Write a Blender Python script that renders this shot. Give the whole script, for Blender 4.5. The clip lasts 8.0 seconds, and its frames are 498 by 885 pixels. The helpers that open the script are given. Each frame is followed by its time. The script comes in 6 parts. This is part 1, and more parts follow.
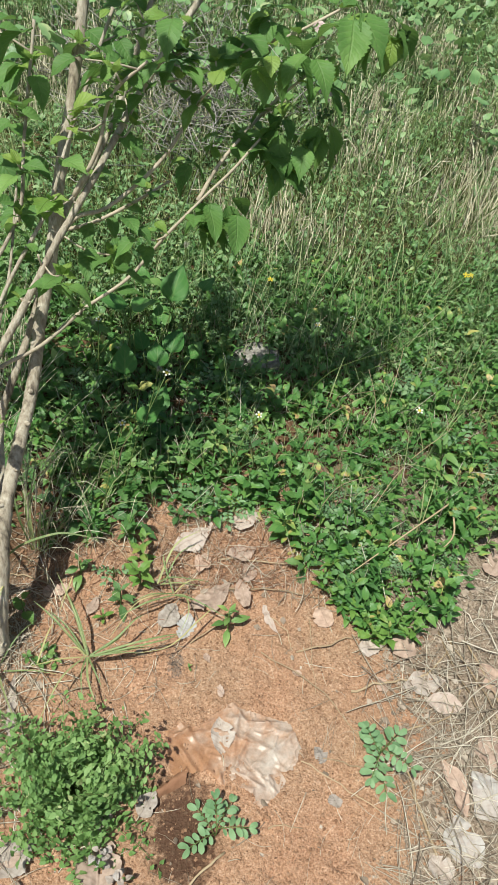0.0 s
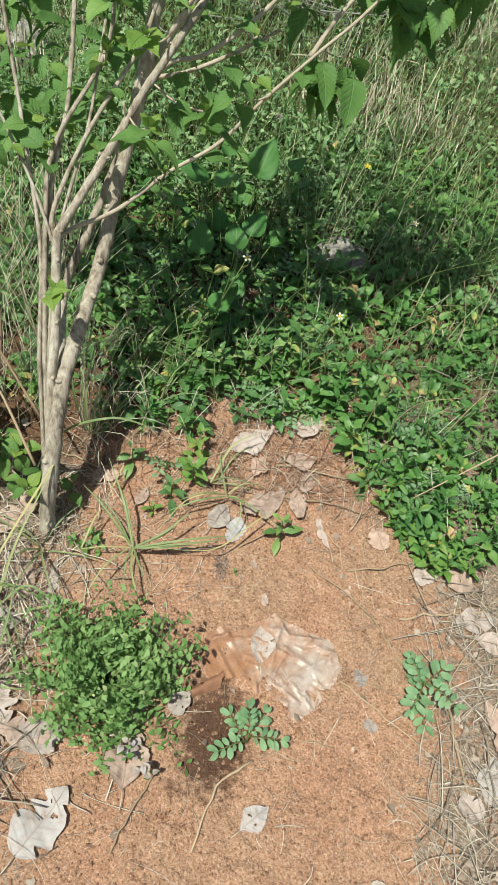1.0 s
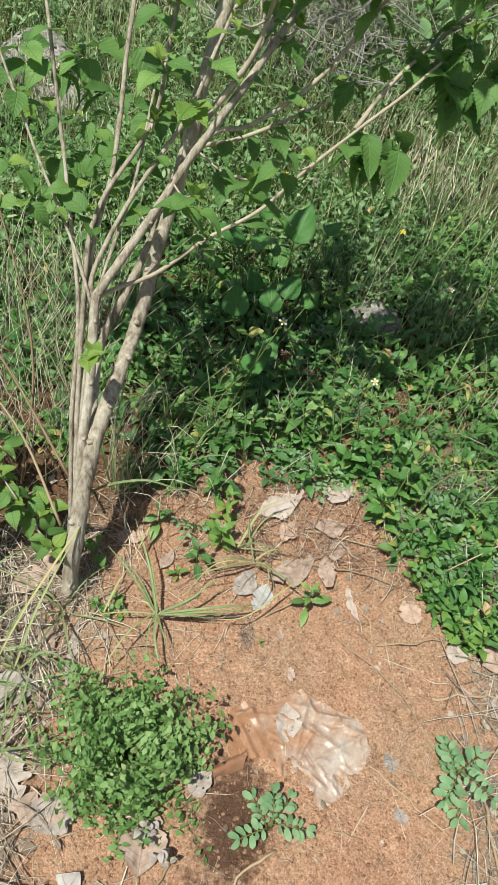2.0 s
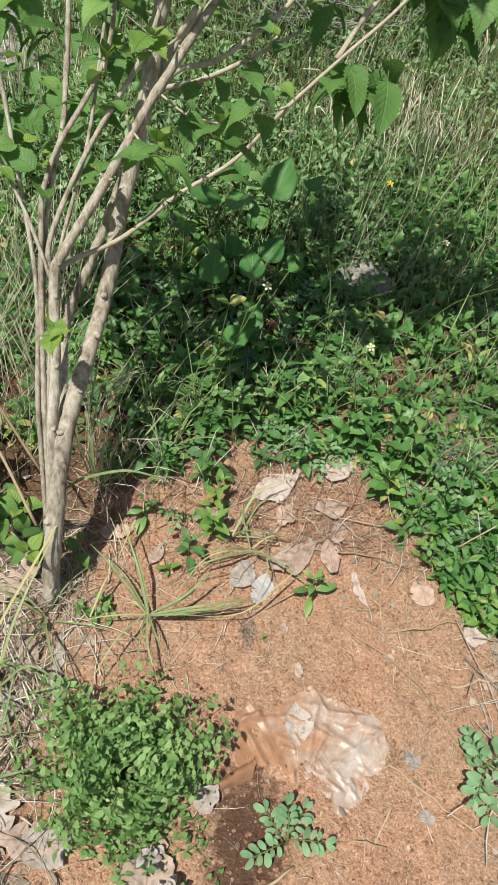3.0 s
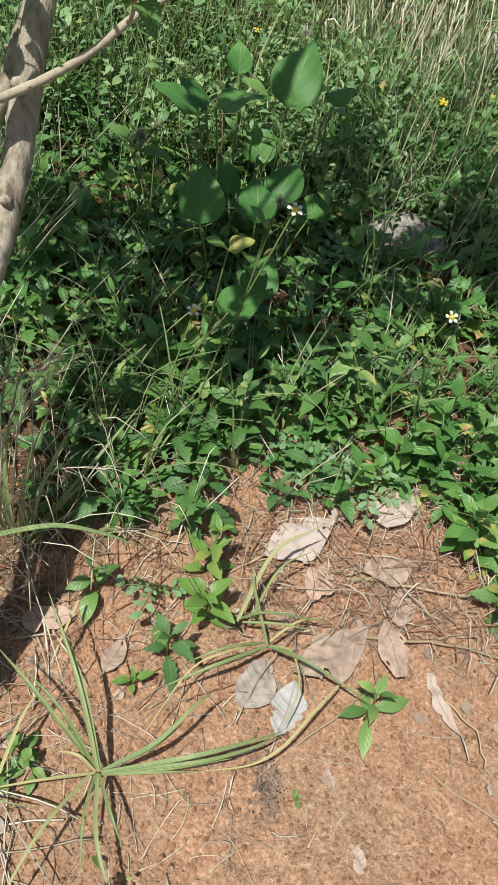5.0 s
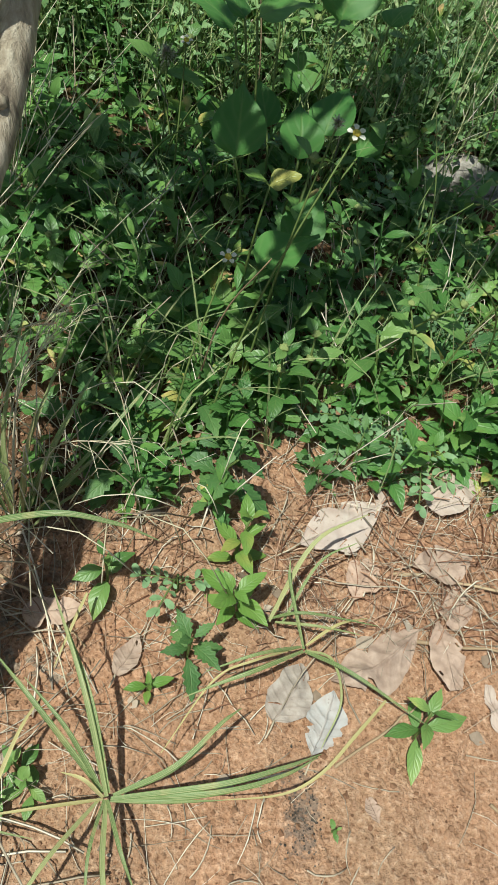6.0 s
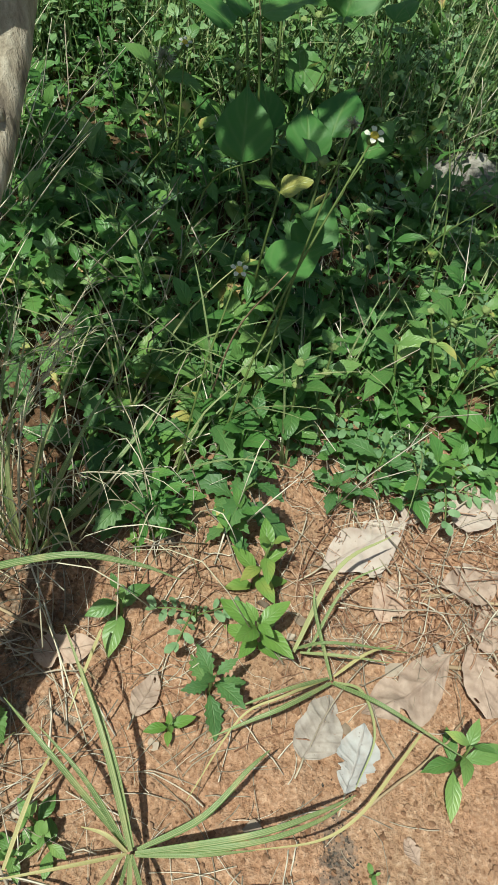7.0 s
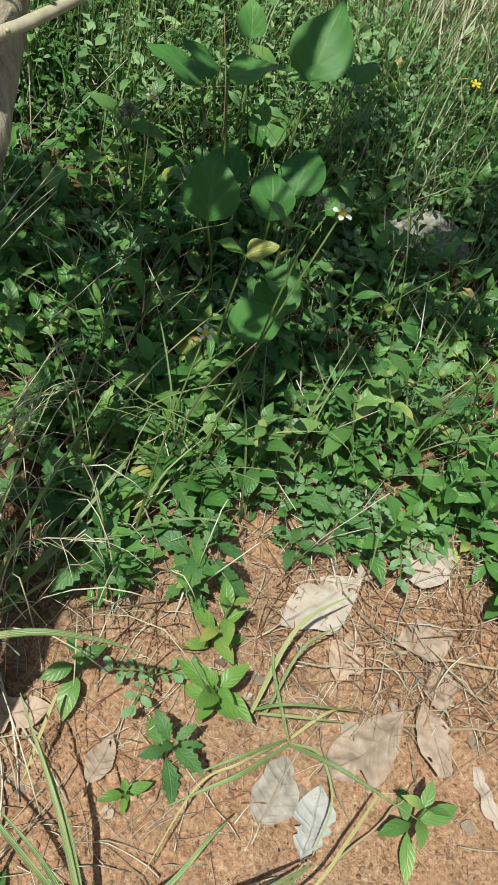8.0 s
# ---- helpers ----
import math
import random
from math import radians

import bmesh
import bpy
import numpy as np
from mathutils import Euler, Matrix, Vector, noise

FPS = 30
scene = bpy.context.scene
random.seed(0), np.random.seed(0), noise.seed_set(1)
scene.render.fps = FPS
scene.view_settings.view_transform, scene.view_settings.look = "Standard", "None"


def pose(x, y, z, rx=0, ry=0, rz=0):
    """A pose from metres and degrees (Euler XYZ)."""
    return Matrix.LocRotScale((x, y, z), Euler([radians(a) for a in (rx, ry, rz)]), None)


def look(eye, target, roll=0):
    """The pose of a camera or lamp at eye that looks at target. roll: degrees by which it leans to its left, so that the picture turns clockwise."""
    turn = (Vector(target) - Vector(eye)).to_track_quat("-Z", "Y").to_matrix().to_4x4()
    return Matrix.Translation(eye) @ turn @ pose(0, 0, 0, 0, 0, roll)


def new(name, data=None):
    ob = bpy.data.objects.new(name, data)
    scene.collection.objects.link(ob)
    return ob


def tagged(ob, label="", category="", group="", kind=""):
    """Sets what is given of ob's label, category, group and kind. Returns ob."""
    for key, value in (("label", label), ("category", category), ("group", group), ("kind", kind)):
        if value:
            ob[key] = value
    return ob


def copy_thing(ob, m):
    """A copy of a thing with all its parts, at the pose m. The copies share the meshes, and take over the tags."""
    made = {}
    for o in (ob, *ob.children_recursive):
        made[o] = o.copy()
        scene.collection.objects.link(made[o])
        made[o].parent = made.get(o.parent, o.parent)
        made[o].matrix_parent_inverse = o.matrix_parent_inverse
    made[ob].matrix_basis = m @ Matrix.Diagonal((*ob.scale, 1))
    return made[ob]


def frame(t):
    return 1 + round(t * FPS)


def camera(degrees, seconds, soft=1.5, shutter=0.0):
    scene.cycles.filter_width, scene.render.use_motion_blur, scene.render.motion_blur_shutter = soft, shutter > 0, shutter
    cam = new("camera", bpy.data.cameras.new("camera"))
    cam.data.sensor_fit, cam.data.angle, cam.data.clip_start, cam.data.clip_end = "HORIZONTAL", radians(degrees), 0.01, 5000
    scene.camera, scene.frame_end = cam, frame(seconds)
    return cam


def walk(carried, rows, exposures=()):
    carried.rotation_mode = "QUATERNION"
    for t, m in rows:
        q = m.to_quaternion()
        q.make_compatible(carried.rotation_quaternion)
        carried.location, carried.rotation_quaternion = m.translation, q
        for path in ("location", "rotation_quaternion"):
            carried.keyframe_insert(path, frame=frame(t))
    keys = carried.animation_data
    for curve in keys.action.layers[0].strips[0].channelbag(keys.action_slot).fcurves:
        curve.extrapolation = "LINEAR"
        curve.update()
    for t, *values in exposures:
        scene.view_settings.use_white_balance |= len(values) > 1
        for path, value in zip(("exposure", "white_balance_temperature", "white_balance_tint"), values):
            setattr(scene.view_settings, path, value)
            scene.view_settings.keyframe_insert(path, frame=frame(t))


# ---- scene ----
cam = camera(38.2, 8.0, soft=0.35)
PATH = [
    (0, (-0.001, 0.0, 1.0), (0.184, 1.441, -0.375), 10.3),
    (0.5, (0.006, 0.016, 0.987), (0.174, 1.427, -0.42), 9.5),
    (1, (-0.032, 0.055, 0.937), (0.072, 1.283, -0.638), 15.5),
    (1.5, (-0.053, 0.066, 0.935), (-0.039, 1.35, -0.598), 12.5),
    (2, (-0.056, 0.084, 0.93), (-0.028, 1.408, -0.569), 14.5),
    (2.2, (-0.052, 0.093, 0.926), (-0.028, 1.46, -0.534), 12.2),
    (3.3, (-0.062, 0.193, 0.814), (0.031, 1.447, -0.742), 12.2),
    (3.5, (-0.066, 0.23, 0.769), (0.036, 1.494, -0.778), 10.9),
    (4, (-0.063, 0.285, 0.656), (0.059, 1.574, -0.869), 12.8),
    (4.5, (-0.054, 0.337, 0.612), (0.075, 1.635, -0.904), 11.0),
    (4.7, (-0.064, 0.36, 0.595), (0.097, 1.692, -0.889), 13.4),
    (5.8, (-0.092, 0.446, 0.519), (0.035, 1.708, -1.027), 14.7),
    (6, (-0.093, 0.454, 0.506), (0.029, 1.7, -1.054), 15.1),
    (6.5, (-0.107, 0.466, 0.501), (-0.019, 1.717, -1.058), 14.8),
    (7, (-0.107, 0.482, 0.491), (0.019, 1.73, -1.066), 13.4),
    (7.5, (-0.121, 0.509, 0.51), (0.087, 1.79, -1.012), 16.1),
    (8, (-0.125, 0.504, 0.509), (0.146, 1.799, -0.992), 19.1),
]
walk(cam, [(t, look(eye, target, roll)) for t, eye, target, roll in PATH],
     exposures=[(0.0, 0.21, 6330, 3.5), (2.0, 0.20, 6330, 4.0), (3.5, 0.21, 6330, 9.0), (4.5, 0.20, 6330, 9.0), (6.0, 0.13, 6330, 0.0), (8.0, 0.12, 6330, -2.5)])

# ---- light ----
SUN_EL, SUN_AZ = radians(66), radians(-140)  # azimuth from +y towards +x
world = bpy.data.worlds.new("sky")
scene.world = world
world.use_nodes = True
wn = world.node_tree
sky = wn.nodes.new("ShaderNodeTexSky")
sky.sky_type, sky.sun_disc = "NISHITA", False
sky.sun_elevation, sky.sun_rotation = SUN_EL, SUN_AZ
sky.dust_density = 2.0
wn.links.new(sky.outputs[0], wn.nodes["Background"].inputs["Color"])
wn.nodes["Background"].inputs["Strength"].default_value = 0.072
sun = new("sun", bpy.data.lights.new("sun", "SUN"))
sun.data.energy, sun.data.angle, sun.data.color = 5.0, radians(0.8), (0.985, 0.960, 0.88)
to_sun = Vector((math.sin(SUN_AZ) * math.cos(SUN_EL), math.cos(SUN_AZ) * math.cos(SUN_EL), math.sin(SUN_EL)))
sun.matrix_world = look(to_sun * 20, (0, 0, 0))

R = random.Random(7)


# ---- materials ----
def nodes_of(name):
    m = bpy.data.materials.new(name)
    m.use_nodes = True
    m.node_tree.nodes.clear()
    return m, m.node_tree


def nd(nt, kind, props=None, **ins):
    n = nt.nodes.new(kind)
    props = props or {}
    if "data_type" in props:
        n.data_type, n.blend_type = props["data_type"], props["blend_type"]
    if "operation" in props:
        n.operation, n.use_clamp = props["operation"], props["use_clamp"]
    if "feature" in props:
        n.feature = props["feature"]
    for k, v in ins.items():
        key = int(k[1:]) if k[0] == "i" and k[1:].isdigit() else k.replace("_", " ")
        if isinstance(v, bpy.types.NodeSocket):
            nt.links.new(v, n.inputs[key])
        else:
            n.inputs[key].default_value = v
    return n


def col(c):
    return (c[0], c[1], c[2], 1.0)


def ramp(nt, fac, stops):
    n = nd(nt, "ShaderNodeValToRGB", Fac=fac)
    e = n.color_ramp.elements
    e[0].position, e[0].color = stops[0][0], col(stops[0][1])
    e[1].position, e[1].color = stops[-1][0], col(stops[-1][1])
    for p, c in stops[1:-1]:
        x = e.new(p)
        x.color = col(c)
    return n.outputs["Color"]


def mix(nt, fac, a, b, how="MIX"):
    n = nd(nt, "ShaderNodeMix", {"data_type": "RGBA", "blend_type": how}, i0=fac)
    for key, v in ((6, a), (7, b)):
        if isinstance(v, bpy.types.NodeSocket):
            nt.links.new(v, n.inputs[key])
        else:
            n.inputs[key].default_value = col(v)
    return n.outputs[2]


def math_node(nt, how, a, b=0.0, clamp=False):
    n = nd(nt, "ShaderNodeMath", {"operation": how, "use_clamp": clamp}, i0=a, i1=b)
    return n.outputs[0]


def noise_tex(nt, vec, scale, detail=4.0, rough=0.6):
    return nd(nt, "ShaderNodeTexNoise", Vector=vec, Scale=scale, Detail=detail, Roughness=rough).outputs["Fac"]


def finish(nt, bsdf):
    out = nt.nodes.new("ShaderNodeOutputMaterial")
    nt.links.new(bsdf, out.inputs["Surface"])


def leaf_material(name, tones, veins=7.0, through_light=0.32, rough=0.38, island=False, relief=0.35, spots=(0.16, 0.14, 0.03), spot_at=0.70, gloss=0.45, vein=0.10):
    """A leaf blade: tones vary from leaf to leaf, with midrib, side veins, blotches and light through the blade."""
    m, nt = nodes_of(name)
    rnd = nd(nt, "ShaderNodeNewGeometry").outputs["Random Per Island"] if island else nd(nt, "ShaderNodeObjectInfo").outputs["Random"]
    tc = nd(nt, "ShaderNodeTexCoord")
    where = nd(nt, "ShaderNodeNewGeometry").outputs["Position"]
    patch = noise_tex(nt, where, 17.0, 2.0)
    tone = math_node(nt, "ADD", math_node(nt, "MULTIPLY", rnd, 0.62), math_node(nt, "MULTIPLY", math_node(nt, "SUBTRACT", patch, 0.38), 1.5), True)
    base = ramp(nt, tone if veins else rnd, tones)
    big = noise_tex(nt, tc.outputs["Object"], 60.0, 3.0)
    fine = noise_tex(nt, tc.outputs["Object"], 700.0, 3.0)
    base = mix(nt, math_node(nt, "MULTIPLY", fine, 0.5), base, (0.5, 0.62, 0.36), "SOFT_LIGHT")
    blot = ramp(nt, big, [(spot_at - 0.06, (0, 0, 0)), (spot_at + 0.06, (1, 1, 1))])
    base = mix(nt, math_node(nt, "MULTIPLY", blot, 0.55), base, spots)
    uv = nd(nt, "ShaderNodeSeparateXYZ", Vector=tc.outputs["UV"])
    across = math_node(nt, "ABSOLUTE", math_node(nt, "SUBTRACT", uv.outputs[0], 0.5))
    rib = math_node(nt, "SUBTRACT", 1.0, math_node(nt, "MULTIPLY", across, 22.0), True)
    phase = math_node(nt, "SUBTRACT", math_node(nt, "MULTIPLY", uv.outputs[1], veins * 6.283), math_node(nt, "MULTIPLY", across, 24.0))
    wave = math_node(nt, "POWER", math_node(nt, "ABSOLUTE", math_node(nt, "SINE", math_node(nt, "MULTIPLY", phase, 0.5))), 6.0)
    if not veins:
        stripe = noise_tex(nt, nd(nt, "ShaderNodeMapping", Vector=tc.outputs["UV"], Scale=(7.0, 0.35, 1.0)).outputs[0], 1.6, 2.0)
        base = mix(nt, ramp(nt, stripe, [(0.46, (0, 0, 0)), (0.60, (0.75, 0.75, 0.75))]), base, (0.56, 0.54, 0.30))
    light_rib = mix(nt, math_node(nt, "MULTIPLY", rib, 0.30 if veins else 0.6), base, (0.22, 0.30, 0.10) if veins else (0.44, 0.48, 0.24))
    light_rib = mix(nt, math_node(nt, "MULTIPLY", wave, vein), light_rib, (0.25, 0.34, 0.13))
    height = math_node(nt, "SUBTRACT", math_node(nt, "MULTIPLY", fine, 0.25), math_node(nt, "ADD", math_node(nt, "MULTIPLY", wave, 0.4), rib))
    bump = nd(nt, "ShaderNodeBump", Strength=relief, Distance=0.0012, Height=height).outputs[0]
    bs = nd(nt, "ShaderNodeBsdfPrincipled", Base_Color=light_rib, Roughness=rough, Normal=bump)
    bs.inputs["Specular IOR Level"].default_value = gloss
    tint = mix(nt, 0.55, light_rib, (0.21, 0.33, 0.08), "MIX")
    tr = nd(nt, "ShaderNodeBsdfTranslucent", Color=tint, Normal=bump)
    finish(nt, nd(nt, "ShaderNodeMixShader", i0=through_light, i1=bs.outputs[0], i2=tr.outputs[0]).outputs[0])
    return m


def plain_material(name, tones, scale=120.0, rough=0.8, relief=0.4, island=None, streak=None, dist=0.001, thin=0.0):
    """A dry surface: bark, straw, dead leaf. island: True varies by piece of the mesh, False by object."""
    m, nt = nodes_of(name)
    tc = nd(nt, "ShaderNodeTexCoord").outputs["Object"]
    if streak:
        tc = nd(nt, "ShaderNodeMapping", Vector=tc, Scale=streak).outputs[0]
    n1 = noise_tex(nt, tc, scale, 6.0, 0.65)
    n2 = noise_tex(nt, tc, scale * 0.17, 3.0)
    f = math_node(nt, "ADD", math_node(nt, "MULTIPLY", n1, 0.6), math_node(nt, "MULTIPLY", n2, 0.4))
    if island is not None:
        rnd = nd(nt, "ShaderNodeNewGeometry").outputs["Random Per Island"] if island else nd(nt, "ShaderNodeObjectInfo").outputs["Random"]
        f = math_node(nt, "ADD", math_node(nt, "MULTIPLY", f, 0.55), math_node(nt, "MULTIPLY", rnd, 0.45))
    c = ramp(nt, f, tones)
    bump = nd(nt, "ShaderNodeBump", Strength=relief, Distance=dist, Height=n1).outputs[0]
    bs = nd(nt, "ShaderNodeBsdfPrincipled", Base_Color=c, Roughness=rough, Normal=bump)
    bs.inputs["Specular IOR Level"].default_value = 0.25
    if thin:
        tr = nd(nt, "ShaderNodeBsdfTranslucent", Color=c, Normal=bump)
        finish(nt, nd(nt, "ShaderNodeMixShader", i0=thin, i1=bs.outputs[0], i2=tr.outputs[0]).outputs[0])
    else:
        finish(nt, bs.outputs[0])
    return m


def dead_material(name, tones):
    """A dry leaf: mottled, with dark specks, pale veins and a torn, papery look."""
    m, nt = nodes_of(name)
    tc = nd(nt, "ShaderNodeTexCoord")
    n1 = noise_tex(nt, tc.outputs["Object"], 90.0, 6.0, 0.65)
    n2 = noise_tex(nt, tc.outputs["Object"], 22.0, 3.0)
    rnd = nd(nt, "ShaderNodeObjectInfo").outputs["Random"]
    f = math_node(nt, "ADD", math_node(nt, "MULTIPLY", n1, 0.5), math_node(nt, "ADD", math_node(nt, "MULTIPLY", n2, 0.3), math_node(nt, "MULTIPLY", rnd, 0.2)))
    c = ramp(nt, f, tones)
    hue = ramp(nt, rnd, [(0.0, (0.50, 0.50, 0.50)), (0.5, (0.54, 0.49, 0.46)), (1.0, (0.47, 0.49, 0.53))])
    c = mix(nt, 0.8, c, hue, "OVERLAY")
    speck = nd(nt, "ShaderNodeTexVoronoi", Vector=tc.outputs["Object"], Scale=180.0).outputs["Distance"]
    c = mix(nt, ramp(nt, speck, [(0.06, (0.45, 0.45, 0.45)), (0.13, (0, 0, 0))]), c, (0.12, 0.085, 0.065))
    uv = nd(nt, "ShaderNodeSeparateXYZ", Vector=tc.outputs["UV"])
    across = math_node(nt, "ABSOLUTE", math_node(nt, "SUBTRACT", uv.outputs[0], 0.5))
    rib = math_node(nt, "SUBTRACT", 1.0, math_node(nt, "MULTIPLY", across, 24.0), True)
    phase = math_node(nt, "SUBTRACT", math_node(nt, "MULTIPLY", uv.outputs[1], 40.0), math_node(nt, "MULTIPLY", across, 14.0))
    vein = math_node(nt, "POWER", math_node(nt, "ABSOLUTE", math_node(nt, "SINE", math_node(nt, "MULTIPLY", phase, 0.5))), 9.0)
    lines = math_node(nt, "ADD", rib, math_node(nt, "MULTIPLY", vein, 0.35), True)
    c = mix(nt, math_node(nt, "MULTIPLY", lines, 0.22), c, (0.26, 0.17, 0.12))
    h = math_node(nt, "ADD", math_node(nt, "MULTIPLY", n1, 0.8), lines)
    bump = nd(nt, "ShaderNodeBump", Strength=0.6, Distance=0.0015, Height=h).outputs[0]
    bs = nd(nt, "ShaderNodeBsdfPrincipled", Base_Color=c, Roughness=0.72, Normal=bump)
    bs.inputs["Specular IOR Level"].default_value = 0.25
    tr = nd(nt, "ShaderNodeBsdfTranslucent", Color=c, Normal=bump)
    finish(nt, nd(nt, "ShaderNodeMixShader", i0=0.10, i1=bs.outputs[0], i2=tr.outputs[0]).outputs[0])
    return m


GREEN = [(0.0, (0.071, 0.164, 0.047)), (0.40, (0.133, 0.250, 0.074)), (0.75, (0.212, 0.335, 0.109)), (0.92, (0.324, 0.430, 0.134)), (1.0, (0.554, 0.484, 0.166))]
DARK = [(0.0, (0.053, 0.134, 0.047)), (0.6, (0.097, 0.200, 0.069)), (1.0, (0.168, 0.276, 0.099))]
mat_weed = leaf_material("weed_leaf", GREEN, 6.0)
mat_tooth = leaf_material("toothed_leaf", DARK, 6.0, rough=0.5)
mat_young = leaf_material("young_leaf", [(0.0, (0.118, 0.255, 0.052)), (0.7, (0.198, 0.316, 0.078)), (1.0, (0.414, 0.347, 0.108))], 6.0)
mat_clover = leaf_material("clover_leaf", [(0.0, (0.084, 0.184, 0.063)), (0.6, (0.141, 0.261, 0.093)), (1.0, (0.224, 0.343, 0.111))], 4.0, 0.3, 0.6, relief=0.2)
mat_feather = leaf_material("feather_leaf", [(0.0, (0.099, 0.182, 0.095)), (0.6, (0.165, 0.270, 0.146)), (1.0, (0.264, 0.363, 0.189))], 0.5, 0.3, 0.55, relief=0.2)
mat_heart = leaf_material("heart_leaf", [(0.0, (0.055, 0.148, 0.040)), (0.7, (0.084, 0.197, 0.054)), (1.0, (0.164, 0.278, 0.083))], 4.0, 0.2, 0.48, relief=0.25, gloss=0.2)
mat_pinnate = leaf_material("pinnate_leaf", [(0.0, (0.151, 0.272, 0.143)), (1.0, (0.273, 0.413, 0.224))], 5.0, rough=0.55, relief=0.2)
mat_lantana = leaf_material("lantana_leaf", [(0.0, (0.083, 0.177, 0.048)), (0.6, (0.141, 0.266, 0.073)), (1.0, (0.236, 0.372, 0.105))], 8.0, 0.38, 0.55, relief=0.55, gloss=0.35, vein=0.18)
mat_tip = leaf_material("lantana_tip_leaf", [(0.0, (0.180, 0.308, 0.060)), (1.0, (0.324, 0.429, 0.095))], 8.0, 0.42, 0.5, relief=0.7, vein=0.2)
BUSH = [(0.0, (0.109, 0.207, 0.063)), (0.5, (0.186, 0.314, 0.103)), (0.85, (0.288, 0.414, 0.161)), (1.0, (0.461, 0.493, 0.241))]
mat_bush = leaf_material("bush_leaf", BUSH, 4.0, rough=0.55)
mat_bush_in = leaf_material("bush_inner_leaf", BUSH, 4.0, rough=0.55, island=True)
mat_cover = leaf_material("cover_leaf", [(0.0, (0.059, 0.153, 0.042)), (0.5, (0.107, 0.243, 0.066)), (0.86, (0.204, 0.345, 0.092)), (0.95, (0.566, 0.471, 0.160)), (1.0, (0.620, 0.391, 0.215))], 5.0, island=True)
mat_far = leaf_material("far_leaf", [(0.0, (0.075, 0.150, 0.060)), (0.4, (0.175, 0.300, 0.130)), (0.8, (0.300, 0.430, 0.205)), (1.0, (0.520, 0.560, 0.310))], 4.0, island=True)
mat_grass = leaf_material("grass_blade", [(0.0, (0.085, 0.165, 0.050)), (0.6, (0.165, 0.250, 0.095)), (1.0, (0.40, 0.40, 0.19))], 0.0, 0.3, 0.45, relief=0.3, spots=(0.42, 0.36, 0.15), spot_at=0.62)
mat_grass_far = leaf_material("grass_sheet", [(0.0, (0.095, 0.190, 0.068)), (0.55, (0.200, 0.325, 0.135)), (0.8, (0.430, 0.470, 0.240)), (1.0, (0.62, 0.57, 0.38))], 0.0, island=True)
mat_stem = plain_material("green_stem", [(0.2, (0.07, 0.12, 0.03)), (0.8, (0.16, 0.20, 0.06))], 300.0, 0.6)
mat_bark = plain_material("bark", [(0.36, (0.14, 0.112, 0.085)), (0.45, (0.33, 0.275, 0.205)), (0.54, (0.45, 0.39, 0.305)), (0.66, (0.63, 0.575, 0.47))], 170.0, 0.85, 1.0, streak=(1, 1, 0.16), dist=0.003)
mat_twig = plain_material("twig", [(0.25, (0.28, 0.22, 0.15)), (0.75, (0.60, 0.52, 0.40))], 260.0, 0.8, 0.5, streak=(1, 1, 0.3))
mat_straw = plain_material("straw", [(0.2, (0.15, 0.115, 0.085)), (0.45, (0.42, 0.35, 0.265)), (0.75, (0.70, 0.63, 0.52))], 150.0, 0.75, 0.2, island=True)
mat_dry = plain_material("dry_grass_stalk", [(0.2, (0.30, 0.26, 0.16)), (0.5, (0.56, 0.50, 0.35)), (0.8, (0.74, 0.68, 0.52))], 150.0, 0.7, 0.2, island=True)
mat_straw_one = plain_material("straw_stalk", [(0.2, (0.22, 0.15, 0.09)), (0.8, (0.50, 0.38, 0.24))], 150.0, 0.75, 0.3, island=False)
mat_dead = dead_material("dead_leaf", [(0.25, (0.236, 0.159, 0.118)), (0.5, (0.472, 0.354, 0.283)), (0.8, (0.600, 0.519, 0.431))])
mat_pale_dead = dead_material("pale_dead_leaf", [(0.3, (0.232, 0.192, 0.162)), (0.5, (0.427, 0.376, 0.333)), (0.75, (0.516, 0.522, 0.495))])
mat_crumb = plain_material("soil_crumb", [(0.2, (0.16, 0.080, 0.045)), (0.55, (0.31, 0.180, 0.110)), (0.9, (0.40, 0.25, 0.165))], 300.0, 0.95, 0.5, island=True)
mat_rust = plain_material("rusty_stem", [(0.2, (0.17, 0.075, 0.045)), (0.5, (0.34, 0.185, 0.115)), (0.85, (0.58, 0.43, 0.32))], 150.0, 0.75, 0.2, island=True)
mat_bits = plain_material("leaf_bits", [(0.2, (0.10, 0.070, 0.048)), (0.5, (0.29, 0.22, 0.165)), (0.85, (0.55, 0.47, 0.385))], 150.0, 0.8, 0.4, island=True)
mat_char = plain_material("ash_grey", [(0.2, (0.025, 0.020, 0.017)), (0.8, (0.13, 0.105, 0.085))], 200.0, 0.95, 0.5, island=True)
mat_stone = plain_material("stone", [(0.32, (0.10, 0.085, 0.070)), (0.45, (0.23, 0.21, 0.18)), (0.56, (0.38, 0.35, 0.31)), (0.70, (0.66, 0.63, 0.57))], 120.0, 0.9, 1.0, dist=0.004)
mat_grey_twig = plain_material("grey_twig", [(0.2, (0.16, 0.14, 0.125)), (0.5, (0.34, 0.31, 0.28)), (0.85, (0.55, 0.51, 0.46))], 150.0, 0.8, 0.2, island=True)
mat_petal = plain_material("petal", [(0.2, (0.72, 0.70, 0.58)), (0.8, (0.85, 0.84, 0.76))], 300.0, 0.6, 0.2, thin=0.3)
mat_disc = plain_material("flower_disc", [(0.2, (0.50, 0.36, 0.03)), (0.8, (0.80, 0.66, 0.12))], 2500.0, 0.8, 0.8)
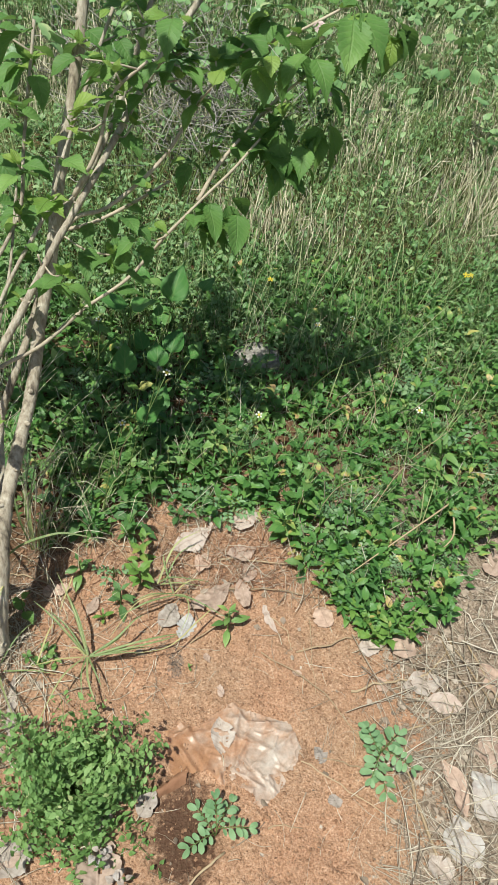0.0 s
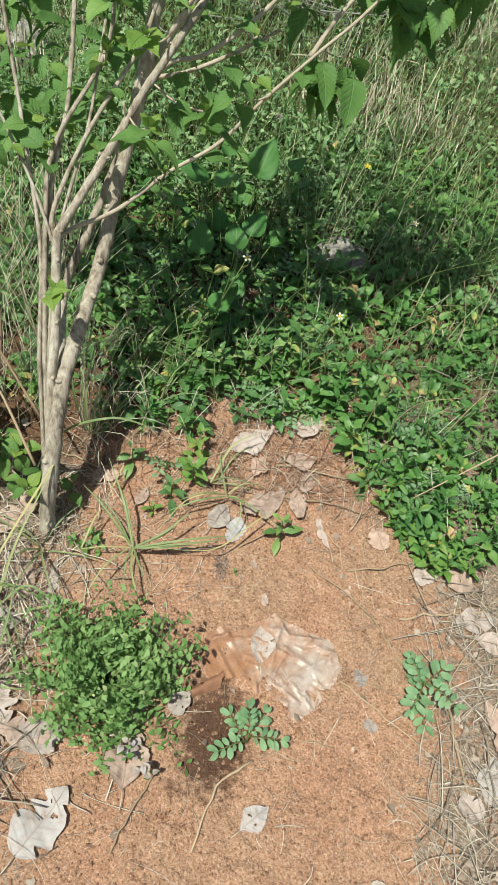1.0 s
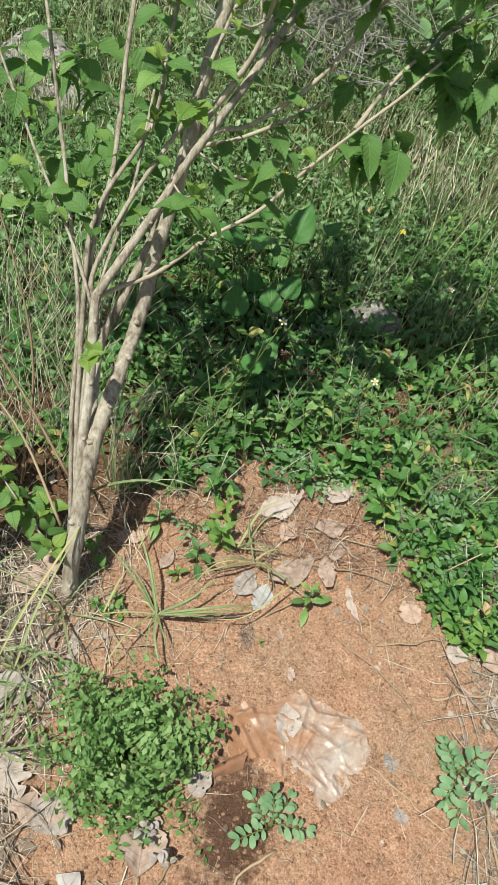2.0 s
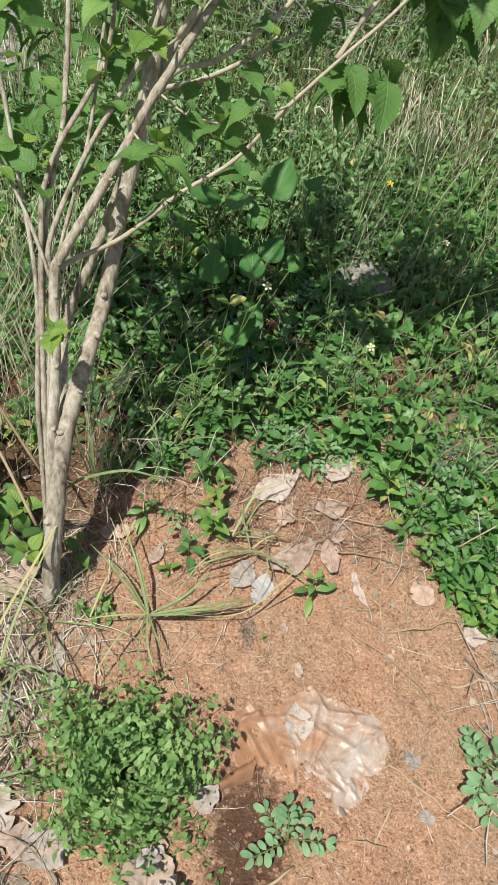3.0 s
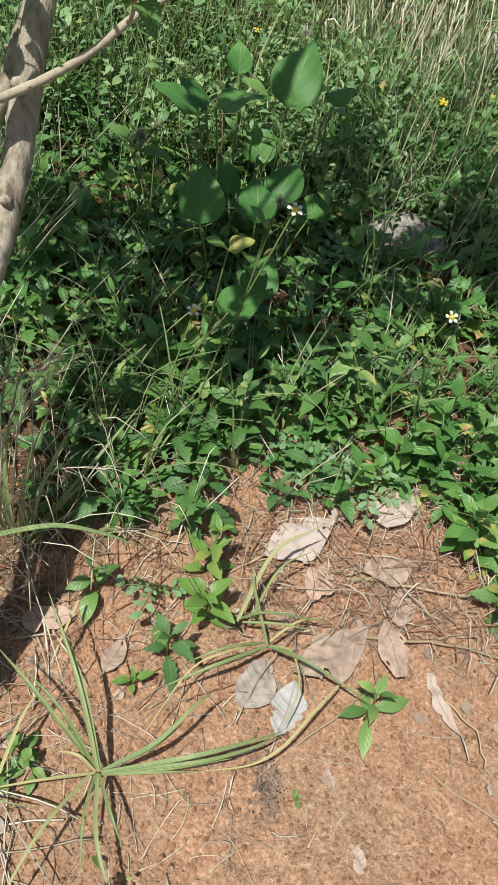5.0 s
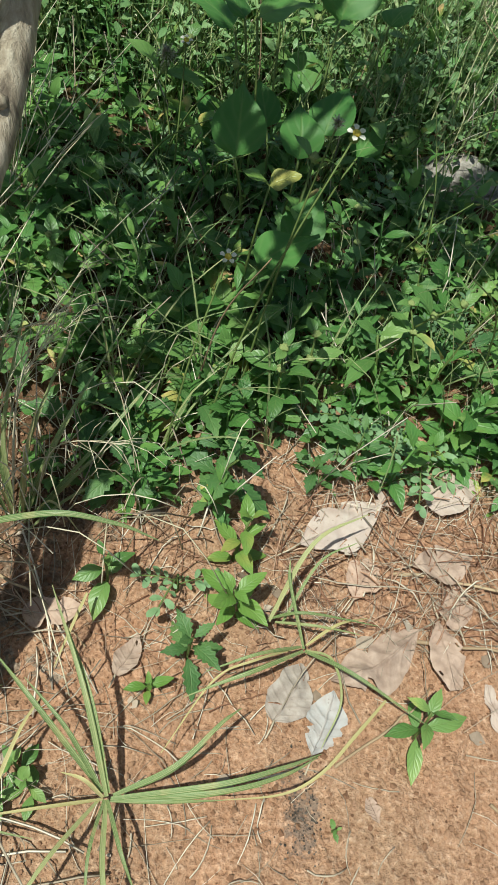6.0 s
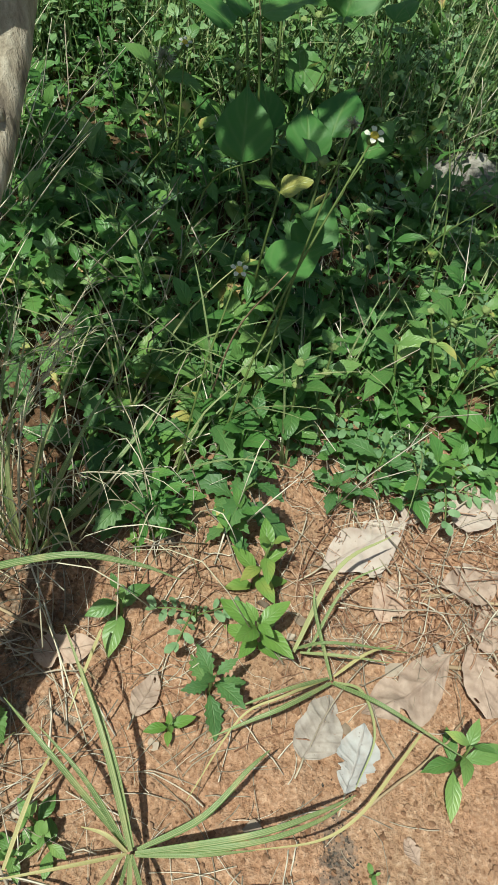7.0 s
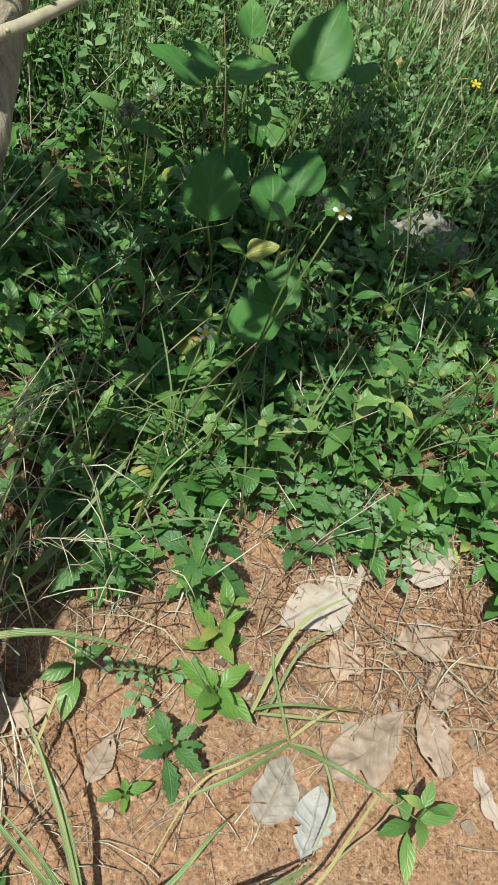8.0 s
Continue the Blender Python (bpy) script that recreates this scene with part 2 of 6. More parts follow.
mat_yellow = plain_material("yellow_petal", [(0.2, (0.65, 0.48, 0.03)), (0.8, (0.80, 0.66, 0.10))], 300.0, 0.6, 0.2, thin=0.3)
mat_bud = plain_material("bud_green", [(0.2, (0.13, 0.19, 0.05)), (0.8, (0.33, 0.38, 0.15))], 1200.0, 0.7, 0.8)
mat_pappus = plain_material("pappus", [(0.2, (0.42, 0.38, 0.31)), (0.8, (0.66, 0.62, 0.54))], 300.0, 0.8, 0.1, thin=0.3)
mat_bloom = plain_material("floret_petal", [(0.2, (0.62, 0.42, 0.42)), (0.8, (0.82, 0.72, 0.68))], 300.0, 0.6, 0.2, thin=0.3)
mat_berry = plain_material("green_berry", [(0.2, (0.03, 0.07, 0.02)), (0.8, (0.07, 0.13, 0.035))], 200.0, 0.35, 0.2)


def soil_material():
    m, nt = nodes_of("soil")
    tc = nd(nt, "ShaderNodeTexCoord").outputs["Object"]
    n_big = noise_tex(nt, tc, 5.0, 4.0)
    n_mid = noise_tex(nt, tc, 45.0, 6.0, 0.7)
    n_fin = noise_tex(nt, tc, 300.0, 6.0, 0.68)
    vor = nd(nt, "ShaderNodeTexVoronoi", Vector=tc, Scale=400.0)
    n_lump = noise_tex(nt, tc, 170.0, 4.0, 0.65)
    f = math_node(nt, "ADD", math_node(nt, "MULTIPLY", n_mid, 0.14), math_node(nt, "ADD", math_node(nt, "MULTIPLY", n_lump, 0.26), math_node(nt, "MULTIPLY", n_fin, 0.60)))
    red = ramp(nt, f, [(0.37, (0.165, 0.085, 0.048)), (0.44, (0.310, 0.183, 0.112)), (0.54, (0.400, 0.256, 0.166)), (0.66, (0.60, 0.43, 0.31))])
    hue = ramp(nt, n_big, [(0.38, (0.55, 0.485, 0.46)), (0.62, (0.50, 0.505, 0.50))])
    red = mix(nt, 0.7, red, hue, "OVERLAY")
    grain = ramp(nt, vor.outputs["Color"], [(0.0, (0.28, 0.27, 0.27)), (0.5, (0.5, 0.5, 0.5)), (1.0, (0.74, 0.72, 0.70))])
    red = mix(nt, 0.42, red, grain, "OVERLAY")
    patch = noise_tex(nt, tc, 13.0, 3.0)
    red = mix(nt, 0.9, red, ramp(nt, patch, [(0.35, (0.47, 0.465, 0.465)), (0.65, (0.53, 0.532, 0.535))]), "OVERLAY")
    # dark specks put into the colour as the shade of tiny holes
    pit_shade = nd(nt, "ShaderNodeTexVoronoi", Vector=tc, Scale=135.0).outputs["Distance"]
    pit_shade = ramp(nt, math_node(nt, "ADD", pit_shade, math_node(nt, "MULTIPLY", math_node(nt, "SUBTRACT", n_mid, 0.5), 0.5)), [(0.07, (0.9, 0.9, 0.9)), (0.16, (0, 0, 0))])
    red = mix(nt, pit_shade, red, (0.11, 0.052, 0.030))
    # grey litter dust away from the bare patch
    duff = ramp(nt, f, [(0.36, (0.075, 0.055, 0.040)), (0.47, (0.205, 0.150, 0.108)), (0.62, (0.46, 0.37, 0.285))])
    sep = nd(nt, "ShaderNodeSeparateXYZ", Vector=tc)
    dx = math_node(nt, "DIVIDE", math_node(nt, "SUBTRACT", sep.outputs[0], 0.07), 0.31)
    dy = math_node(nt, "DIVIDE", math_node(nt, "SUBTRACT", sep.outputs[1], 0.46), 0.60)
    far = math_node(nt, "SQRT", math_node(nt, "ADD", math_node(nt, "MULTIPLY", dx, dx), math_node(nt, "MULTIPLY", dy, dy)))
    far = math_node(nt, "ADD", far, math_node(nt, "MULTIPLY", math_node(nt, "SUBTRACT", n_mid, 0.5), 1.6))
    c = mix(nt, ramp(nt, far, [(0.98, (0, 0, 0)), (1.70, (1, 1, 1))]), red, duff)
    # darker, redder soil at the back, reaching nearer on the left
    dark_soil = ramp(nt, f, [(0.3, (0.045, 0.024, 0.014)), (0.5, (0.125, 0.068, 0.038)), (0.7, (0.26, 0.165, 0.10))])
    leftward = math_node(nt, "MULTIPLY", math_node(nt, "MINIMUM", sep.outputs[0], 0.0), -1.0)
    back = math_node(nt, "ADD", math_node(nt, "ADD", sep.outputs[1], leftward), math_node(nt, "MULTIPLY", math_node(nt, "SUBTRACT", n_mid, 0.5), 0.5))
    c = mix(nt, ramp(nt, back, [(0.86, (0, 0, 0)), (1.10, (1, 1, 1))]), c, dark_soil)
    away = math_node(nt, "SQRT", math_node(nt, "ADD", math_node(nt, "MULTIPLY", sep.outputs[0], sep.outputs[0]), math_node(nt, "MULTIPLY", sep.outputs[1], sep.outputs[1])))
    away = math_node(nt, "ADD", away, math_node(nt, "MULTIPLY", math_node(nt, "SUBTRACT", n_big, 0.5), 2.0))
    sward = ramp(nt, n_mid, [(0.35, (0.045, 0.075, 0.022)), (0.55, (0.10, 0.13, 0.045)), (0.7, (0.22, 0.20, 0.10))])
    c = mix(nt, ramp(nt, math_node(nt, "DIVIDE", away, 5.0), [(0.25, (0, 0, 0)), (0.48, (1, 1, 1))]), c, sward)
    # a dark, ragged-edged spot of soil beside the bush
    ex = math_node(nt, "DIVIDE", math_node(nt, "SUBTRACT", sep.outputs[0], 0.045), 0.060)
    ey = math_node(nt, "DIVIDE", math_node(nt, "SUBTRACT", sep.outputs[1], 0.320), 0.085)
    spot_edge = math_node(nt, "SQRT", math_node(nt, "ADD", math_node(nt, "MULTIPLY", ex, ex), math_node(nt, "MULTIPLY", ey, ey)))
    spot_edge = math_node(nt, "ADD", spot_edge, math_node(nt, "MULTIPLY", math_node(nt, "SUBTRACT", n_mid, 0.5), 2.4))
    dark_spot = ramp(nt, spot_edge, [(0.55, (1, 1, 1)), (1.35, (0, 0, 0))])
    c = mix(nt, math_node(nt, "MULTIPLY", dark_spot, 0.9), c, mix(nt, 0.92, c, (0.045, 0.020, 0.013)))
    # a small grey smudge of ash
    ax = math_node(nt, "DIVIDE", math_node(nt, "SUBTRACT", sep.outputs[0], 0.020), 0.013)
    ay = math_node(nt, "DIVIDE", math_node(nt, "SUBTRACT", sep.outputs[1], 0.568), 0.030)
    soot = math_node(nt, "SQRT", math_node(nt, "ADD", math_node(nt, "MULTIPLY", ax, ax), math_node(nt, "MULTIPLY", ay, ay)))
    soot = math_node(nt, "ADD", soot, math_node(nt, "MULTIPLY", math_node(nt, "SUBTRACT", n_lump, 0.5), 3.5))
    c = mix(nt, ramp(nt, soot, [(0.5, (0.6, 0.6, 0.6)), (1.4, (0, 0, 0))]), c, (0.15, 0.13, 0.115))
    clod = noise_tex(nt, tc, 150.0, 3.0, 0.5)
    h = math_node(nt, "ADD", math_node(nt, "MULTIPLY", n_mid, 0.6), math_node(nt, "ADD", math_node(nt, "MULTIPLY", n_fin, 0.35), math_node(nt, "ADD", math_node(nt, "MULTIPLY", vor.outputs["Distance"], -0.08), math_node(nt, "MULTIPLY", clod, 0.45))))
    bump = nd(nt, "ShaderNodeBump", Strength=1.0, Distance=0.006, Height=h).outputs[0]
    bs = nd(nt, "ShaderNodeBsdfPrincipled", Base_Color=c, Roughness=0.95, Normal=bump)
    bs.inputs["Specular IOR Level"].default_value = 0.15
    finish(nt, bs.outputs[0])
    return m


def plastic_material():
    """Thin cloudy film: tan where it lies double, milky and nearly clear where single, with a soft sheen."""
    m, nt = nodes_of("thin_plastic")
    tc = nd(nt, "ShaderNodeTexCoord").outputs["Object"]
    side = math_node(nt, "MULTIPLY", nd(nt, "ShaderNodeSeparateXYZ", Vector=tc).outputs[0], 2.0)
    layer = math_node(nt, "ADD", noise_tex(nt, tc, 24.0, 5.0, 0.65), side)
    c = ramp(nt, layer, [(0.34, (0.52, 0.28, 0.155)), (0.48, (0.58, 0.355, 0.23)), (0.62, (0.62, 0.47, 0.37)), (0.82, (0.66, 0.57, 0.49))])
    fine = noise_tex(nt, tc, 380.0, 4.0, 0.7)
    bump = nd(nt, "ShaderNodeBump", Strength=0.25, Distance=0.001, Height=fine).outputs[0]
    bs = nd(nt, "ShaderNodeBsdfPrincipled", Base_Color=c, Roughness=0.30, Normal=bump)
    bs.inputs["Specular IOR Level"].default_value = 0.5
    glow = nd(nt, "ShaderNodeBsdfTranslucent", Color=c, Normal=bump)
    film = nd(nt, "ShaderNodeMixShader", i0=0.3, i1=bs.outputs[0], i2=glow.outputs[0])
    tr = nd(nt, "ShaderNodeBsdfTransparent", Color=(0.94, 0.84, 0.74, 1.0))
    clear = ramp(nt, noise_tex(nt, tc, 60.0, 4.0, 0.7), [(0.38, (0.06, 0.06, 0.06)), (0.68, (0.42, 0.42, 0.42))])
    finish(nt, nd(nt, "ShaderNodeMixShader", i0=clear, i1=film.outputs[0], i2=tr.outputs[0]).outputs[0])
    return m


mat_soil, mat_plastic = soil_material(), plastic_material()


# ---- building blocks ----
def smoothstep(a, b, v):
    u = min(1.0, max(0.0, (v - a) / (b - a)))
    return u * u * (3 - 2 * u)


def ground_z(x, y):
    """Height of the ground: a flat bare patch, then a gentle bank, with a small broken step on its left."""
    z = -0.025 + 0.06 * smoothstep(0.62, 0.95, y)
    if y > 0.9:
        z += 0.13 * (min(y, 6.0) - 0.9)
    z += 0.018 * smoothstep(-0.02, -0.10, x) * smoothstep(0.695, 0.725, y + 0.03 * noise.noise((x * 14, 0.0, 3.1)))
    z += 0.005 * noise.noise((x * 4.0, y * 4.0, 0.0)) + 0.004 * noise.noise((x * 19.0, y * 19.0, 5.0)) + 0.0026 * noise.noise((x * 60.0, y * 60.0, 9.0)) + 0.0016 * noise.noise((x * 130.0, y * 130.0, 4.0)) - 0.004 * smoothstep(0.25, 0.55, noise.noise((x * 38.0, y * 38.0, 12.0)))
    return z


def geo_mesh(name, geo, material, smooth=True):
    verts, faces, uvs = geo
    me = bpy.data.meshes.new(name)
    me.from_pydata([tuple(v) for v in verts], [], faces)
    if uvs is not None:
        layer = me.uv_layers.new(name="uv")
        idx = np.empty(len(me.loops), dtype=np.int32)
        me.loops.foreach_get("vertex_index", idx)
        layer.data.foreach_set("uv", np.asarray(uvs, dtype=np.float32)[idx].ravel())
    me.materials.append(material)
    if smooth:
        me.polygons.foreach_set("use_smooth", [True] * len(me.polygons))
    me.update()
    return me


def leaf_geo(length, width, shape="ovate", n=8, cross=3, teeth=0.0, fold=0.25, droop=0.5, lift=0.0, twist=0.0, stalk=0.0, seed=0, rag=0.0):
    """A leaf blade from the origin along +y, face up: outline, teeth, a folded midrib, a drooping curve and a short stalk."""
    rr = random.Random(seed)
    verts, uvs, faces = [], [], []
    y = z = 0.0
    ang = lift
    step = length / n
    offs = [2.0 * j / (cross - 1) - 1.0 for j in range(cross)]
    for i in range(n + 1):
        t = i / n
        if shape == "ovate":
            w = math.sin(math.pi * t ** 0.72) ** 0.85 if 0 < t < 1 else 0.0
        elif shape == "lance":
            w = math.sin(math.pi * t ** 0.92) ** 1.1 if 0 < t < 1 else 0.0
        elif shape == "delta":
            w = math.sin(math.pi * t ** 0.60) ** (0.75 + 0.85 * t) if 0 < t < 1 else 0.0
        elif shape == "round":
            w = math.sqrt(max(0.0, 1 - (2 * t - 1) ** 2)) * (0.8 + 0.2 * t)
        else:
            w = (min(1.0, (t + 0.10) * 3.2) * (1 - t) ** 0.62) * 1.12
        w = max(w, 0.03) * width / 2
        if teeth and 0 < i < n:
            w *= 1 + teeth * (1 if i % 2 else -1)
        tip_y = y
        for o in offs:
            wx = w * o * (1 + (rag * rr.uniform(-1, 1) if abs(o) == 1 else 0))
            back = -abs(o) * 0.16 * length * max(0.0, 1 - 4 * t) if shape == "heart" else 0.0
            rip = 0.06 * width * math.sin(t * 9.0 + o * 2.0 + seed) * abs(o)
            tw = twist * t
            verts.append((wx * math.cos(tw), tip_y + back + stalk, z + abs(wx) * fold + wx * math.sin(tw) + rip))
            uvs.append((0.5 + 0.5 * o, t))
        y += math.cos(ang) * step
        z += math.sin(ang) * step
        ang -= droop / n
    k = len(offs)
    for i in range(n):
        for j in range(k - 1):
            a = i * k + j
            faces.append((a, a + 1, a + k + 1, a + k))
    if stalk:
        b = len(verts)
        r = max(0.0005, width * 0.025)
        for p in ((-r, 0, 0), (r, 0, 0), (r * 0.8, stalk * 1.05, 0), (-r * 0.8, stalk * 1.05, 0), (0, 0, -2 * r), (0, stalk * 1.05, -1.5 * r)):
            verts.append(p)
            uvs.append((0.5, 0.0))
        faces += [(b, b + 1, b + 2, b + 3), (b + 1, b + 4, b + 5, b + 2), (b + 4, b, b + 3, b + 5)]
    return np.array(verts), faces, np.array(uvs)


def blade_geo(length, width, bend, n=8, kink=0.0, side=0.0):
    """A grass blade from the origin, rising along +z and arching towards +y."""
    verts, uvs, faces = [], [], []
    y = z = x = 0.0
    for i in range(n + 1):
        t = i / n
        a = bend * t ** 1.3 + (kink if t > 0.6 else 0.0)
        w = width / 2 * (1 - t ** 2.2) * (0.75 + 0.25 * min(1, t * 4)) + 0.0002
        for o in (-1, 0, 1):
            verts.append((x + w * o, y - abs(o) * w * 0.4 * math.cos(a), z + abs(o) * w * 0.4 * math.sin(a)))
            uvs.append((0.5 + 0.5 * o, t))
        y += math.sin(a) * length / n
        z += math.cos(a) * length / n
        x += side * length / n * t
    for i in range(n):
        for j in range(2):
            a = i * 3 + j
            faces.append((a, a + 1, a + 4, a + 3))
    return np.array(verts), faces, np.array(uvs)


def tube_geo(points, radii, sides=6, knots=0.0, seed=0):
    """A tapered, slightly knotted stem along the points."""
    rr = random.Random(seed)
    pts = [Vector(p) for p in points]
    verts, faces = [], []
    up = Vector((0.31, 0.27, 0.91))
    for i, p in enumerate(pts):
        d = (pts[min(i + 1, len(pts) - 1)] - pts[max(i - 1, 0)]).normalized()
        a = d.cross(up)
        if a.length < 0.2:
            a = d.cross(Vector((1, 0, 0)))
        a.normalize()
        b = d.cross(a)
        r = radii[i] * (1 + knots * rr.uniform(-1, 1))
        for k in range(sides):
            th = 2 * math.pi * k / sides
            rk = r * (1 + knots * 0.5 * rr.uniform(-1, 1))
            verts.append(tuple(p + a * (math.cos(th) * rk) + b * (math.sin(th) * rk)))
    for i in range(len(pts) - 1):
        for k in range(sides):
            k2 = (k + 1) % sides
            faces.append((i * sides + k, i * sides + k2, (i + 1) * sides + k2, (i + 1) * sides + k))
    faces.append(tuple(range(sides))[::-1])
    faces.append(tuple((len(pts) - 1) * sides + k for k in range(sides)))
    return np.array(verts), faces, None


def ball_geo(r, squash=1.0, rings=4, sides=7):
    verts, faces = [(0, 0, -r * squash)], []
    for i in range(1, rings):
        a = math.pi * i / rings
        verts += [(r * math.sin(a) * math.cos(2 * math.pi * k / sides), r * math.sin(a) * math.sin(2 * math.pi * k / sides), -r * squash * math.cos(a)) for k in range(sides)]
    verts.append((0, 0, r * squash))
    top = len(verts) - 1
    for k in range(sides):
        k2 = (k + 1) % sides
        faces.append((0, 1 + k2, 1 + k))
        for i in range(rings - 2):
            a, b = 1 + i * sides, 1 + (i + 1) * sides
            faces.append((a + k, a + k2, b + k2, b + k))
        faces.append((top, top - sides + k, top - sides + k2))
    return np.array(verts), faces, None


def join_geo(items):
    """Many (geo, matrix) into one geo."""
    vs, fs, us, n = [], [], [], 0
    for (v, f, u), m in items:
        a = np.array(m)
        vs.append(v @ a[:3, :3].T + a[:3, 3])
        fs += [tuple(i + n for i in q) for q in f]
        us.append(u if u is not None else np.full((len(v), 2), 0.25))
        n += len(v)
    return np.concatenate(vs), fs, np.concatenate(us)


def smooth_path(points, per=4):
    """Catmull-Rom through the points."""
    p = [Vector(q) for q in points]
    p = [p[0] * 2 - p[1]] + p + [p[-1] * 2 - p[-2]]
    out = []
    for i in range(1, len(p) - 2):
        for k in range(per):
            t = k / per
            out.append(0.5 * ((2 * p[i]) + (p[i + 1] - p[i - 1]) * t + (2 * p[i - 1] - 5 * p[i] + 4 * p[i + 1] - p[i + 2]) * t * t + (3 * p[i] - p[i - 1] - 3 * p[i + 1] + p[i + 2]) * t ** 3))
    out.append(p[-2])
    return out


def part(name, data, parent, m=None, label=""):
    ob = new(name, data)
    ob.parent = parent
    if m is not None:
        ob.matrix_basis = m
    if label:
        ob["label"] = label
    return ob


def turn(pos, az, el=0.0, roll=0.0, s=1.0):
    """Places a leaf: base at pos, pointing to azimuth az (0 is +y), raised by el, rolled about itself; radians."""
    return Matrix.Translation(pos) @ Matrix.Rotation(az, 4, "Z") @ Matrix.Rotation(el, 4, "X") @ Matrix.Rotation(roll, 4, "Y") @ Matrix.Diagonal((s, s, s, 1))


def root_of(name, label, category, group="", pos=(0, 0, 0)):
    ob = tagged(new(name), label, category, group)
    ob.location = pos
    ob.empty_display_size = 0.02
    return ob


def on_ground(x, y, dz=0.0):
    return Vector((x, y, ground_z(x, y) + dz))


# ---- the ground ----
def graded(lo, hi, step, reach, grow=1.35):
    mid = list(np.arange(lo, hi + step / 2, step))
    a, b, s = [lo], [hi], step
    while b[-1] < reach or a[-1] > -reach:
        s *= grow
        a.append(a[-1] - s)
        b.append(b[-1] + s)
    return a[:0:-1] + mid + b[1:]


def build_ground():
    xs, ys = graded(-0.46, 0.66, 0.0042, 400.0), graded(0.12, 1.00, 0.0042, 400.0)
    verts = [(x, y, ground_z(x, y)) for y in ys for x in xs]
    w = len(xs)
    faces = [(j * w + i, j * w + i + 1, (j + 1) * w + i + 1, (j + 1) * w + i) for j in range(len(ys) - 1) for i in range(w - 1)]
    ob = new("ground", geo_mesh("ground", (verts, faces, None), mat_soil))
    tagged(ob, "bare orange-brown sandy soil with grey litter dust", "ground", kind="structure")


build_ground()

EDGE = [(-1.5, 0.80), (-0.6, 0.76), (-0.30, 0.745), (-0.21, 0.735), (-0.09, 0.745), (0.02, 0.80), (0.12, 0.82), (0.19, 0.79), (0.25, 0.70), (0.33, 0.625), (0.40, 0.62), (0.49, 0.69), (0.59, 0.82), (0.8, 0.88), (2.0, 0.95)]


def edge_y(x):
    return float(np.interp(x, [p[0] for p in EDGE], [p[1] for p in EDGE]))


def stuff(name, items, material, label, category, smooth=True):
    ob = new(name, geo_mesh(name, join_geo(items), material, smooth))
    return tagged(ob, label, category, kind="stuff")


# ---- the lantana bush: trunk, stems, twigs and its leaves ----
# the last three points carry the trunk up to the unseen shading shoots
TRUNK = [(-0.243, 0.570, -0.035), (-0.242, 0.582, 0.03), (-0.240, 0.608, 0.10), (-0.238, 0.645, 0.180), (-0.233, 0.680, 0.228), (-0.224, 0.742, 0.280), (-0.217, 0.789, 0.322), (-0.212, 0.837, 0.395), (-0.201, 0.880, 0.467), (-0.196, 0.926, 0.544), (-0.188, 0.970, 0.616), (-0.178, 1.010, 0.70), (-0.170, 1.05, 0.80), (-0.16, 1.09, 0.92), (-0.145, 1.08, 1.05), (-0.130, 1.03, 1.18), (-0.11, 0.97, 1.30)]
STEMS = [
    ([(-0.243, 0.595, 0.07), (-0.250, 0.650, 0.19), (-0.253, 0.696, 0.277), (-0.262, 0.743, 0.356), (-0.255, 0.760, 0.383), (-0.222, 0.796, 0.443), (-0.188, 0.836, 0.510), (-0.142, 0.883, 0.590), (-0.090, 0.940, 0.684), (-0.031, 0.995, 0.774), (0.02, 1.04, 0.86), (0.07, 1.08, 0.95)], 0.0070, 0.0034),
    ([(-0.240, 0.655, 0.17), (-0.267, 0.779, 0.249), (-0.242, 0.829, 0.332), (-0.226, 0.863, 0.388), (-0.199, 0.925, 0.492), (-0.135, 0.997, 0.612), (-0.09, 1.09, 0.76), (-0.05, 1.14, 0.88)], 0.0070, 0.003),
    ([(-0.252, 0.600, 0.04), (-0.266, 0.670, 0.19), (-0.275, 0.722, 0.287), (-0.281, 0.787, 0.395), (-0.272, 0.845, 0.491), (-0.278, 0.911, 0.601), (-0.275, 0.97, 0.72), (-0.28, 1.02, 0.84)], 0.0040, 0.0022),
    ([(-0.249, 0.600, 0.05), (-0.279, 0.752, 0.353), (-0.280, 0.807, 0.445), (-0.235, 0.862, 0.537), (-0.231, 0.910, 0.616), (-0.22, 0.96, 0.74)], 0.0034, 0.002),
    ([(-0.262, 0.743, 0.35), (-0.273, 0.770, 0.384), (-0.242, 0.821, 0.468), (-0.198, 0.869, 0.549), (-0.176, 0.915, 0.625), (-0.13, 0.98, 0.76)], 0.0034, 0.002),
    ([(-0.250, 0.600, 0.05), (-0.272, 0.68, 0.22), (-0.285, 0.75, 0.34), (-0.32, 0.82, 0.46), (-0.36, 0.89, 0.60), (-0.40, 0.96, 0.74)], 0.0032, 0.0018),
    ([(-0.262, 0.74, 0.35), (-0.30, 0.78, 0.41), (-0.36, 0.83, 0.49), (-0.43, 0.90, 0.58)], 0.0024, 0.0014),
    ([(-0.246, 0.60, 0.06), (-0.262, 0.70, 0.26), (-0.262, 0.76, 0.37), (-0.245, 0.83, 0.47), (-0.24, 0.90, 0.58)], 0.0030, 0.0016),
]
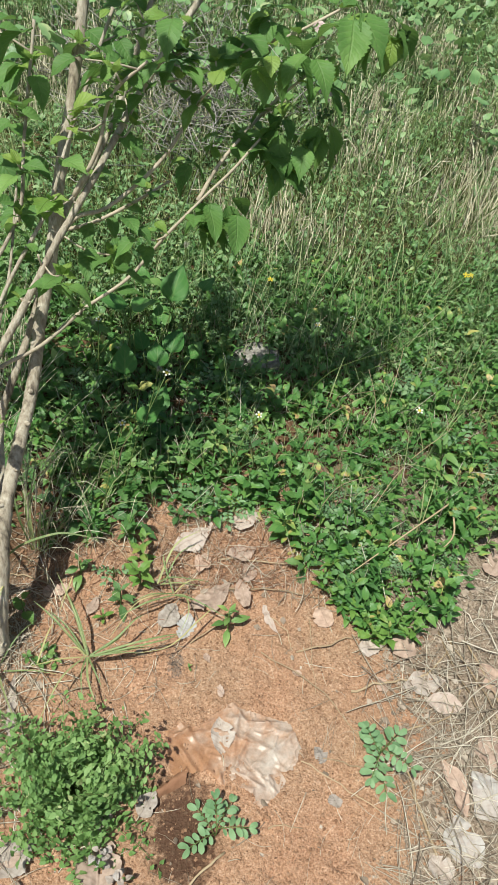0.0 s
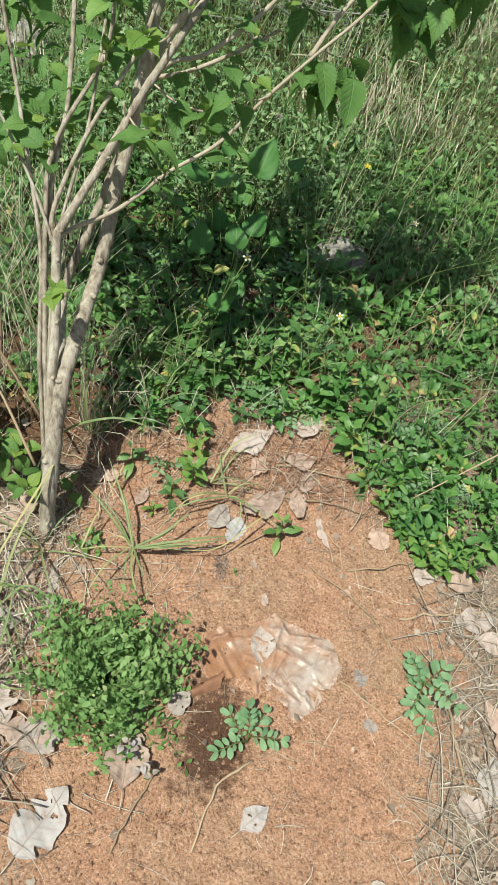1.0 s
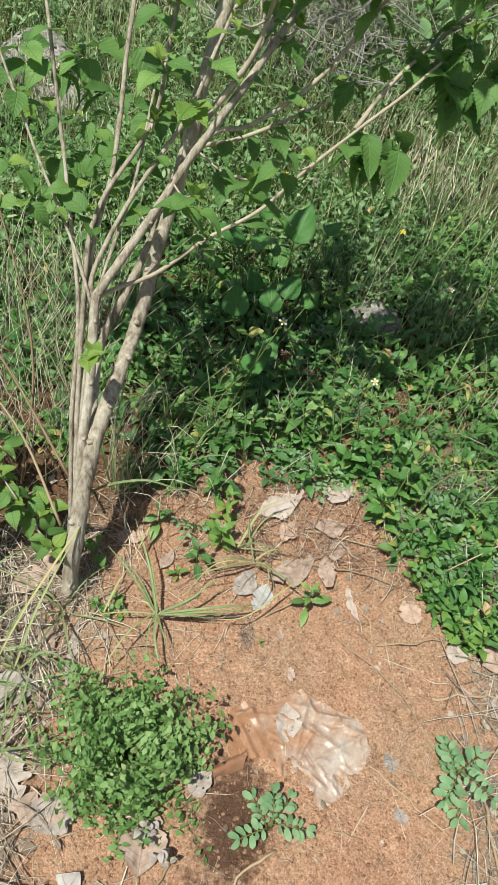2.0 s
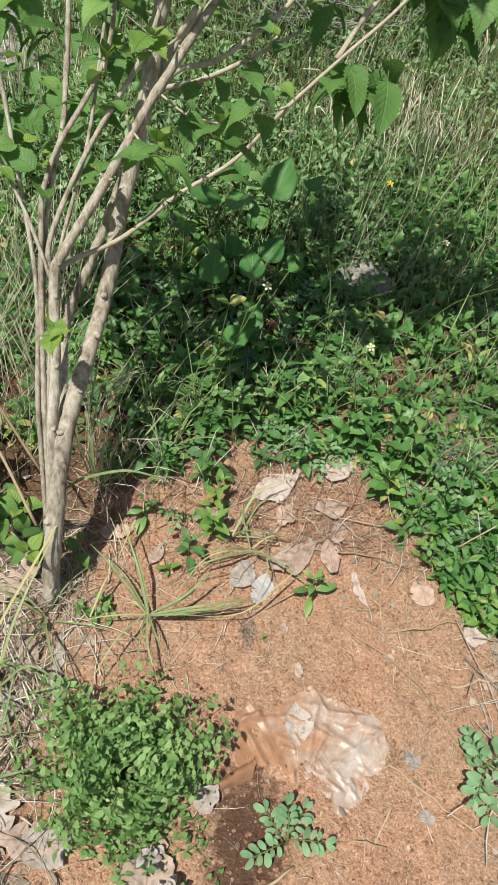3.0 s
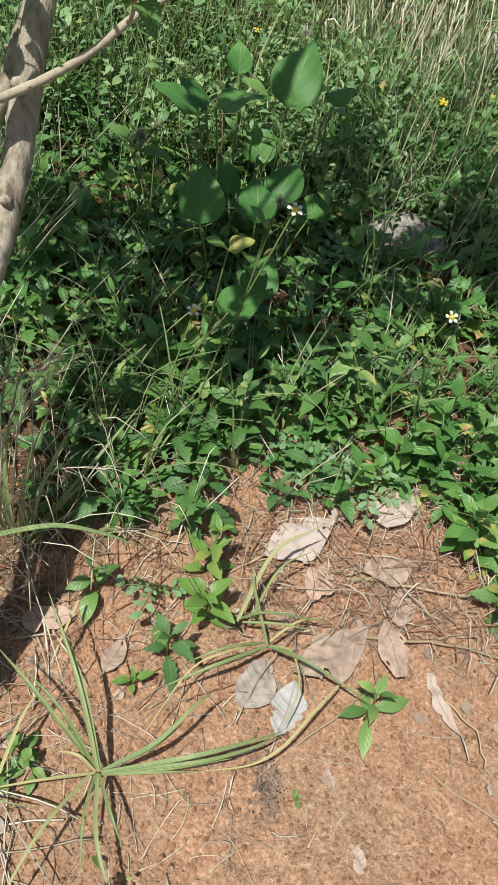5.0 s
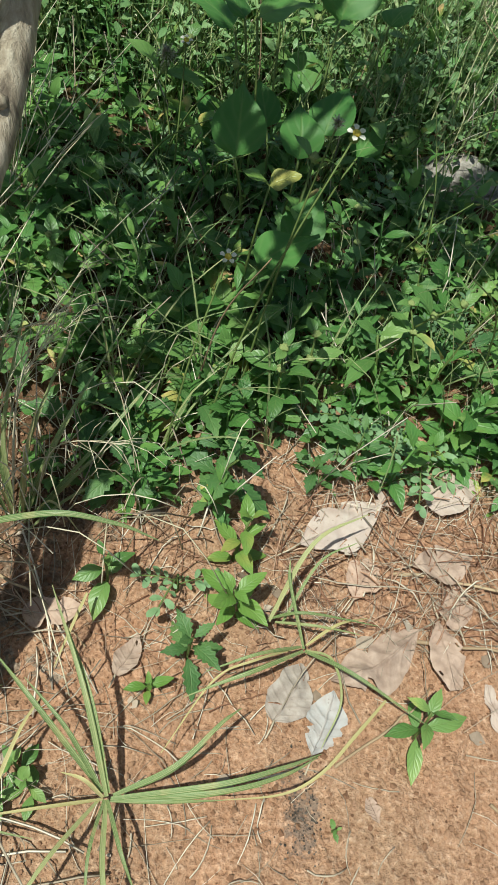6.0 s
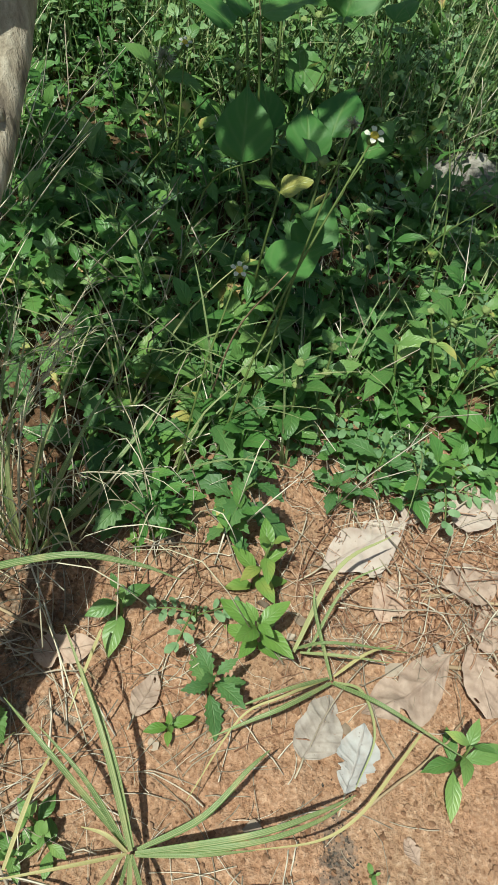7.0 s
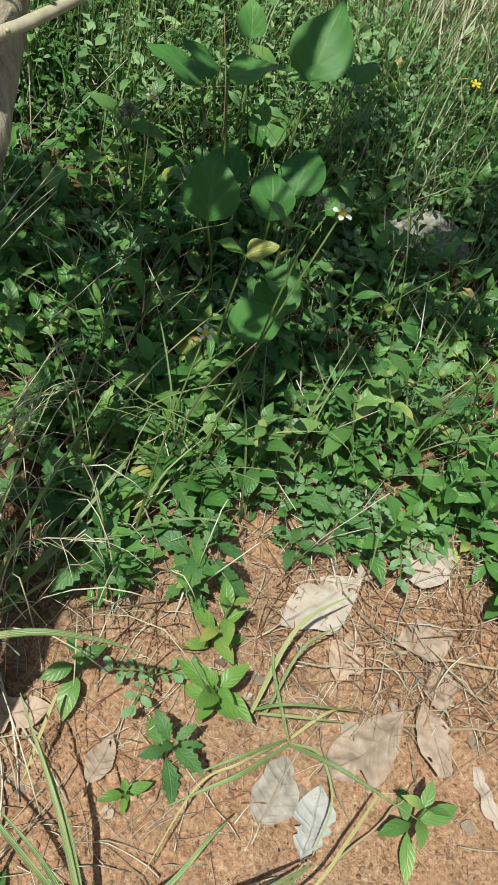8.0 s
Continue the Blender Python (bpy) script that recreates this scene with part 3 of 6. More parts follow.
TWIGS = [
    [(-0.262, 0.757, 0.362), (-0.246, 0.775, 0.366), (-0.207, 0.802, 0.379), (-0.180, 0.840, 0.389), (-0.153, 0.862, 0.410), (-0.099, 0.900, 0.441), (-0.050, 0.915, 0.505), (-0.002, 0.930, 0.560), (0.035, 0.945, 0.60), (0.065, 0.965, 0.635)],
    [(-0.195, 0.845, 0.500), (-0.168, 0.885, 0.531), (-0.130, 0.897, 0.544), (-0.085, 0.918, 0.579), (-0.052, 0.939, 0.616), (-0.014, 0.975, 0.675), (0.031, 1.004, 0.723), (0.092, 1.020, 0.750), (0.146, 1.037, 0.779), (0.20, 1.05, 0.81)],
    [(-0.198, 0.90, 0.50), (-0.150, 0.92, 0.51), (-0.10, 0.95, 0.53), (-0.05, 0.97, 0.56)],
    [(-0.165, 0.87, 0.57), (-0.135, 0.88, 0.63), (-0.12, 0.89, 0.69), (-0.08, 0.90, 0.73)],
    [(-0.01, 0.93, 0.555), (0.02, 0.97, 0.60), (0.08, 1.03, 0.66), (0.15, 1.08, 0.71)],
]

BERRIES = [(0.232, 1.027, 0.795), (0.231, 1.009, 0.766), (0.143, 0.957, 0.678)]
BLOOMS = [(0.124, 1.007, 0.761), (0.139, 0.968, 0.696)]
berry = geo_mesh("berry", ball_geo(0.0026, 1.0, 4, 6), mat_berry)
floret = geo_mesh("floret", join_geo([(leaf_geo(0.0040, 0.0034, "round", 3, 3, 0.0, 0.2, 0.3, 0.1), turn((0, 0, 0), 1.571 * k, 0.3)) for k in range(4)]), mat_bloom)


def build_lantana():
    root = root_of("lantana_bush", "tall lantana bush with pale bark and toothed green leaves", "shrub", pos=(0, 0, 0))

    def stem(name, pts, r0, r1, sides, knots, label="", mat=mat_bark):
        p = smooth_path(pts, 4)
        fine = smooth_path(pts, 9)
        n = len(fine) - 1
        seed = R.randint(0, 999)
        radii = [(r0 + (r1 - r0) * (i / n) ** 0.8) * (1 + 0.10 * noise.noise((q.z * 30, seed, 0)) + 0.26 * max(0.0, noise.noise((q.z * 22, seed, 7.0)) - 0.22)) for i, q in enumerate(fine)]
        jit = [q + Vector((noise.noise((q.z * 26, seed, 1.0)), noise.noise((q.z * 26, seed, 5.0)), 0)) * r0 * 0.20 for q in fine]
        items = [(tube_geo(jit, radii, sides, knots, seed), Matrix.Identity(4))]
        # broken side shoots and leaf scars
        rr = random.Random(seed)
        for i in range(4, n - 2, 7):
            az = rr.uniform(0, 6.28)
            d = Vector((math.cos(az), math.sin(az), 0.5)).normalized()
            r = radii[i]
            items.append((tube_geo([jit[i], jit[i] + d * r * 1.05, jit[i] + d * r * rr.uniform(1.2, 1.7)], [r * 0.55, r * 0.42, r * 0.22], 6, 0.1, seed), Matrix.Identity(4)))
        part(name, geo_mesh(name, join_geo(items), mat), root, label=label)
        return p

    stem("trunk", TRUNK, 0.0118, 0.0060, 10, 0.06, "pale grey-brown smooth bark")
    lines = []
    for pts, r0, r1 in STEMS:
        lines.append((stem("stem", pts, r0, r1, 8, 0.06), r0))
    for pts in TWIGS:
        lines.append((stem("twig", pts, 0.0031, 0.0018, 7, 0.08, mat=mat_twig), 0.0025))
    # to keep the long bare twig, vine leaves and stone lit, shading leaves are skipped
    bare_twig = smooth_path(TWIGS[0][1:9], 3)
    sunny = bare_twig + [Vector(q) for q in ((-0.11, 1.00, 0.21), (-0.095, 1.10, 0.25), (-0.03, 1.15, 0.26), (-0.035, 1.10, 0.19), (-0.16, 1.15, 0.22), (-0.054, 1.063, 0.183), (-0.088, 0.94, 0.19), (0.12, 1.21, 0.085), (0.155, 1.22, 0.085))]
    blades = [geo_mesh("lantana_leaf", leaf_geo(0.058, 0.035 - 0.002 * (k % 3), "delta", 26, 5, 0.075, 0.24, 0.55 + 0.4 * (k % 3), 0.15, 0.12 * (k - 2), 0.010, k), mat_lantana) for k in range(5)]
    tips = [geo_mesh("tip_leaf", leaf_geo(0.036, 0.024, "delta", 18, 5, 0.09, 0.3, 0.5, 0.3, 0.0, 0.005, k), mat_tip) for k in range(3)]

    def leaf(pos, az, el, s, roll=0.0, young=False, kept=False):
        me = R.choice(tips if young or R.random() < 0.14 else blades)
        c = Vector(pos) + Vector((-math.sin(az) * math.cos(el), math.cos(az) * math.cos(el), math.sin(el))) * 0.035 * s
        # skip a leaf that would cast its shade on those points
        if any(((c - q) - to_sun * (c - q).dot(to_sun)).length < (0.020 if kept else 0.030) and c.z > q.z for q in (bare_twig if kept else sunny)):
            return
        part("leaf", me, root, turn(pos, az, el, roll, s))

    def shoot(pos, az, length, rise, size=1.0, tip=True):
        """A side shoot with opposite leaves that hang a little and a tuft at its end."""
        pts = [Vector(pos)]
        for i in range(1, 4):
            f = i / 3
            pts.append(Vector(pos) + Vector((-math.sin(az), math.cos(az), 0)) * (length * f * math.cos(rise)) + Vector((0, 0, length * (f * math.sin(rise) - 0.10 * f * f))))
        part("shoot", geo_mesh("shoot", tube_geo(pts, [0.0015, 0.0013, 0.0011, 0.0008], 5), mat_twig), root)
        for i in (1, 2, 3):
            a0 = az + (math.pi / 2 if i % 2 else 0.6)
            for sgn in (0, math.pi):
                leaf(pts[i], a0 + sgn + R.uniform(-0.5, 0.5), R.uniform(-0.9, 0.15), size * R.uniform(0.65, 1.1), R.uniform(-0.4, 0.4))
        if tip:
            for k in range(3):
                leaf(pts[-1], az + k * 2.1 + R.uniform(-0.4, 0.4), R.uniform(0.2, 0.8), R.uniform(0.6, 1.0), 0, True)

    # shoots along the upper stems and the twigs
    for p, r0 in lines:
        for i in range(3, len(p), 4):
            if p[i].z > 0.60 and R.random() < 0.55 and not (p[i].x < -0.25 and p[i].z < 0.72):
                shoot(p[i], R.uniform(0, 6.28), R.uniform(0.03, 0.08), R.uniform(0.1, 0.9), R.uniform(0.7, 1.0), R.random() < 0.6)
    # small pairs of leaves up the thinner stems
    for p, r0 in lines:
        for i in range(2, len(p), 2):
            if p[i].z > 0.42 and R.random() < 0.85:
                a0 = R.uniform(0, 3.14)
                for sgn in (0, math.pi):
                    leaf(p[i] + Vector((R.uniform(-0.012, 0.012), R.uniform(-0.012, 0.012), 0)), a0 + sgn + R.uniform(-0.3, 0.3), R.uniform(-0.7, 0.5), R.uniform(0.45, 0.85), R.uniform(-0.4, 0.4), R.random() < 0.3)
    # tufts that show well
    tufts = (
        (0.034, 0.930, 0.560, -1.2, 6, 0.95, -0.95), (0.000, 0.930, 0.560, -0.4, 4, 0.85, -1.0), (-0.173, 0.837, 0.562, 0.4, 5, 1.0, 0.2),
        (-0.069, 0.895, 0.530, 2.6, 5, 0.8, -0.4), (-0.101, 0.882, 0.510, 1.0, 4, 0.75, -0.5), (-0.172, 0.798, 0.500, 0.0, 5, 0.75, -0.3),
        (0.101, 0.978, 0.600, -1.0, 6, 0.95, -0.9), (0.065, 0.993, 0.622, 0.4, 6, 0.95, -0.7), (-0.345, 0.960, 0.560, -1.6, 6, 0.8, -0.2),
        (-0.375, 0.955, 0.535, 1.4, 6, 0.9, -0.5), (-0.244, 0.690, 0.322, 0.2, 4, 1.0, 0.25), (-0.355, 0.915, 0.435, 0.3, 6, 0.75, -0.2),
        (-0.380, 0.915, 0.400, 1.7, 5, 0.75, -0.2), (-0.290, 0.930, 0.470, 1.1, 5, 0.75, -0.1), (0.019, 0.972, 0.625, 0.6, 5, 0.85, -0.6),
        (0.058, 0.935, 0.735, -0.8, 5, 1.1, -0.9), (0.105, 0.965, 0.750, 0.9, 5, 1.1, -0.8), (0.167, 0.971, 0.795, 0.1, 6, 1.15, -0.7),
        (0.212, 1.011, 0.778, -1.0, 6, 1.1, -0.9), (0.116, 0.985, 0.625, 0.7, 7, 1.0, -1.0), (0.151, 1.002, 0.650, 2.2, 6, 0.95, -0.9),
        (0.016, 0.921, 0.545, 1.1, 5, 0.9, -0.9), (-0.163, 0.809, 0.690, 0.6, 6, 1.1, 0.2), (-0.176, 0.804, 0.595, 0.1, 5, 1.0, 0.2),
        (-0.111, 0.833, 0.560, 0.9, 5, 0.75, -0.1), (-0.044, 0.934, 0.730, 0.5, 6, 0.85, -0.3), (-0.116, 0.923, 0.710, 1.7, 6, 0.85, -0.3),
        (-0.062, 0.961, 0.775, 0.9, 6, 0.9, -0.5), (-0.209, 0.853, 0.675, 0.2, 6, 0.8, -0.3), (-0.207, 0.896, 0.750, 2.0, 6, 0.9, -0.4),
        (-0.084, 0.846, 0.548, 2.3, 4, 0.75, -0.3), (0.086, 0.989, 0.655, 0.3, 6, 0.9, -0.8),
        (-0.415, 0.946, 0.543, 0.0, 5, 0.80, -0.3), (-0.396, 0.919, 0.498, 1.7, 5, 0.80, -0.4), (-0.331, 0.916, 0.493, 3.4, 5, 0.75, -0.3), (-0.311, 0.969, 0.516, 5.1, 5, 0.80, -0.5), (-0.268, 1.010, 0.550, 0.5, 5, 0.80, -0.6), (-0.361, 0.892, 0.454, 2.2, 5, 0.70, -0.2), (-0.283, 0.868, 0.447, 3.9, 5, 0.65, -0.2), (-0.389, 0.873, 0.388, 5.6, 5, 0.70, -0.2), (-0.246, 0.969, 0.515, 1.0, 5, 0.75, -0.5), (-0.430, 0.913, 0.421, 2.7, 5, 0.75, -0.3), (-0.245, 0.967, 0.695, 4.4, 5, 0.85, -0.4), (-0.233, 0.893, 0.571, 6.1, 5, 0.75, -0.3), (-0.180, 0.801, 0.501, 1.6, 5, 0.65, -0.1), (-0.146, 0.832, 0.520, 3.3, 5, 0.70, -0.2), (-0.119, 0.843, 0.505, 5.0, 5, 0.70, -0.3), (-0.250, 0.867, 0.479, 0.4, 5, 0.70, -0.2), (-0.165, 0.985, 0.725, 2.1, 5, 0.85, -0.5), (-0.098, 1.006, 0.709, 3.8, 5, 0.80, -0.5), (0.021, 1.007, 0.744, 5.5, 5, 0.90, -0.6), (0.035, 1.035, 0.624, 0.9, 5, 0.85, -0.6), (-0.030, 0.975, 0.592, 2.6, 5, 0.75, -0.4), (0.061, 1.019, 0.765, 4.3, 5, 0.95, -0.6))
    for j, (x, y, z, az, n, s, up) in enumerate(tufts):
        bright = j in (2, 10, 22, 23)
        for k in range(n):
            leaf((x + R.uniform(-0.012, 0.012), y + R.uniform(-0.012, 0.012), z + R.uniform(-0.012, 0.012)), az + k * 6.28 / n + R.uniform(-0.4, 0.4), up + R.uniform(-0.35, 0.35), s * R.uniform(0.75, 1.15), R.uniform(-0.4, 0.4), bright)
    # shoot ends: crossed pairs of leaves under a small upright tip, with the twig that carries them
    ends = ((-0.152, 0.800, 0.684, 0.75, 1), (-0.178, 0.800, 0.595, 0.75, 1), (-0.162, 0.760, 0.522, 0.85, 0), (-0.115, 0.840, 0.510, 0.85, 0), (-0.114, 0.880, 0.719, 0.85, 0), (-0.044, 0.920, 0.708, 0.95, 0), (-0.078, 0.880, 0.523, 0.75, 0), (-0.073, 0.900, 0.576, 0.65, 0), (-0.041, 0.960, 0.731, 0.7, 1), (-0.050, 0.900, 0.631, 0.4, 1), (-0.147, 0.800, 0.448, 0.45, 0),
            (-0.228, 0.860, 0.607, 0.75, 0), (-0.238, 0.900, 0.658, 0.8, 0), (-0.223, 0.940, 0.702, 0.85, 0), (-0.227, 0.840, 0.550, 0.7, 0), (-0.203, 0.820, 0.511, 0.65, 0), (-0.012, 0.930, 0.536, 0.9, 0), (-0.098, 0.920, 0.648, 0.6, 0), (-0.168, 0.960, 0.721, 0.85, 0), (-0.003, 0.980, 0.717, 0.9, 0), (-0.225, 0.800, 0.456, 0.6, 0))
    on_stems = [q for p, r0 in lines for q in p]
    for x, y, z, size, bright in ends:
        top = Vector((x, y, z))
        near = min((q for q in on_stems if q.z < z + 0.01), key=lambda q: (q - top).length)
        if (near - top).length < 0.12:
            mid = near.lerp(top, 0.5) + Vector((0, 0, -0.008))
            part("shoot", geo_mesh("shoot", tube_geo(smooth_path([near, mid, top], 3), [0.0014] * 7, 5), mat_twig), root)
        a0 = R.uniform(0, 3.14)
        for k in range(2):
            for sgn in (0, math.pi):
                leaf(top - Vector((0, 0, 0.012 * (1 - k))), a0 + 1.57 * k + sgn + R.uniform(-0.2, 0.2), R.uniform(-0.55, -0.05) + 0.35 * k, size * (1.0 - 0.2 * k) * R.uniform(0.85, 1.1), R.uniform(-0.3, 0.3), bool(bright), True)
        for k in range(3):
            leaf(top, a0 + 2.1 * k, R.uniform(0.5, 1.1), size * R.uniform(0.45, 0.7), 0, True, True)
    # top of the crown, out of view: shoots added to shade the weeds behind
    for k in range(9):
        shoot((R.uniform(-0.24, 0.00), R.uniform(0.84, 1.02), R.uniform(1.02, 1.30)), R.uniform(0, 6.28), R.uniform(0.05, 0.10), R.uniform(-0.2, 0.5), 1.0)
    # clusters of berries and small flower heads at the shoot ends
    for x, y, z in BERRIES:
        for k in range(13):
            d = Vector((R.gauss(0, 1), R.gauss(0, 1), R.gauss(0, 1))).normalized()
            part("berry", berry, root, Matrix.Translation(Vector((x, y, z)) + d * 0.0085 * R.uniform(0.6, 1.1)))
    for x, y, z in BLOOMS:
        for k in range(12):
            d = Vector((R.gauss(0, 1), R.gauss(-0.3, 1), R.gauss(0.6, 0.6))).normalized()
            part("floret", floret, root, Matrix.Translation(Vector((x, y, z)) + d * 0.009) @ d.to_track_quat("Z", "Y").to_matrix().to_4x4(), "pinkish-white floret")
    # low shoots at the foot of the trunk
    for x, y, z, az in ((-0.33, 0.62, 0.10, 0.9), (-0.36, 0.60, 0.13, 1.8), (-0.32, 0.66, 0.07, 2.6), (-0.39, 0.64, 0.09, 0.2), (-0.30, 0.61, 0.05, 4.0), (-0.35, 0.67, 0.12, 1.2), (-0.38, 0.60, 0.07, 2.9), (-0.34, 0.63, 0.05, 5.0), (-0.41, 0.66, 0.14, 0.6)):
        shoot((x, y, z), az, 0.045, 0.3, 0.68)


build_lantana()


# ---- weeds ----
def lumpy_geo(r, lumps, seed):
    """One knobbly cluster: a ball whose skin swells into small knobs."""
    rr = random.Random(seed)
    v, f, _ = ball_geo(r, 0.8, 9, 14)
    knobs = [Vector((rr.gauss(0, 1), rr.gauss(0, 1), rr.gauss(0.3, 1))).normalized() for _ in range(lumps)]
    out = [tuple(Vector(p) * (0.75 + 0.5 * max(max(0.0, Vector(p).normalized().dot(k)) ** 14 for k in knobs))) for p in v]
    return np.array(out), f, None


bud_mesh = geo_mesh("bud_head", lumpy_geo(0.0040, 16, 3), mat_bud)


def weed_stem(root, pts, r0, r1, mat=mat_stem, sides=5):
    n = len(pts) - 1
    return part("stem", geo_mesh("stem", tube_geo(pts, [r0 + (r1 - r0) * i / n for i in range(n + 1)], sides), mat), root)


def opposite_weed(name, label, group, height, pairs, blades, size, lean=0.25, buds=0):
    """An upright weed with crossed pairs of leaves, with or without bud clusters."""
    root = root_of(name, label, "weed", group)
    bend = Vector((R.uniform(-lean, lean), R.uniform(-lean, lean), 0))
    at = lambda f: Vector((0, 0, height * f)) + bend * (height * f * f)
    weed_stem(root, [at(f) for f in (-0.15, 0.25, 0.5, 0.75, 1.0)], 0.0014, 0.0009)
    for k in range(pairs):
        f = (k + 0.7) / (pairs - 0.3)
        az = k * math.pi / 2 + R.uniform(-0.35, 0.35)
        s = size * (1.0 if k < pairs - 1 else 0.6) * R.uniform(0.8, 1.15)
        for h in (0, math.pi):
            part("leaf", R.choice(blades), root, turn(at(f), az + h + R.uniform(-0.2, 0.2), 0.05 + 0.55 * f * f + R.uniform(-0.25, 0.25), R.uniform(-0.3, 0.3), s * R.uniform(0.85, 1.1)))
        if buds and k >= pairs - buds:
            part("bud_head", bud_mesh, root, Matrix.Translation(at(f) + Vector((0, 0, 0.003))), "yellow-green bud head")
    return root


def pinnate_weed(label, group, rachises, size, per=5, ways=None):
    root = root_of("pinnate_seedling", label, "weed", group)
    blade = geo_mesh("leaflet", leaf_geo(0.0165, 0.0098, "round", 7, 3, 0.0, 0.15, 0.4, 0.1, 0, 0.0015), mat_pinnate)
    weed_stem(root, [Vector((0, 0, -0.01)), Vector((0.002, 0, 0.02 * size)), Vector((0, 0.002, 0.045 * size))], 0.0013, 0.0009)
    for k in range(rachises):
        az, el, ln = ways[k] if ways else k * 2.4 + R.uniform(-0.3, 0.3), R.uniform(0.2, 0.6), 0.05 * size * R.uniform(0.8, 1.1)
        o = Vector((0, 0, 0.045 * size * (k + 1) / rachises))
        d = Vector((-math.sin(az) * math.cos(el), math.cos(az) * math.cos(el), math.sin(el)))
        pts = [o + d * (ln * f) - Vector((0, 0, 0.4 * ln * f * f)) for f in (0, 0.35, 0.7, 1.0)]
        part("leaf_stalk", geo_mesh("leaf_stalk", tube_geo(pts, [0.0007] * 4, 4), mat_stem), root)
        for j in range(per):
            f = (j + 1) / per
            p = o + d * (ln * f) - Vector((0, 0, 0.4 * ln * f * f))
            for sgn in (-1, 1):
                part("leaflet", blade, root, turn(p, az + sgn * (1.15 - 0.6 * (j == per - 1)) + R.uniform(-0.25, 0.25), 0.1 + R.uniform(-0.35, 0.35), R.uniform(-0.5, 0.5), size * R.uniform(0.7, 1.15) * (0.7 if j == 0 else 1.0)))
    return root


def heart_weed(label, group, leaves):
    """leaves: rows of x, y, z of the blade's base, its azimuth, its rise and its size."""
    root = root_of("heart_leaf_vine", label, "vine", group)
    blades = [geo_mesh("heart_leaf", leaf_geo(0.056, 0.040, "delta", 14, 5, 0.0, 0.07, 0.5 + 0.3 * k, 0.1, 0.15 * k, 0.002, k), mat_heart) for k in range(3)]
    for x, y, z, az, el, s in leaves:
        tip = Vector((x, y, z))
        foot = Vector((x * 0.55, y * 0.55, 0.0))
        pts = smooth_path([foot - Vector((0, 0, 0.02)), foot.lerp(tip, 0.5) + Vector((0.004, -0.004, 0.015)), tip], 3)
        part("leaf_stalk", geo_mesh("leaf_stalk", tube_geo(pts, [0.0011] * len(pts), 5), mat_stem), root)
        part("leaf", R.choice(blades), root, turn(tip, az, el, R.uniform(-0.2, 0.2), s))
    return root


def flower_stalk(pos_top, foot, kind, s=1.0):
    """A thin coat-button stalk with a white-rayed flower, a yellow one, or a seed head."""
    label = {"flower": "white-rayed daisy flower with yellow centre on thin stalk", "seed": "fluffy beige seed head on thin stalk", "yellow": "small yellow flower on thin green stalk"}[kind]
    root = root_of("wild_daisy" if kind != "yellow" else "yellow_flower", label, "flower", "wild daisies" if kind == "flower" else "", foot)
    top = Vector(pos_top) - Vector(foot)
    mid = top * 0.5 + Vector((top.x * -0.12, top.y * -0.12, 0.05 * top.length))
    pts = smooth_path([Vector((0, 0, -0.01)), mid, top], 4)
    weed_stem(root, pts, 0.0010, 0.0007)
    axis = (top - mid).normalized()
    q = axis.lerp(Vector((0, -0.5, 0.75)), 0.75).to_track_quat("Z", "Y").to_matrix().to_4x4()
    m = Matrix.Translation(top) @ q @ Matrix.Diagonal((s, s, s, 1))
    part("calyx", geo_mesh("calyx", ball_geo(0.0034, 1.2, 5, 8), mat_stem), root, m @ Matrix.Translation((0, 0, -0.001)))
    if kind == "seed":
        items = []
        for _ in range(150):
            d = Vector((R.gauss(0, 1), R.gauss(0, 1), R.gauss(0.5, 1))).normalized()
            items.append((tube_geo([d * 0.002, d * R.uniform(0.007, 0.0105)], [0.00022, 0.00012], 3), Matrix.Identity(4)))
        part("seed_head", geo_mesh("seed_head", join_geo(items), mat_pappus), root, m, "beige bristles")
        return root
    part("disc", geo_mesh("disc", ball_geo(0.0027, 0.7, 5, 9), mat_disc if kind == "flower" else mat_yellow), root, m @ Matrix.Translation((0, 0, 0.0028)), "yellow centre")
    ray = geo_mesh("ray_petal", leaf_geo(0.0044, 0.0038, "round", 5, 3, 0.0, 0.2, 0.5, 0.2), mat_petal if kind == "flower" else mat_yellow)
    for k in range(5):
        part("petal", ray, root, m @ turn((0, 0, 0.0025), k * 1.2566 + R.uniform(-0.15, 0.15), 0.1) @ Matrix.Translation((0, 0.0022, 0)))
    return root


def grass_clump(pos, label, blades, group="grass clumps"):
    """blades: rows of azimuth, length, width, start tilt and bend."""
    root = root_of("grass_clump", label, "grass", group, pos)
    for az, ln, w, tilt, bend, *side in blades:
        me = geo_mesh("blade", blade_geo(ln, w * R.uniform(0.7, 1.0), bend, 11, R.uniform(0, 0.4), side[0] if side else R.uniform(-0.6, 0.6)), mat_grass)
        part("blade", me, root, Matrix.Translation((R.uniform(-0.003, 0.003), R.uniform(-0.003, 0.003), -0.004)) @ Matrix.Rotation(az, 4, "Z") @ Matrix.Rotation(-tilt, 4, "X"))
    return root


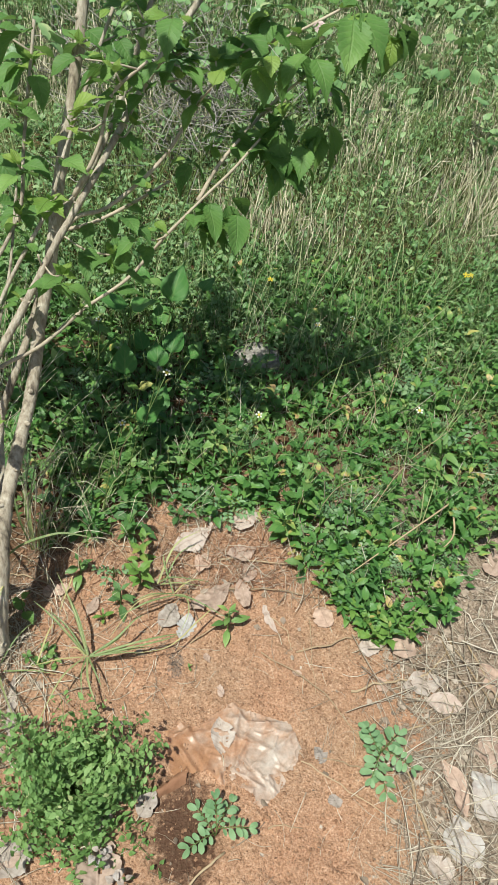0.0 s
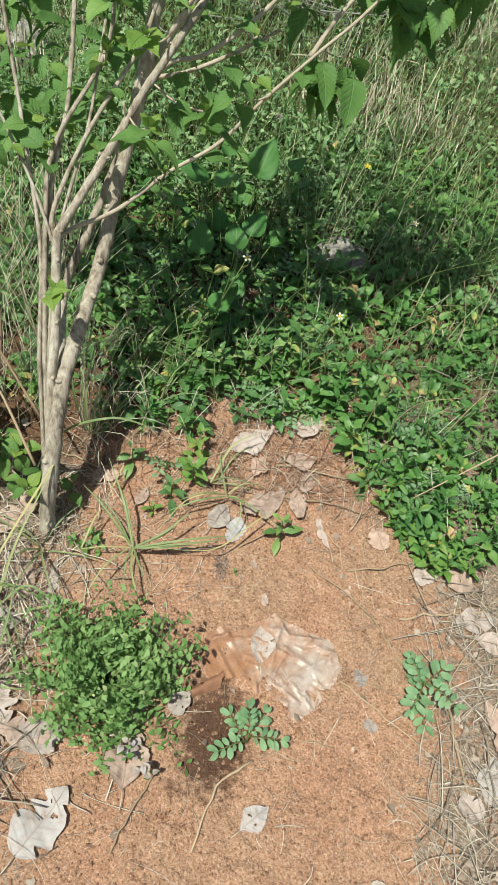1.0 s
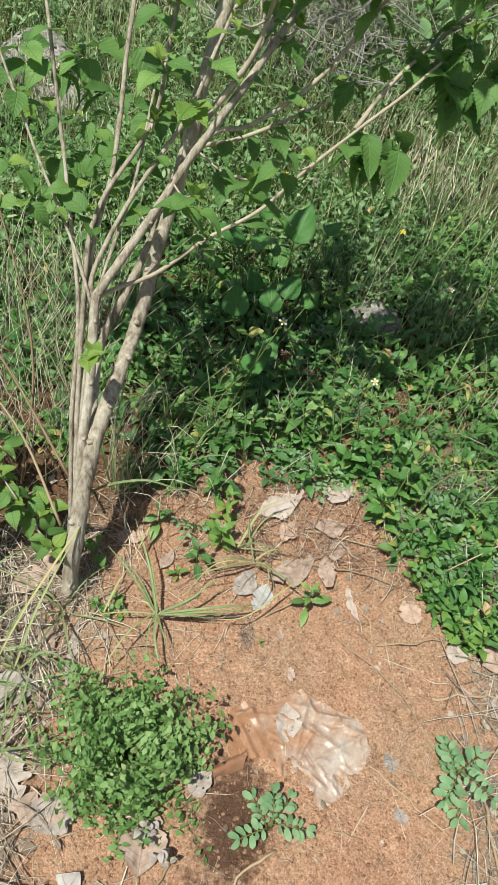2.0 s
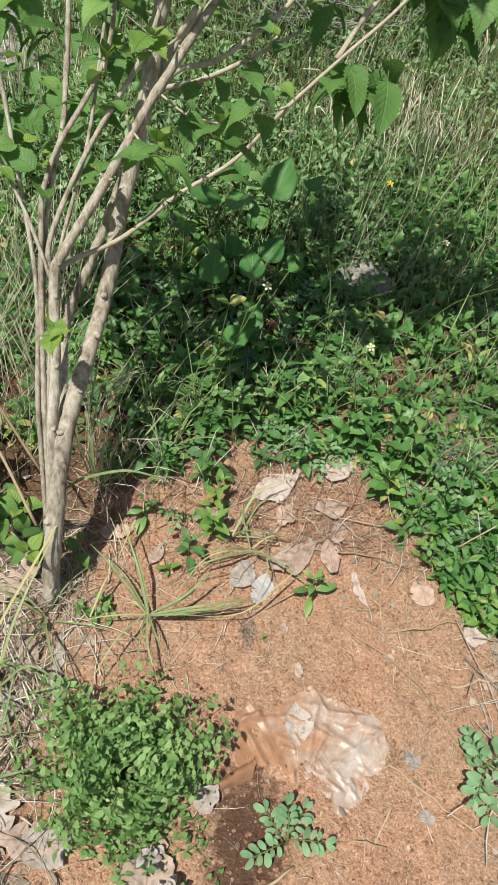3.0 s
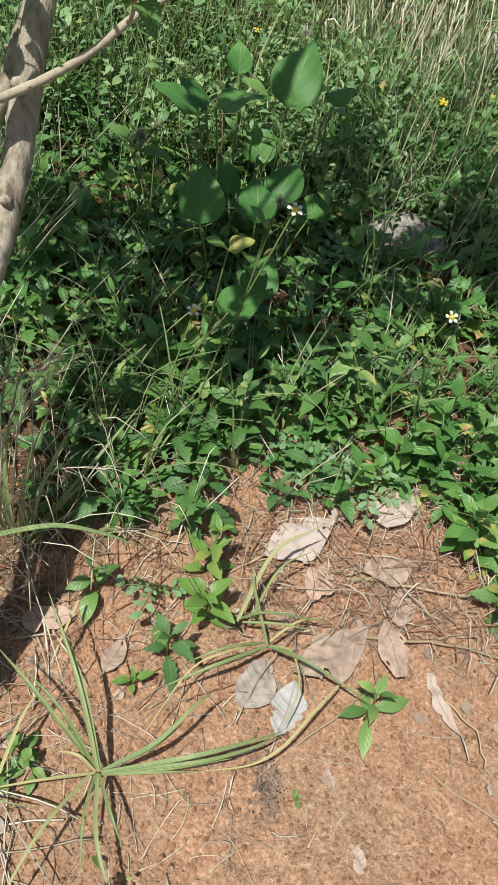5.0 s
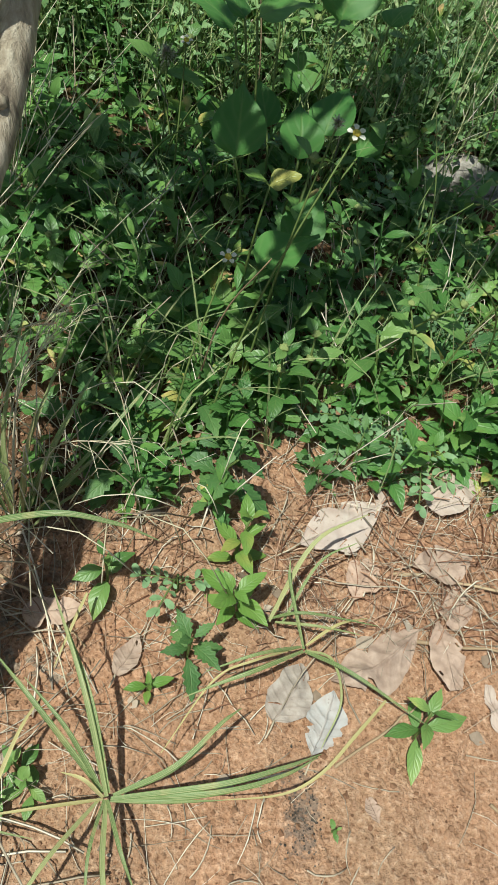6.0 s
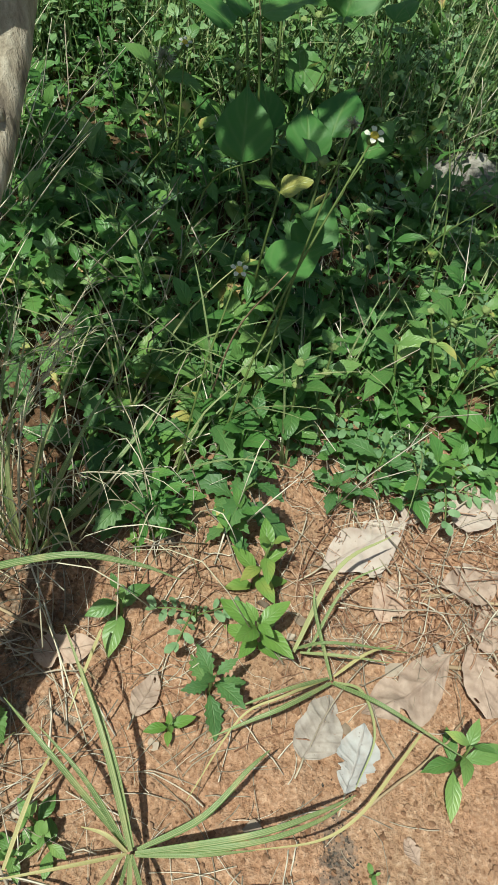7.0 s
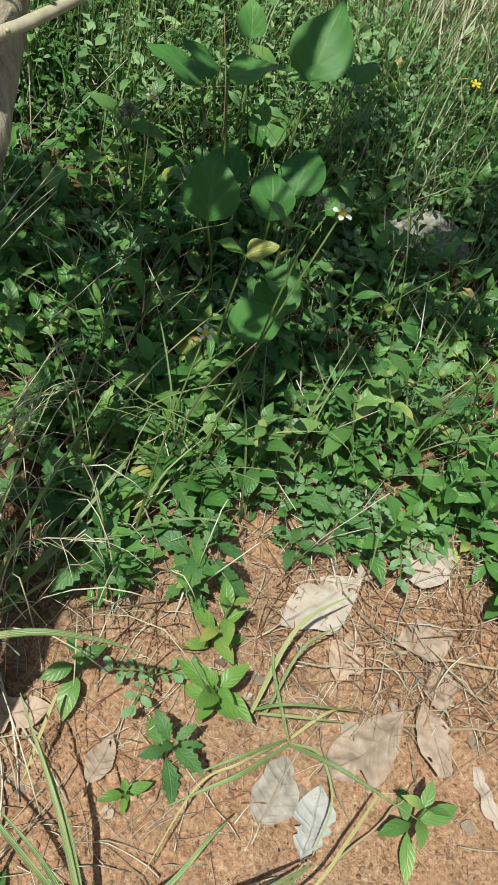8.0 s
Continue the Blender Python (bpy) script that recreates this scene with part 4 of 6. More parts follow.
def ribbon_geo(points, width):
    """A grass blade that follows a line: a folded strip, narrow at the foot and pointed at the tip."""
    p = smooth_path(points, 6)
    n = len(p) - 1
    verts, uvs, faces = [], [], []
    for i, q in enumerate(p):
        t = i / n
        d = (p[min(i + 1, n)] - p[max(i - 1, 0)]).normalized()
        s = d.cross(Vector((0, 0, 1)))
        s = s.normalized() if s.length > 0.05 else Vector((1, 0, 0))
        up = s.cross(d).normalized()
        w = width / 2 * (0.6 + 0.4 * min(1.0, t * 5)) * (1 - t ** 2.5) + 0.00025
        for o in (-1, 0, 1):
            verts.append(tuple(q + s * (w * o) + up * (w * 0.45 * abs(o))))
            uvs.append((0.5 + 0.5 * o, t))
    for i in range(n):
        for j in range(2):
            a = i * 3 + j
            faces.append((a, a + 1, a + 4, a + 3))
    return np.array(verts), faces, np.array(uvs)


def laid_clump(label, foot, rows):
    """A tuft whose blades are given by their lines: width, dry (1) or green (0), points."""
    base = on_ground(*foot)
    root = root_of("grass_clump", label, "grass", "grass clumps", base)
    for width, dry, *pts in rows:
        line = [Vector((x, y, max(z + 0.002, ground_z(x, y) + 0.0015))) - base for x, y, z in pts]
        part("blade", geo_mesh("blade", ribbon_geo(line, width * 0.66), mat_blade_dry if dry else mat_grass), root)
    return root


mat_blade_dry = leaf_material("dry_blade", [(0.0, (0.42, 0.33, 0.14)), (1.0, (0.62, 0.52, 0.27))], 0.0, 0.25, 0.55, relief=0.3, spots=(0.34, 0.25, 0.12))
ov = [geo_mesh("weed_leaf", leaf_geo(0.036, 0.0175, "ovate" if k % 2 else "lance", 8, 3, 0.0, 0.22, 0.6 + 0.2 * k, 0.15, 0.1 * k, 0.003, k), mat_weed) for k in range(4)]
lance = [geo_mesh("lance_leaf", leaf_geo(0.042, 0.015, "lance", 7, 3, 0.03, 0.22, 0.7, 0.15, 0.1 * k, 0.003, k), mat_weed) for k in range(3)]
tooth = [geo_mesh("toothed_leaf", leaf_geo(0.050, 0.021, "lance", 12, 3, 0.20, 0.18, 0.7, 0.15, 0.1 * k, 0.004, k), mat_tooth) for k in range(3)]
young = [geo_mesh("young_leaf", leaf_geo(0.032, 0.015, "ovate", 7, 3, 0.0, 0.25, 0.5, 0.15, 0.1 * k, 0.003, k), mat_young) for k in range(3)]

def clover_weed(label, group, stalks, size):
    """A tuft of thin stalks, each with one leaf of three rounded leaflets."""
    root = root_of("clover_weed", label, "weed", group)
    for k in range(stalks):
        az, out, h = k * 2.4 + R.uniform(-0.4, 0.4), R.uniform(0.005, 0.030) * size, R.uniform(0.025, 0.065) * size
        tip = Vector((-math.sin(az) * out, math.cos(az) * out, h))
        part("leaf_stalk", geo_mesh("leaf_stalk", tube_geo([Vector((0, 0, -0.006)), tip * 0.5 + Vector((0, 0, 0.006)), tip], [0.0008, 0.0007, 0.0006], 4), mat_stem), root)
        part("leaf", R.choice(trefoil), root, turn(tip, az + R.uniform(-0.5, 0.5), R.uniform(-0.1, 0.6), R.uniform(-0.4, 0.4), size * R.uniform(0.8, 1.2)))
    return root


def compound_weed(label, group, count, size):
    """A weed whose leaves each carry four pairs of small oval leaflets and one at the end."""
    root = root_of("feather_leaf_weed", label, "weed", group)
    weed_stem(root, [Vector((0, 0, -0.008)), Vector((0.003, 0.001, 0.03 * size)), Vector((0.001, 0.004, 0.06 * size))], 0.0012, 0.0008)
    for k in range(count):
        az = k * 2.4 + R.uniform(-0.4, 0.4)
        part("leaf", R.choice(feather), root, turn(Vector((0, 0, 0.06 * size * (k + 1) / count)), az, R.uniform(0.0, 0.7), R.uniform(-0.3, 0.3), size * R.uniform(0.8, 1.15)))
    return root


leaflet = leaf_geo(0.0125, 0.0068, "ovate", 4, 3, 0.0, 0.15, 0.4, 0.1, 0, 0.001)
feather = []
for k in range(3):
    bits = [(tube_geo([Vector((0, 0, 0)), Vector((0, 0.022, 0.003)), Vector((0, 0.044, 0.0))], [0.0006, 0.0005, 0.0004], 3), Matrix.Identity(4))]
    for j in range(4):
        for sgn in (-1, 1):
            bits.append((leaflet, turn((0, 0.010 + 0.010 * j, 0.002), sgn * 1.2 + R.uniform(-0.2, 0.2), R.uniform(-0.1, 0.4), R.uniform(-0.3, 0.3), R.uniform(0.8, 1.1))))
    bits.append((leaflet, turn((0, 0.044, 0.0), 0.0, 0.1)))
    feather.append(geo_mesh("feather_leaf", join_geo(bits), mat_feather))
one = leaf_geo(0.016, 0.012, "round", 6, 3, 0.0, 0.22, 0.35, 0.1, 0, 0.001)
trefoil = [geo_mesh("trefoil_leaf", join_geo([(one, turn((0, 0, 0), a + R.uniform(-0.15, 0.15), R.uniform(-0.1, 0.2), R.uniform(-0.2, 0.2), b)) for a, b in ((0, 1.05), (1.75, 0.95), (-1.75, 0.95))]), mat_clover) for k in range(3)]
kinds = []
for k in range(4):
    kinds.append((0.16, clover_weed("pale matte weed with leaves of three rounded leaflets", "clover weeds", R.choice((4, 5, 5)), R.uniform(0.9, 1.15))))
for k in range(5):
    kinds.append((0.32, opposite_weed("broadleaf_weed", "low green weed with smooth paired oval leaves", "broadleaf weeds", R.uniform(0.045, 0.085), R.choice((3, 4, 4, 5)), ov, R.uniform(0.9, 1.15))))
for k in range(4):
    kinds.append((0.30, opposite_weed("toothed_weed", "dark green weed with coarsely toothed leaves", "toothed weeds", R.uniform(0.04, 0.075), R.choice((3, 4)), tooth, R.uniform(0.85, 1.1))))
for k in range(3):
    kinds.append((0.24, opposite_weed("lance_leaf_weed", "green weed with narrow pointed paired leaves", "lance-leaved weeds", R.uniform(0.06, 0.10), 4, lance, R.uniform(0.85, 1.1))))
for k in range(2):
    kinds.append((0.08, opposite_weed("bud_weed", "upright weed with oval leaves and yellow-green bud clusters", "budding weeds", R.uniform(0.09, 0.14), 4, ov, 0.95, buds=2)))
for k in range(4):
    kinds.append((0.12, compound_weed("blue-green weed with feathered leaves of small leaflets", "feather-leaved weeds", R.choice((5, 6, 6)), R.uniform(0.9, 1.15))))
for k in range(2):
    kinds.append((0.06, opposite_weed("pale_weed", "yellow-green young weed with paired leaves", "pale weeds", R.uniform(0.04, 0.06), 3, young, 1.0)))


def scatter_weeds(count):
    """Weeds over the near part of the bank, none on the bare soil; the first of each kind stands too."""
    used, spots, tries = set(), [], 0
    by = {}
    for w, ob in kinds:
        by.setdefault(ob["group"], []).append((w, ob))
    groups = list(by)
    weights = [by[g][0][0] for g in groups]
    while len(spots) < count and tries < 90000:
        tries += 1
        x, y = R.uniform(-0.46, 0.70), R.uniform(0.62, 1.42)
        if y < edge_y(x) + 0.015 or (0.075 < x < 0.205 and 1.165 < y < 1.27):
            continue
        if x < -0.2 and y < 0.9 and R.random() < 0.7:
            continue
        if noise.noise((x * 13, y * 13, 8.0)) < -0.42:
            continue
        gap = 0.019 + 0.020 * max(0.0, y - 0.8)
        if any((x - a) ** 2 + (y - b) ** 2 < gap * gap for a, b in spots):
            continue
        spots.append((x, y))
        near = x > 0.2 and y < edge_y(x) + 0.10
        fine = noise.noise((x * 6, y * 6, 4.0)) + (0.35 if x > 0.16 else -0.1)
        liking = {"pale weeds": 4 if near else 1, "clover weeds": 2.2 if fine > 0.1 else 0.6, "feather-leaved weeds": 5 if fine > 0.1 else 0.8, "broadleaf weeds": 0.5 if fine > 0.1 else 1.3, "toothed weeds": 0.5 if fine > 0.1 else 1.3}
        g = R.choices(groups, [w * liking.get(g0, 1) for g0, w in zip(groups, weights)])[0]
        ob = R.choice(by[g])[1]
        s = (0.60 + 0.58 * R.random() ** 1.3) * (0.80 if x > 0.16 else 1.0) * (1 + 0.30 * noise.noise((x * 7, y * 7, 1.0)))
        m = Matrix.Translation(on_ground(x, y, -0.002)) @ Matrix.Rotation(R.uniform(0, 6.28), 4, "Z") @ Matrix.Rotation(R.uniform(0, 0.3), 4, "X") @ Matrix.Diagonal((s, s, s, 1))
        if ob.name not in used:
            used.add(ob.name)
            ob.matrix_basis = m
        else:
            copy_thing(ob, m)


scatter_weeds(560)

# low leaves that fill the gaps between the weeds, and the growth behind
small = [leaf_geo(0.017, 0.009, "ovate", 4, 3, 0.0, 0.2, 0.6, 0.2, 0, 0.002, k) for k in range(3)]
oval = [leaf_geo(0.022, 0.0115, "ovate", 6, 3, 0.0, 0.22, 0.6, 0.2, 0, 0.002, k) for k in range(3)]
jagged = [leaf_geo(0.030, 0.0130, "lance", 10, 3, 0.22, 0.18, 0.7, 0.2, 0, 0.003, k) for k in range(3)]
slim = [leaf_geo(0.024, 0.0070, "lance", 6, 3, 0.0, 0.22, 0.7, 0.2, 0, 0.002, k) for k in range(3)]


def rosette(blades, pairs, tall):
    """One small weed in a single piece: crossed pairs of leaves that shrink and rise towards the top."""
    out = [(tube_geo([Vector((0, 0, -0.006)), Vector((0, 0, tall))], [0.0010, 0.0006], 4), Matrix.Identity(4))]
    for k in range(pairs):
        f = (k + 1) / pairs
        for h in (0, math.pi):
            out.append((R.choice(blades), turn(Vector((0, 0, tall * f)), k * 1.571 + h + R.uniform(-0.3, 0.3), 0.7 * f * f + R.uniform(-0.25, 0.25), R.uniform(-0.3, 0.3), R.uniform(0.75, 1.2) * (1.1 - 0.4 * f))))
    return join_geo(out)


shapes = [rosette(b, n, t) for b, n, t in ((oval, 4, 0.030), (oval, 3, 0.045), (oval, 5, 0.05), (jagged, 3, 0.028), (jagged, 4, 0.04), (slim, 4, 0.05), (slim, 5, 0.06), (oval, 4, 0.04))]


def in_gap(x, y):
    return y < edge_y(x) + 0.01 or (0.07 < x < 0.21 and 1.17 < y < 1.27) or (x < -0.2 and y < 0.9 and R.random() < 0.6) or (y < 1.1 and noise.noise((x * 13, y * 13, 8.0)) < -0.40)


items = []
while len(items) < 1350:
    x, y = R.uniform(-0.75, 0.80), R.uniform(0.62, 1.60)
    if not in_gap(x, y):
        items.append((R.choice(shapes), turn(on_ground(x, y, -0.003), R.uniform(0, 6.28), R.uniform(-0.3, 0.3), R.uniform(-0.3, 0.3), R.uniform(0.8, 1.5))))
while len(items) < 5600:
    x, y = R.uniform(-0.85, 0.85), R.uniform(0.62, 1.50)
    if not in_gap(x, y):
        items.append((R.choice(small), turn(on_ground(x, y, abs(R.gauss(0.010, 0.012))), R.uniform(0, 6.28), R.uniform(-0.5, 0.7), R.uniform(-0.5, 0.5), R.uniform(0.6, 1.3))))
stuff("ground_cover", items, mat_cover, "dense low green leaves covering the bank", "ground cover")

far_leaf = [leaf_geo(0.022, (0.0070, 0.0100, 0.0125)[k], "lance", 3, 3, 0.0, 0.2, 0.6, 0.2, 0, 0.0, k) for k in range(3)]
items, wisps = [], []
for k in range(16000):
    y = 1.22 + 2.9 * R.random() ** 1.25
    x = R.uniform(-0.60 - 0.36 * (y - 1.2), 0.62 + 0.30 * (y - 1.2))
    if k % 9 == 0:
        x, y = R.uniform(-1.0, -0.33), R.uniform(0.85, 1.40)
    clump = noise.noise((x * 2.6, y * 2.6, 2.0))
    h = max(0.03, 0.09 + 0.13 * clump) * (0.7 + 0.25 * y)
    lean = Vector((R.uniform(-0.5, 0.5), R.uniform(-0.5, 0.5), 1)).normalized()
    o = on_ground(x, y, -0.005)
    n = R.randint(3, 6)
    if k % 2:
        wisps.append((tube_geo([o, o + lean * h * R.uniform(0.8, 1.3)], [0.0010, 0.0004], 3), Matrix.Identity(4)))
    for j in range(n):
        s = (0.30 + 0.80 * R.random() ** 2) * (0.42 + 0.36 * y)
        items.append((R.choice(far_leaf), turn(o + lean * (h * R.uniform(0.15, 1.05)), R.uniform(0, 6.28), R.uniform(-0.4, 0.9), R.uniform(-0.5, 0.5), s)))
stuff("far_weeds", items, mat_far, "tall mixed green weeds on the bank behind", "weeds")
stuff("far_weed_stalks", wisps, mat_stem, "thin green stalks of the weeds behind", "stalks")

grass = [blade_geo(1.0, 0.009, b, 4) for b in (0.5, 1.0, 1.5)]
items = []
for k in range(16000):
    y = 0.85 + 3.0 * R.random() ** 1.0
    x = R.uniform(-0.75, 0.70) * y * 0.8 + 0.10
    if y < edge_y(x) + 0.08:
        continue
    s = R.uniform(0.06, 0.19) * (0.8 + 0.25 * y) * (0.55 if y < 1.2 else 1.0)
    items.append((R.choice(grass), Matrix.Translation(on_ground(x, y)) @ Matrix.Rotation(R.uniform(0, 6.28), 4, "Z") @ Matrix.Rotation(-R.uniform(0, 0.5), 4, "X") @ Matrix.Diagonal((s, s, s, 1))))
stuff("meadow_grass", items, mat_grass_far, "thin green and straw-coloured grass among the weeds", "grass")

# coarse growth all round, beyond the bank
wide = [leaf_geo(0.055, 0.024, "lance", 3, 3, 0.0, 0.2, 0.7, 0.3, 0, 0.0, k) for k in range(3)]
items, tufts = [], []
for k in range(6500):
    x, y = R.uniform(-5.0, 5.5), R.uniform(-4.5, 7.5)
    if (-1.3 < x < 1.5 and -0.9 < y < 2.6) or (-1.4 < x < 1.6 and 2.5 < y < 4.0 and R.random() < 0.7):
        continue
    if noise.noise((x * 0.8, y * 0.8, 6.0)) < -0.18 and y < 2:
        continue
    o = on_ground(x, y)
    for j in range(3):
        items.append((R.choice(wide), turn(o + Vector((R.gauss(0, 0.04), R.gauss(0, 0.04), R.uniform(0.01, 0.14))), R.uniform(0, 6.28), R.uniform(-0.2, 0.9), R.uniform(-0.5, 0.5), R.uniform(0.6, 1.5))))
    s = R.uniform(0.12, 0.28)
    tufts.append((R.choice(grass), Matrix.Translation(o) @ Matrix.Rotation(R.uniform(0, 6.28), 4, "Z") @ Matrix.Rotation(-R.uniform(0, 0.5), 4, "X") @ Matrix.Diagonal((s * 1.6, s, s, 1))))
stuff("outer_weeds", items, mat_far, "patchy green weeds on the open ground around", "weeds")
stuff("outer_grass", tufts, mat_grass_far, "thin grass on the open ground around", "grass")

# ---- stone, bag, bush and other things on the ground ----
def rough_stone(name, label, x, y, size, sink, seed, group=""):
    bm = bmesh.new()
    bmesh.ops.create_icosphere(bm, subdivisions=4, radius=1.0)
    for v in bm.verts:
        d = v.co.normalized()
        k = 1 + 0.22 * noise.noise(d * 1.7 + Vector((seed, 0, 0))) + 0.10 * noise.noise(d * 5 + Vector((0, seed, 0))) + 0.03 * noise.noise(d * 16)
        v.co = Vector((d.x * size[0], d.y * size[1], max(d.z, -0.5) * size[2])) * k
    me = bpy.data.meshes.new(name)
    bm.to_mesh(me)
    bm.free()
    me.materials.append(mat_stone)
    ob = tagged(new(name, me), label, "stone", group)
    ob.location = on_ground(x, y, sink)
    return ob


rough_stone("stone", "half-buried rough grey stone with pale mottling among weeds", 0.139, 1.222, (0.054, 0.038, 0.028), 0.002, 1.0)
rough_stone("rock", "pale grey rock behind the bush", -0.70, 1.72, (0.085, 0.07, 0.06), 0.02, 4.0, "rocks behind")
rough_stone("rock", "pale grey rock behind the bush", -0.60, 1.58, (0.065, 0.05, 0.05), 0.015, 7.0, "rocks behind")


def inside(x, y, poly):
    hit = False
    for (ax, ay), (bx, by) in zip(poly, poly[1:] + poly[:1]):
        if (ay > y) != (by > y) and x < (bx - ax) * (y - ay) / (by - ay) + ax:
            hit = not hit
    return hit


def build_bag():
    """A torn, crumpled plastic bag lying flat, one end folded under."""
    root = root_of("plastic_bag", "crumpled torn orange-brown plastic bag on bare soil", "bag", pos=on_ground(0.10, 0.43))
    shape = [(0.018, 0.428), (0.012, 0.454), (0.037, 0.469), (0.063, 0.462), (0.073, 0.480), (0.089, 0.489), (0.108, 0.508), (0.121, 0.508), (0.129, 0.477), (0.144, 0.494), (0.172, 0.484), (0.193, 0.483), (0.197, 0.473), (0.212, 0.443), (0.196, 0.409), (0.178, 0.412), (0.188, 0.396), (0.170, 0.373), (0.138, 0.344), (0.128, 0.353), (0.142, 0.372), (0.123, 0.383), (0.105, 0.384), (0.094, 0.386), (0.075, 0.404), (0.040, 0.391), (0.024, 0.396)]
    rr = random.Random(31)

    def film(poly, lift, creases):
        """A thin layer inside the outline with sharp straight creases."""
        n = 180
        idx, verts, faces = {}, [], []
        for j in range(n + 1):
            for i in range(n + 1):
                x, y = -0.002 + 0.220 * i / n, 0.338 + 0.174 * j / n
                wob = 0.003 * noise.noise((x * 70, y * 70, 1.0)) + 0.0015 * noise.noise((x * 200, y * 200, 1.0))
                if inside(x + wob, y - wob, poly):
                    z = lift + 0.009 * max(0.0, 0.08 - x) / 0.08 + 0.004 * noise.noise((x * 20, y * 20, 2.0 + lift))
                    for cx, cy, ca, half, high, wide in creases:
                        u, v = (x - cx) * math.cos(ca) + (y - cy) * math.sin(ca), (y - cy) * math.cos(ca) - (x - cx) * math.sin(ca)
                        if abs(v) < wide and abs(u) < half:
                            z += high * (1 - abs(v) / wide) * min(1.0, 2.5 * (1 - abs(u) / half))
                    idx[i, j] = len(verts)
                    verts.append((x - 0.10, y - 0.43, max(z, 0.001)))
        for i, j in list(idx):
            q = [(i, j), (i + 1, j), (i + 1, j + 1), (i, j + 1)]
            if all(k in idx for k in q):
                faces.append(tuple(idx[k] for k in q))
        return verts, faces, None

    long = [(rr.uniform(0.01, 0.21), rr.uniform(0.35, 0.50), rr.uniform(0, 3.14), rr.uniform(0.015, 0.045), rr.uniform(0.0012, 0.0040), rr.uniform(0.004, 0.009)) for _ in range(52)]
    short = [(rr.uniform(0.08, 0.21), rr.uniform(0.35, 0.50), rr.uniform(0, 3.14), rr.uniform(0.006, 0.018), rr.uniform(0.0008, 0.0022), rr.uniform(0.002, 0.005)) for _ in range(90)]
    part("sheet", geo_mesh("sheet", film(shape, 0.003, long + short), mat_plastic), root)
    pale = [(0.075, 0.470), (0.110, 0.500), (0.150, 0.488), (0.196, 0.478), (0.208, 0.444), (0.190, 0.410), (0.150, 0.398), (0.120, 0.418), (0.098, 0.430)]
    part("upper_layer", geo_mesh("upper_layer", film(pale, 0.008, [(y0 - 0.28, x0 + 0.29, a0, h0, z0, w0) for x0, y0, a0, h0, z0, w0 in short] + long[::2]), mat_plastic), root, label="paler loose upper layer of the bag")
    v2, f2 = [], []
    for i in range(13):
        t = i / 12
        for j in range(7):
            s = j / 6 - 0.5
            w = 0.012 + 0.020 * t
            v2.append((-0.108 + 0.055 * t + 0.004 * noise.noise((t * 5, s * 6, 0)), -0.072 + 0.040 * t + s * w * 0.8, 0.004 + 0.010 * (1 - 4 * s * s) + 0.004 * noise.noise((t * 8, s * 8, 3))))
    f2 = [(i * 7 + j, i * 7 + j + 1, (i + 1) * 7 + j + 1, (i + 1) * 7 + j) for i in range(12) for j in range(6)]
    part("twisted_end", geo_mesh("twisted_end", (v2, f2, None), mat_bag_dark), root, label="darker twisted end of the bag")


mat_bag_dark = plain_material("folded_plastic", [(0.2, (0.20, 0.085, 0.045)), (0.8, (0.45, 0.26, 0.16))], 60.0, 0.35, 0.4, thin=0.1)
build_bag()


def build_bush():
    root = root_of("small_bush", "low rounded bush with many small green leaves", "bush", pos=on_ground(-0.094, 0.364))
    blades = [geo_mesh("bush_leaf", leaf_geo(0.0100, 0.0060, "ovate", 5, 3, 0.0, 0.3, 0.8, 0.2, 0, 0.002, k), mat_bush) for k in range(4)]
    left = 170
    extra = []
    for k in range(135):
        az, el = R.uniform(0, 6.28), math.asin(R.uniform(0.10, 1.0))
        ln = R.uniform(0.072, 0.124) * (1.2 if k % 9 == 0 else 1.0) * (1 + 0.35 * noise.noise((math.cos(az) * 1.6, math.sin(az) * 1.6, el * 2.2)))
        d = Vector((-math.sin(az) * math.cos(el), math.cos(az) * math.cos(el), math.sin(el)))
        if d.y < -0.3:
            ln *= 0.85
        pts = [d * (ln * f) + Vector((0, 0, -0.03 * f * f * (1 - d.z))) + Vector((R.gauss(0, 0.002), R.gauss(0, 0.002), 0.006)) for f in (0.05, 0.4, 0.7, 1.0)]
        part("branch", geo_mesh("branch", tube_geo(pts, [0.0011, 0.0008, 0.0006, 0.0004], 4), mat_stem), root)
        for j in range(26):
            f = 0.30 + 0.74 * (j // 2 + 1) / 13
            p = d * (ln * min(f, 1.02)) + Vector((R.gauss(0, 0.005), R.gauss(0, 0.005), -0.03 * f * f * (1 - d.z) + 0.006))
            m = turn(p, az + (1.3 if j % 2 else -1.3) + R.uniform(-0.7, 0.7), R.uniform(-0.4, 1.2), R.uniform(-0.9, 0.9), (0.6 + 0.95 * R.random() ** 1.6) * (1.2 - 0.35 * f))
            if left and R.random() < 0.10:
                left -= 1
                part("leaf", R.choice(blades), root, m)
            else:
                extra.append((bush_geo, m))
    part("inner_leaves", geo_mesh("inner_leaves", join_geo(extra), mat_bush_in), root)["kind"] = "stuff"
    for k in range(16):
        x, y = (0.040, -0.080) if k < 10 else (0.066, -0.100)
        part("dry_leaf", dry_mesh, root, turn((x + R.gauss(0, 0.008), y + R.gauss(0, 0.006), R.uniform(0.012, 0.045)), R.uniform(0, 6.28), R.uniform(-0.5, 0.8), R.uniform(-0.6, 0.6), R.uniform(0.7, 1.2)), "pale dried leaf")


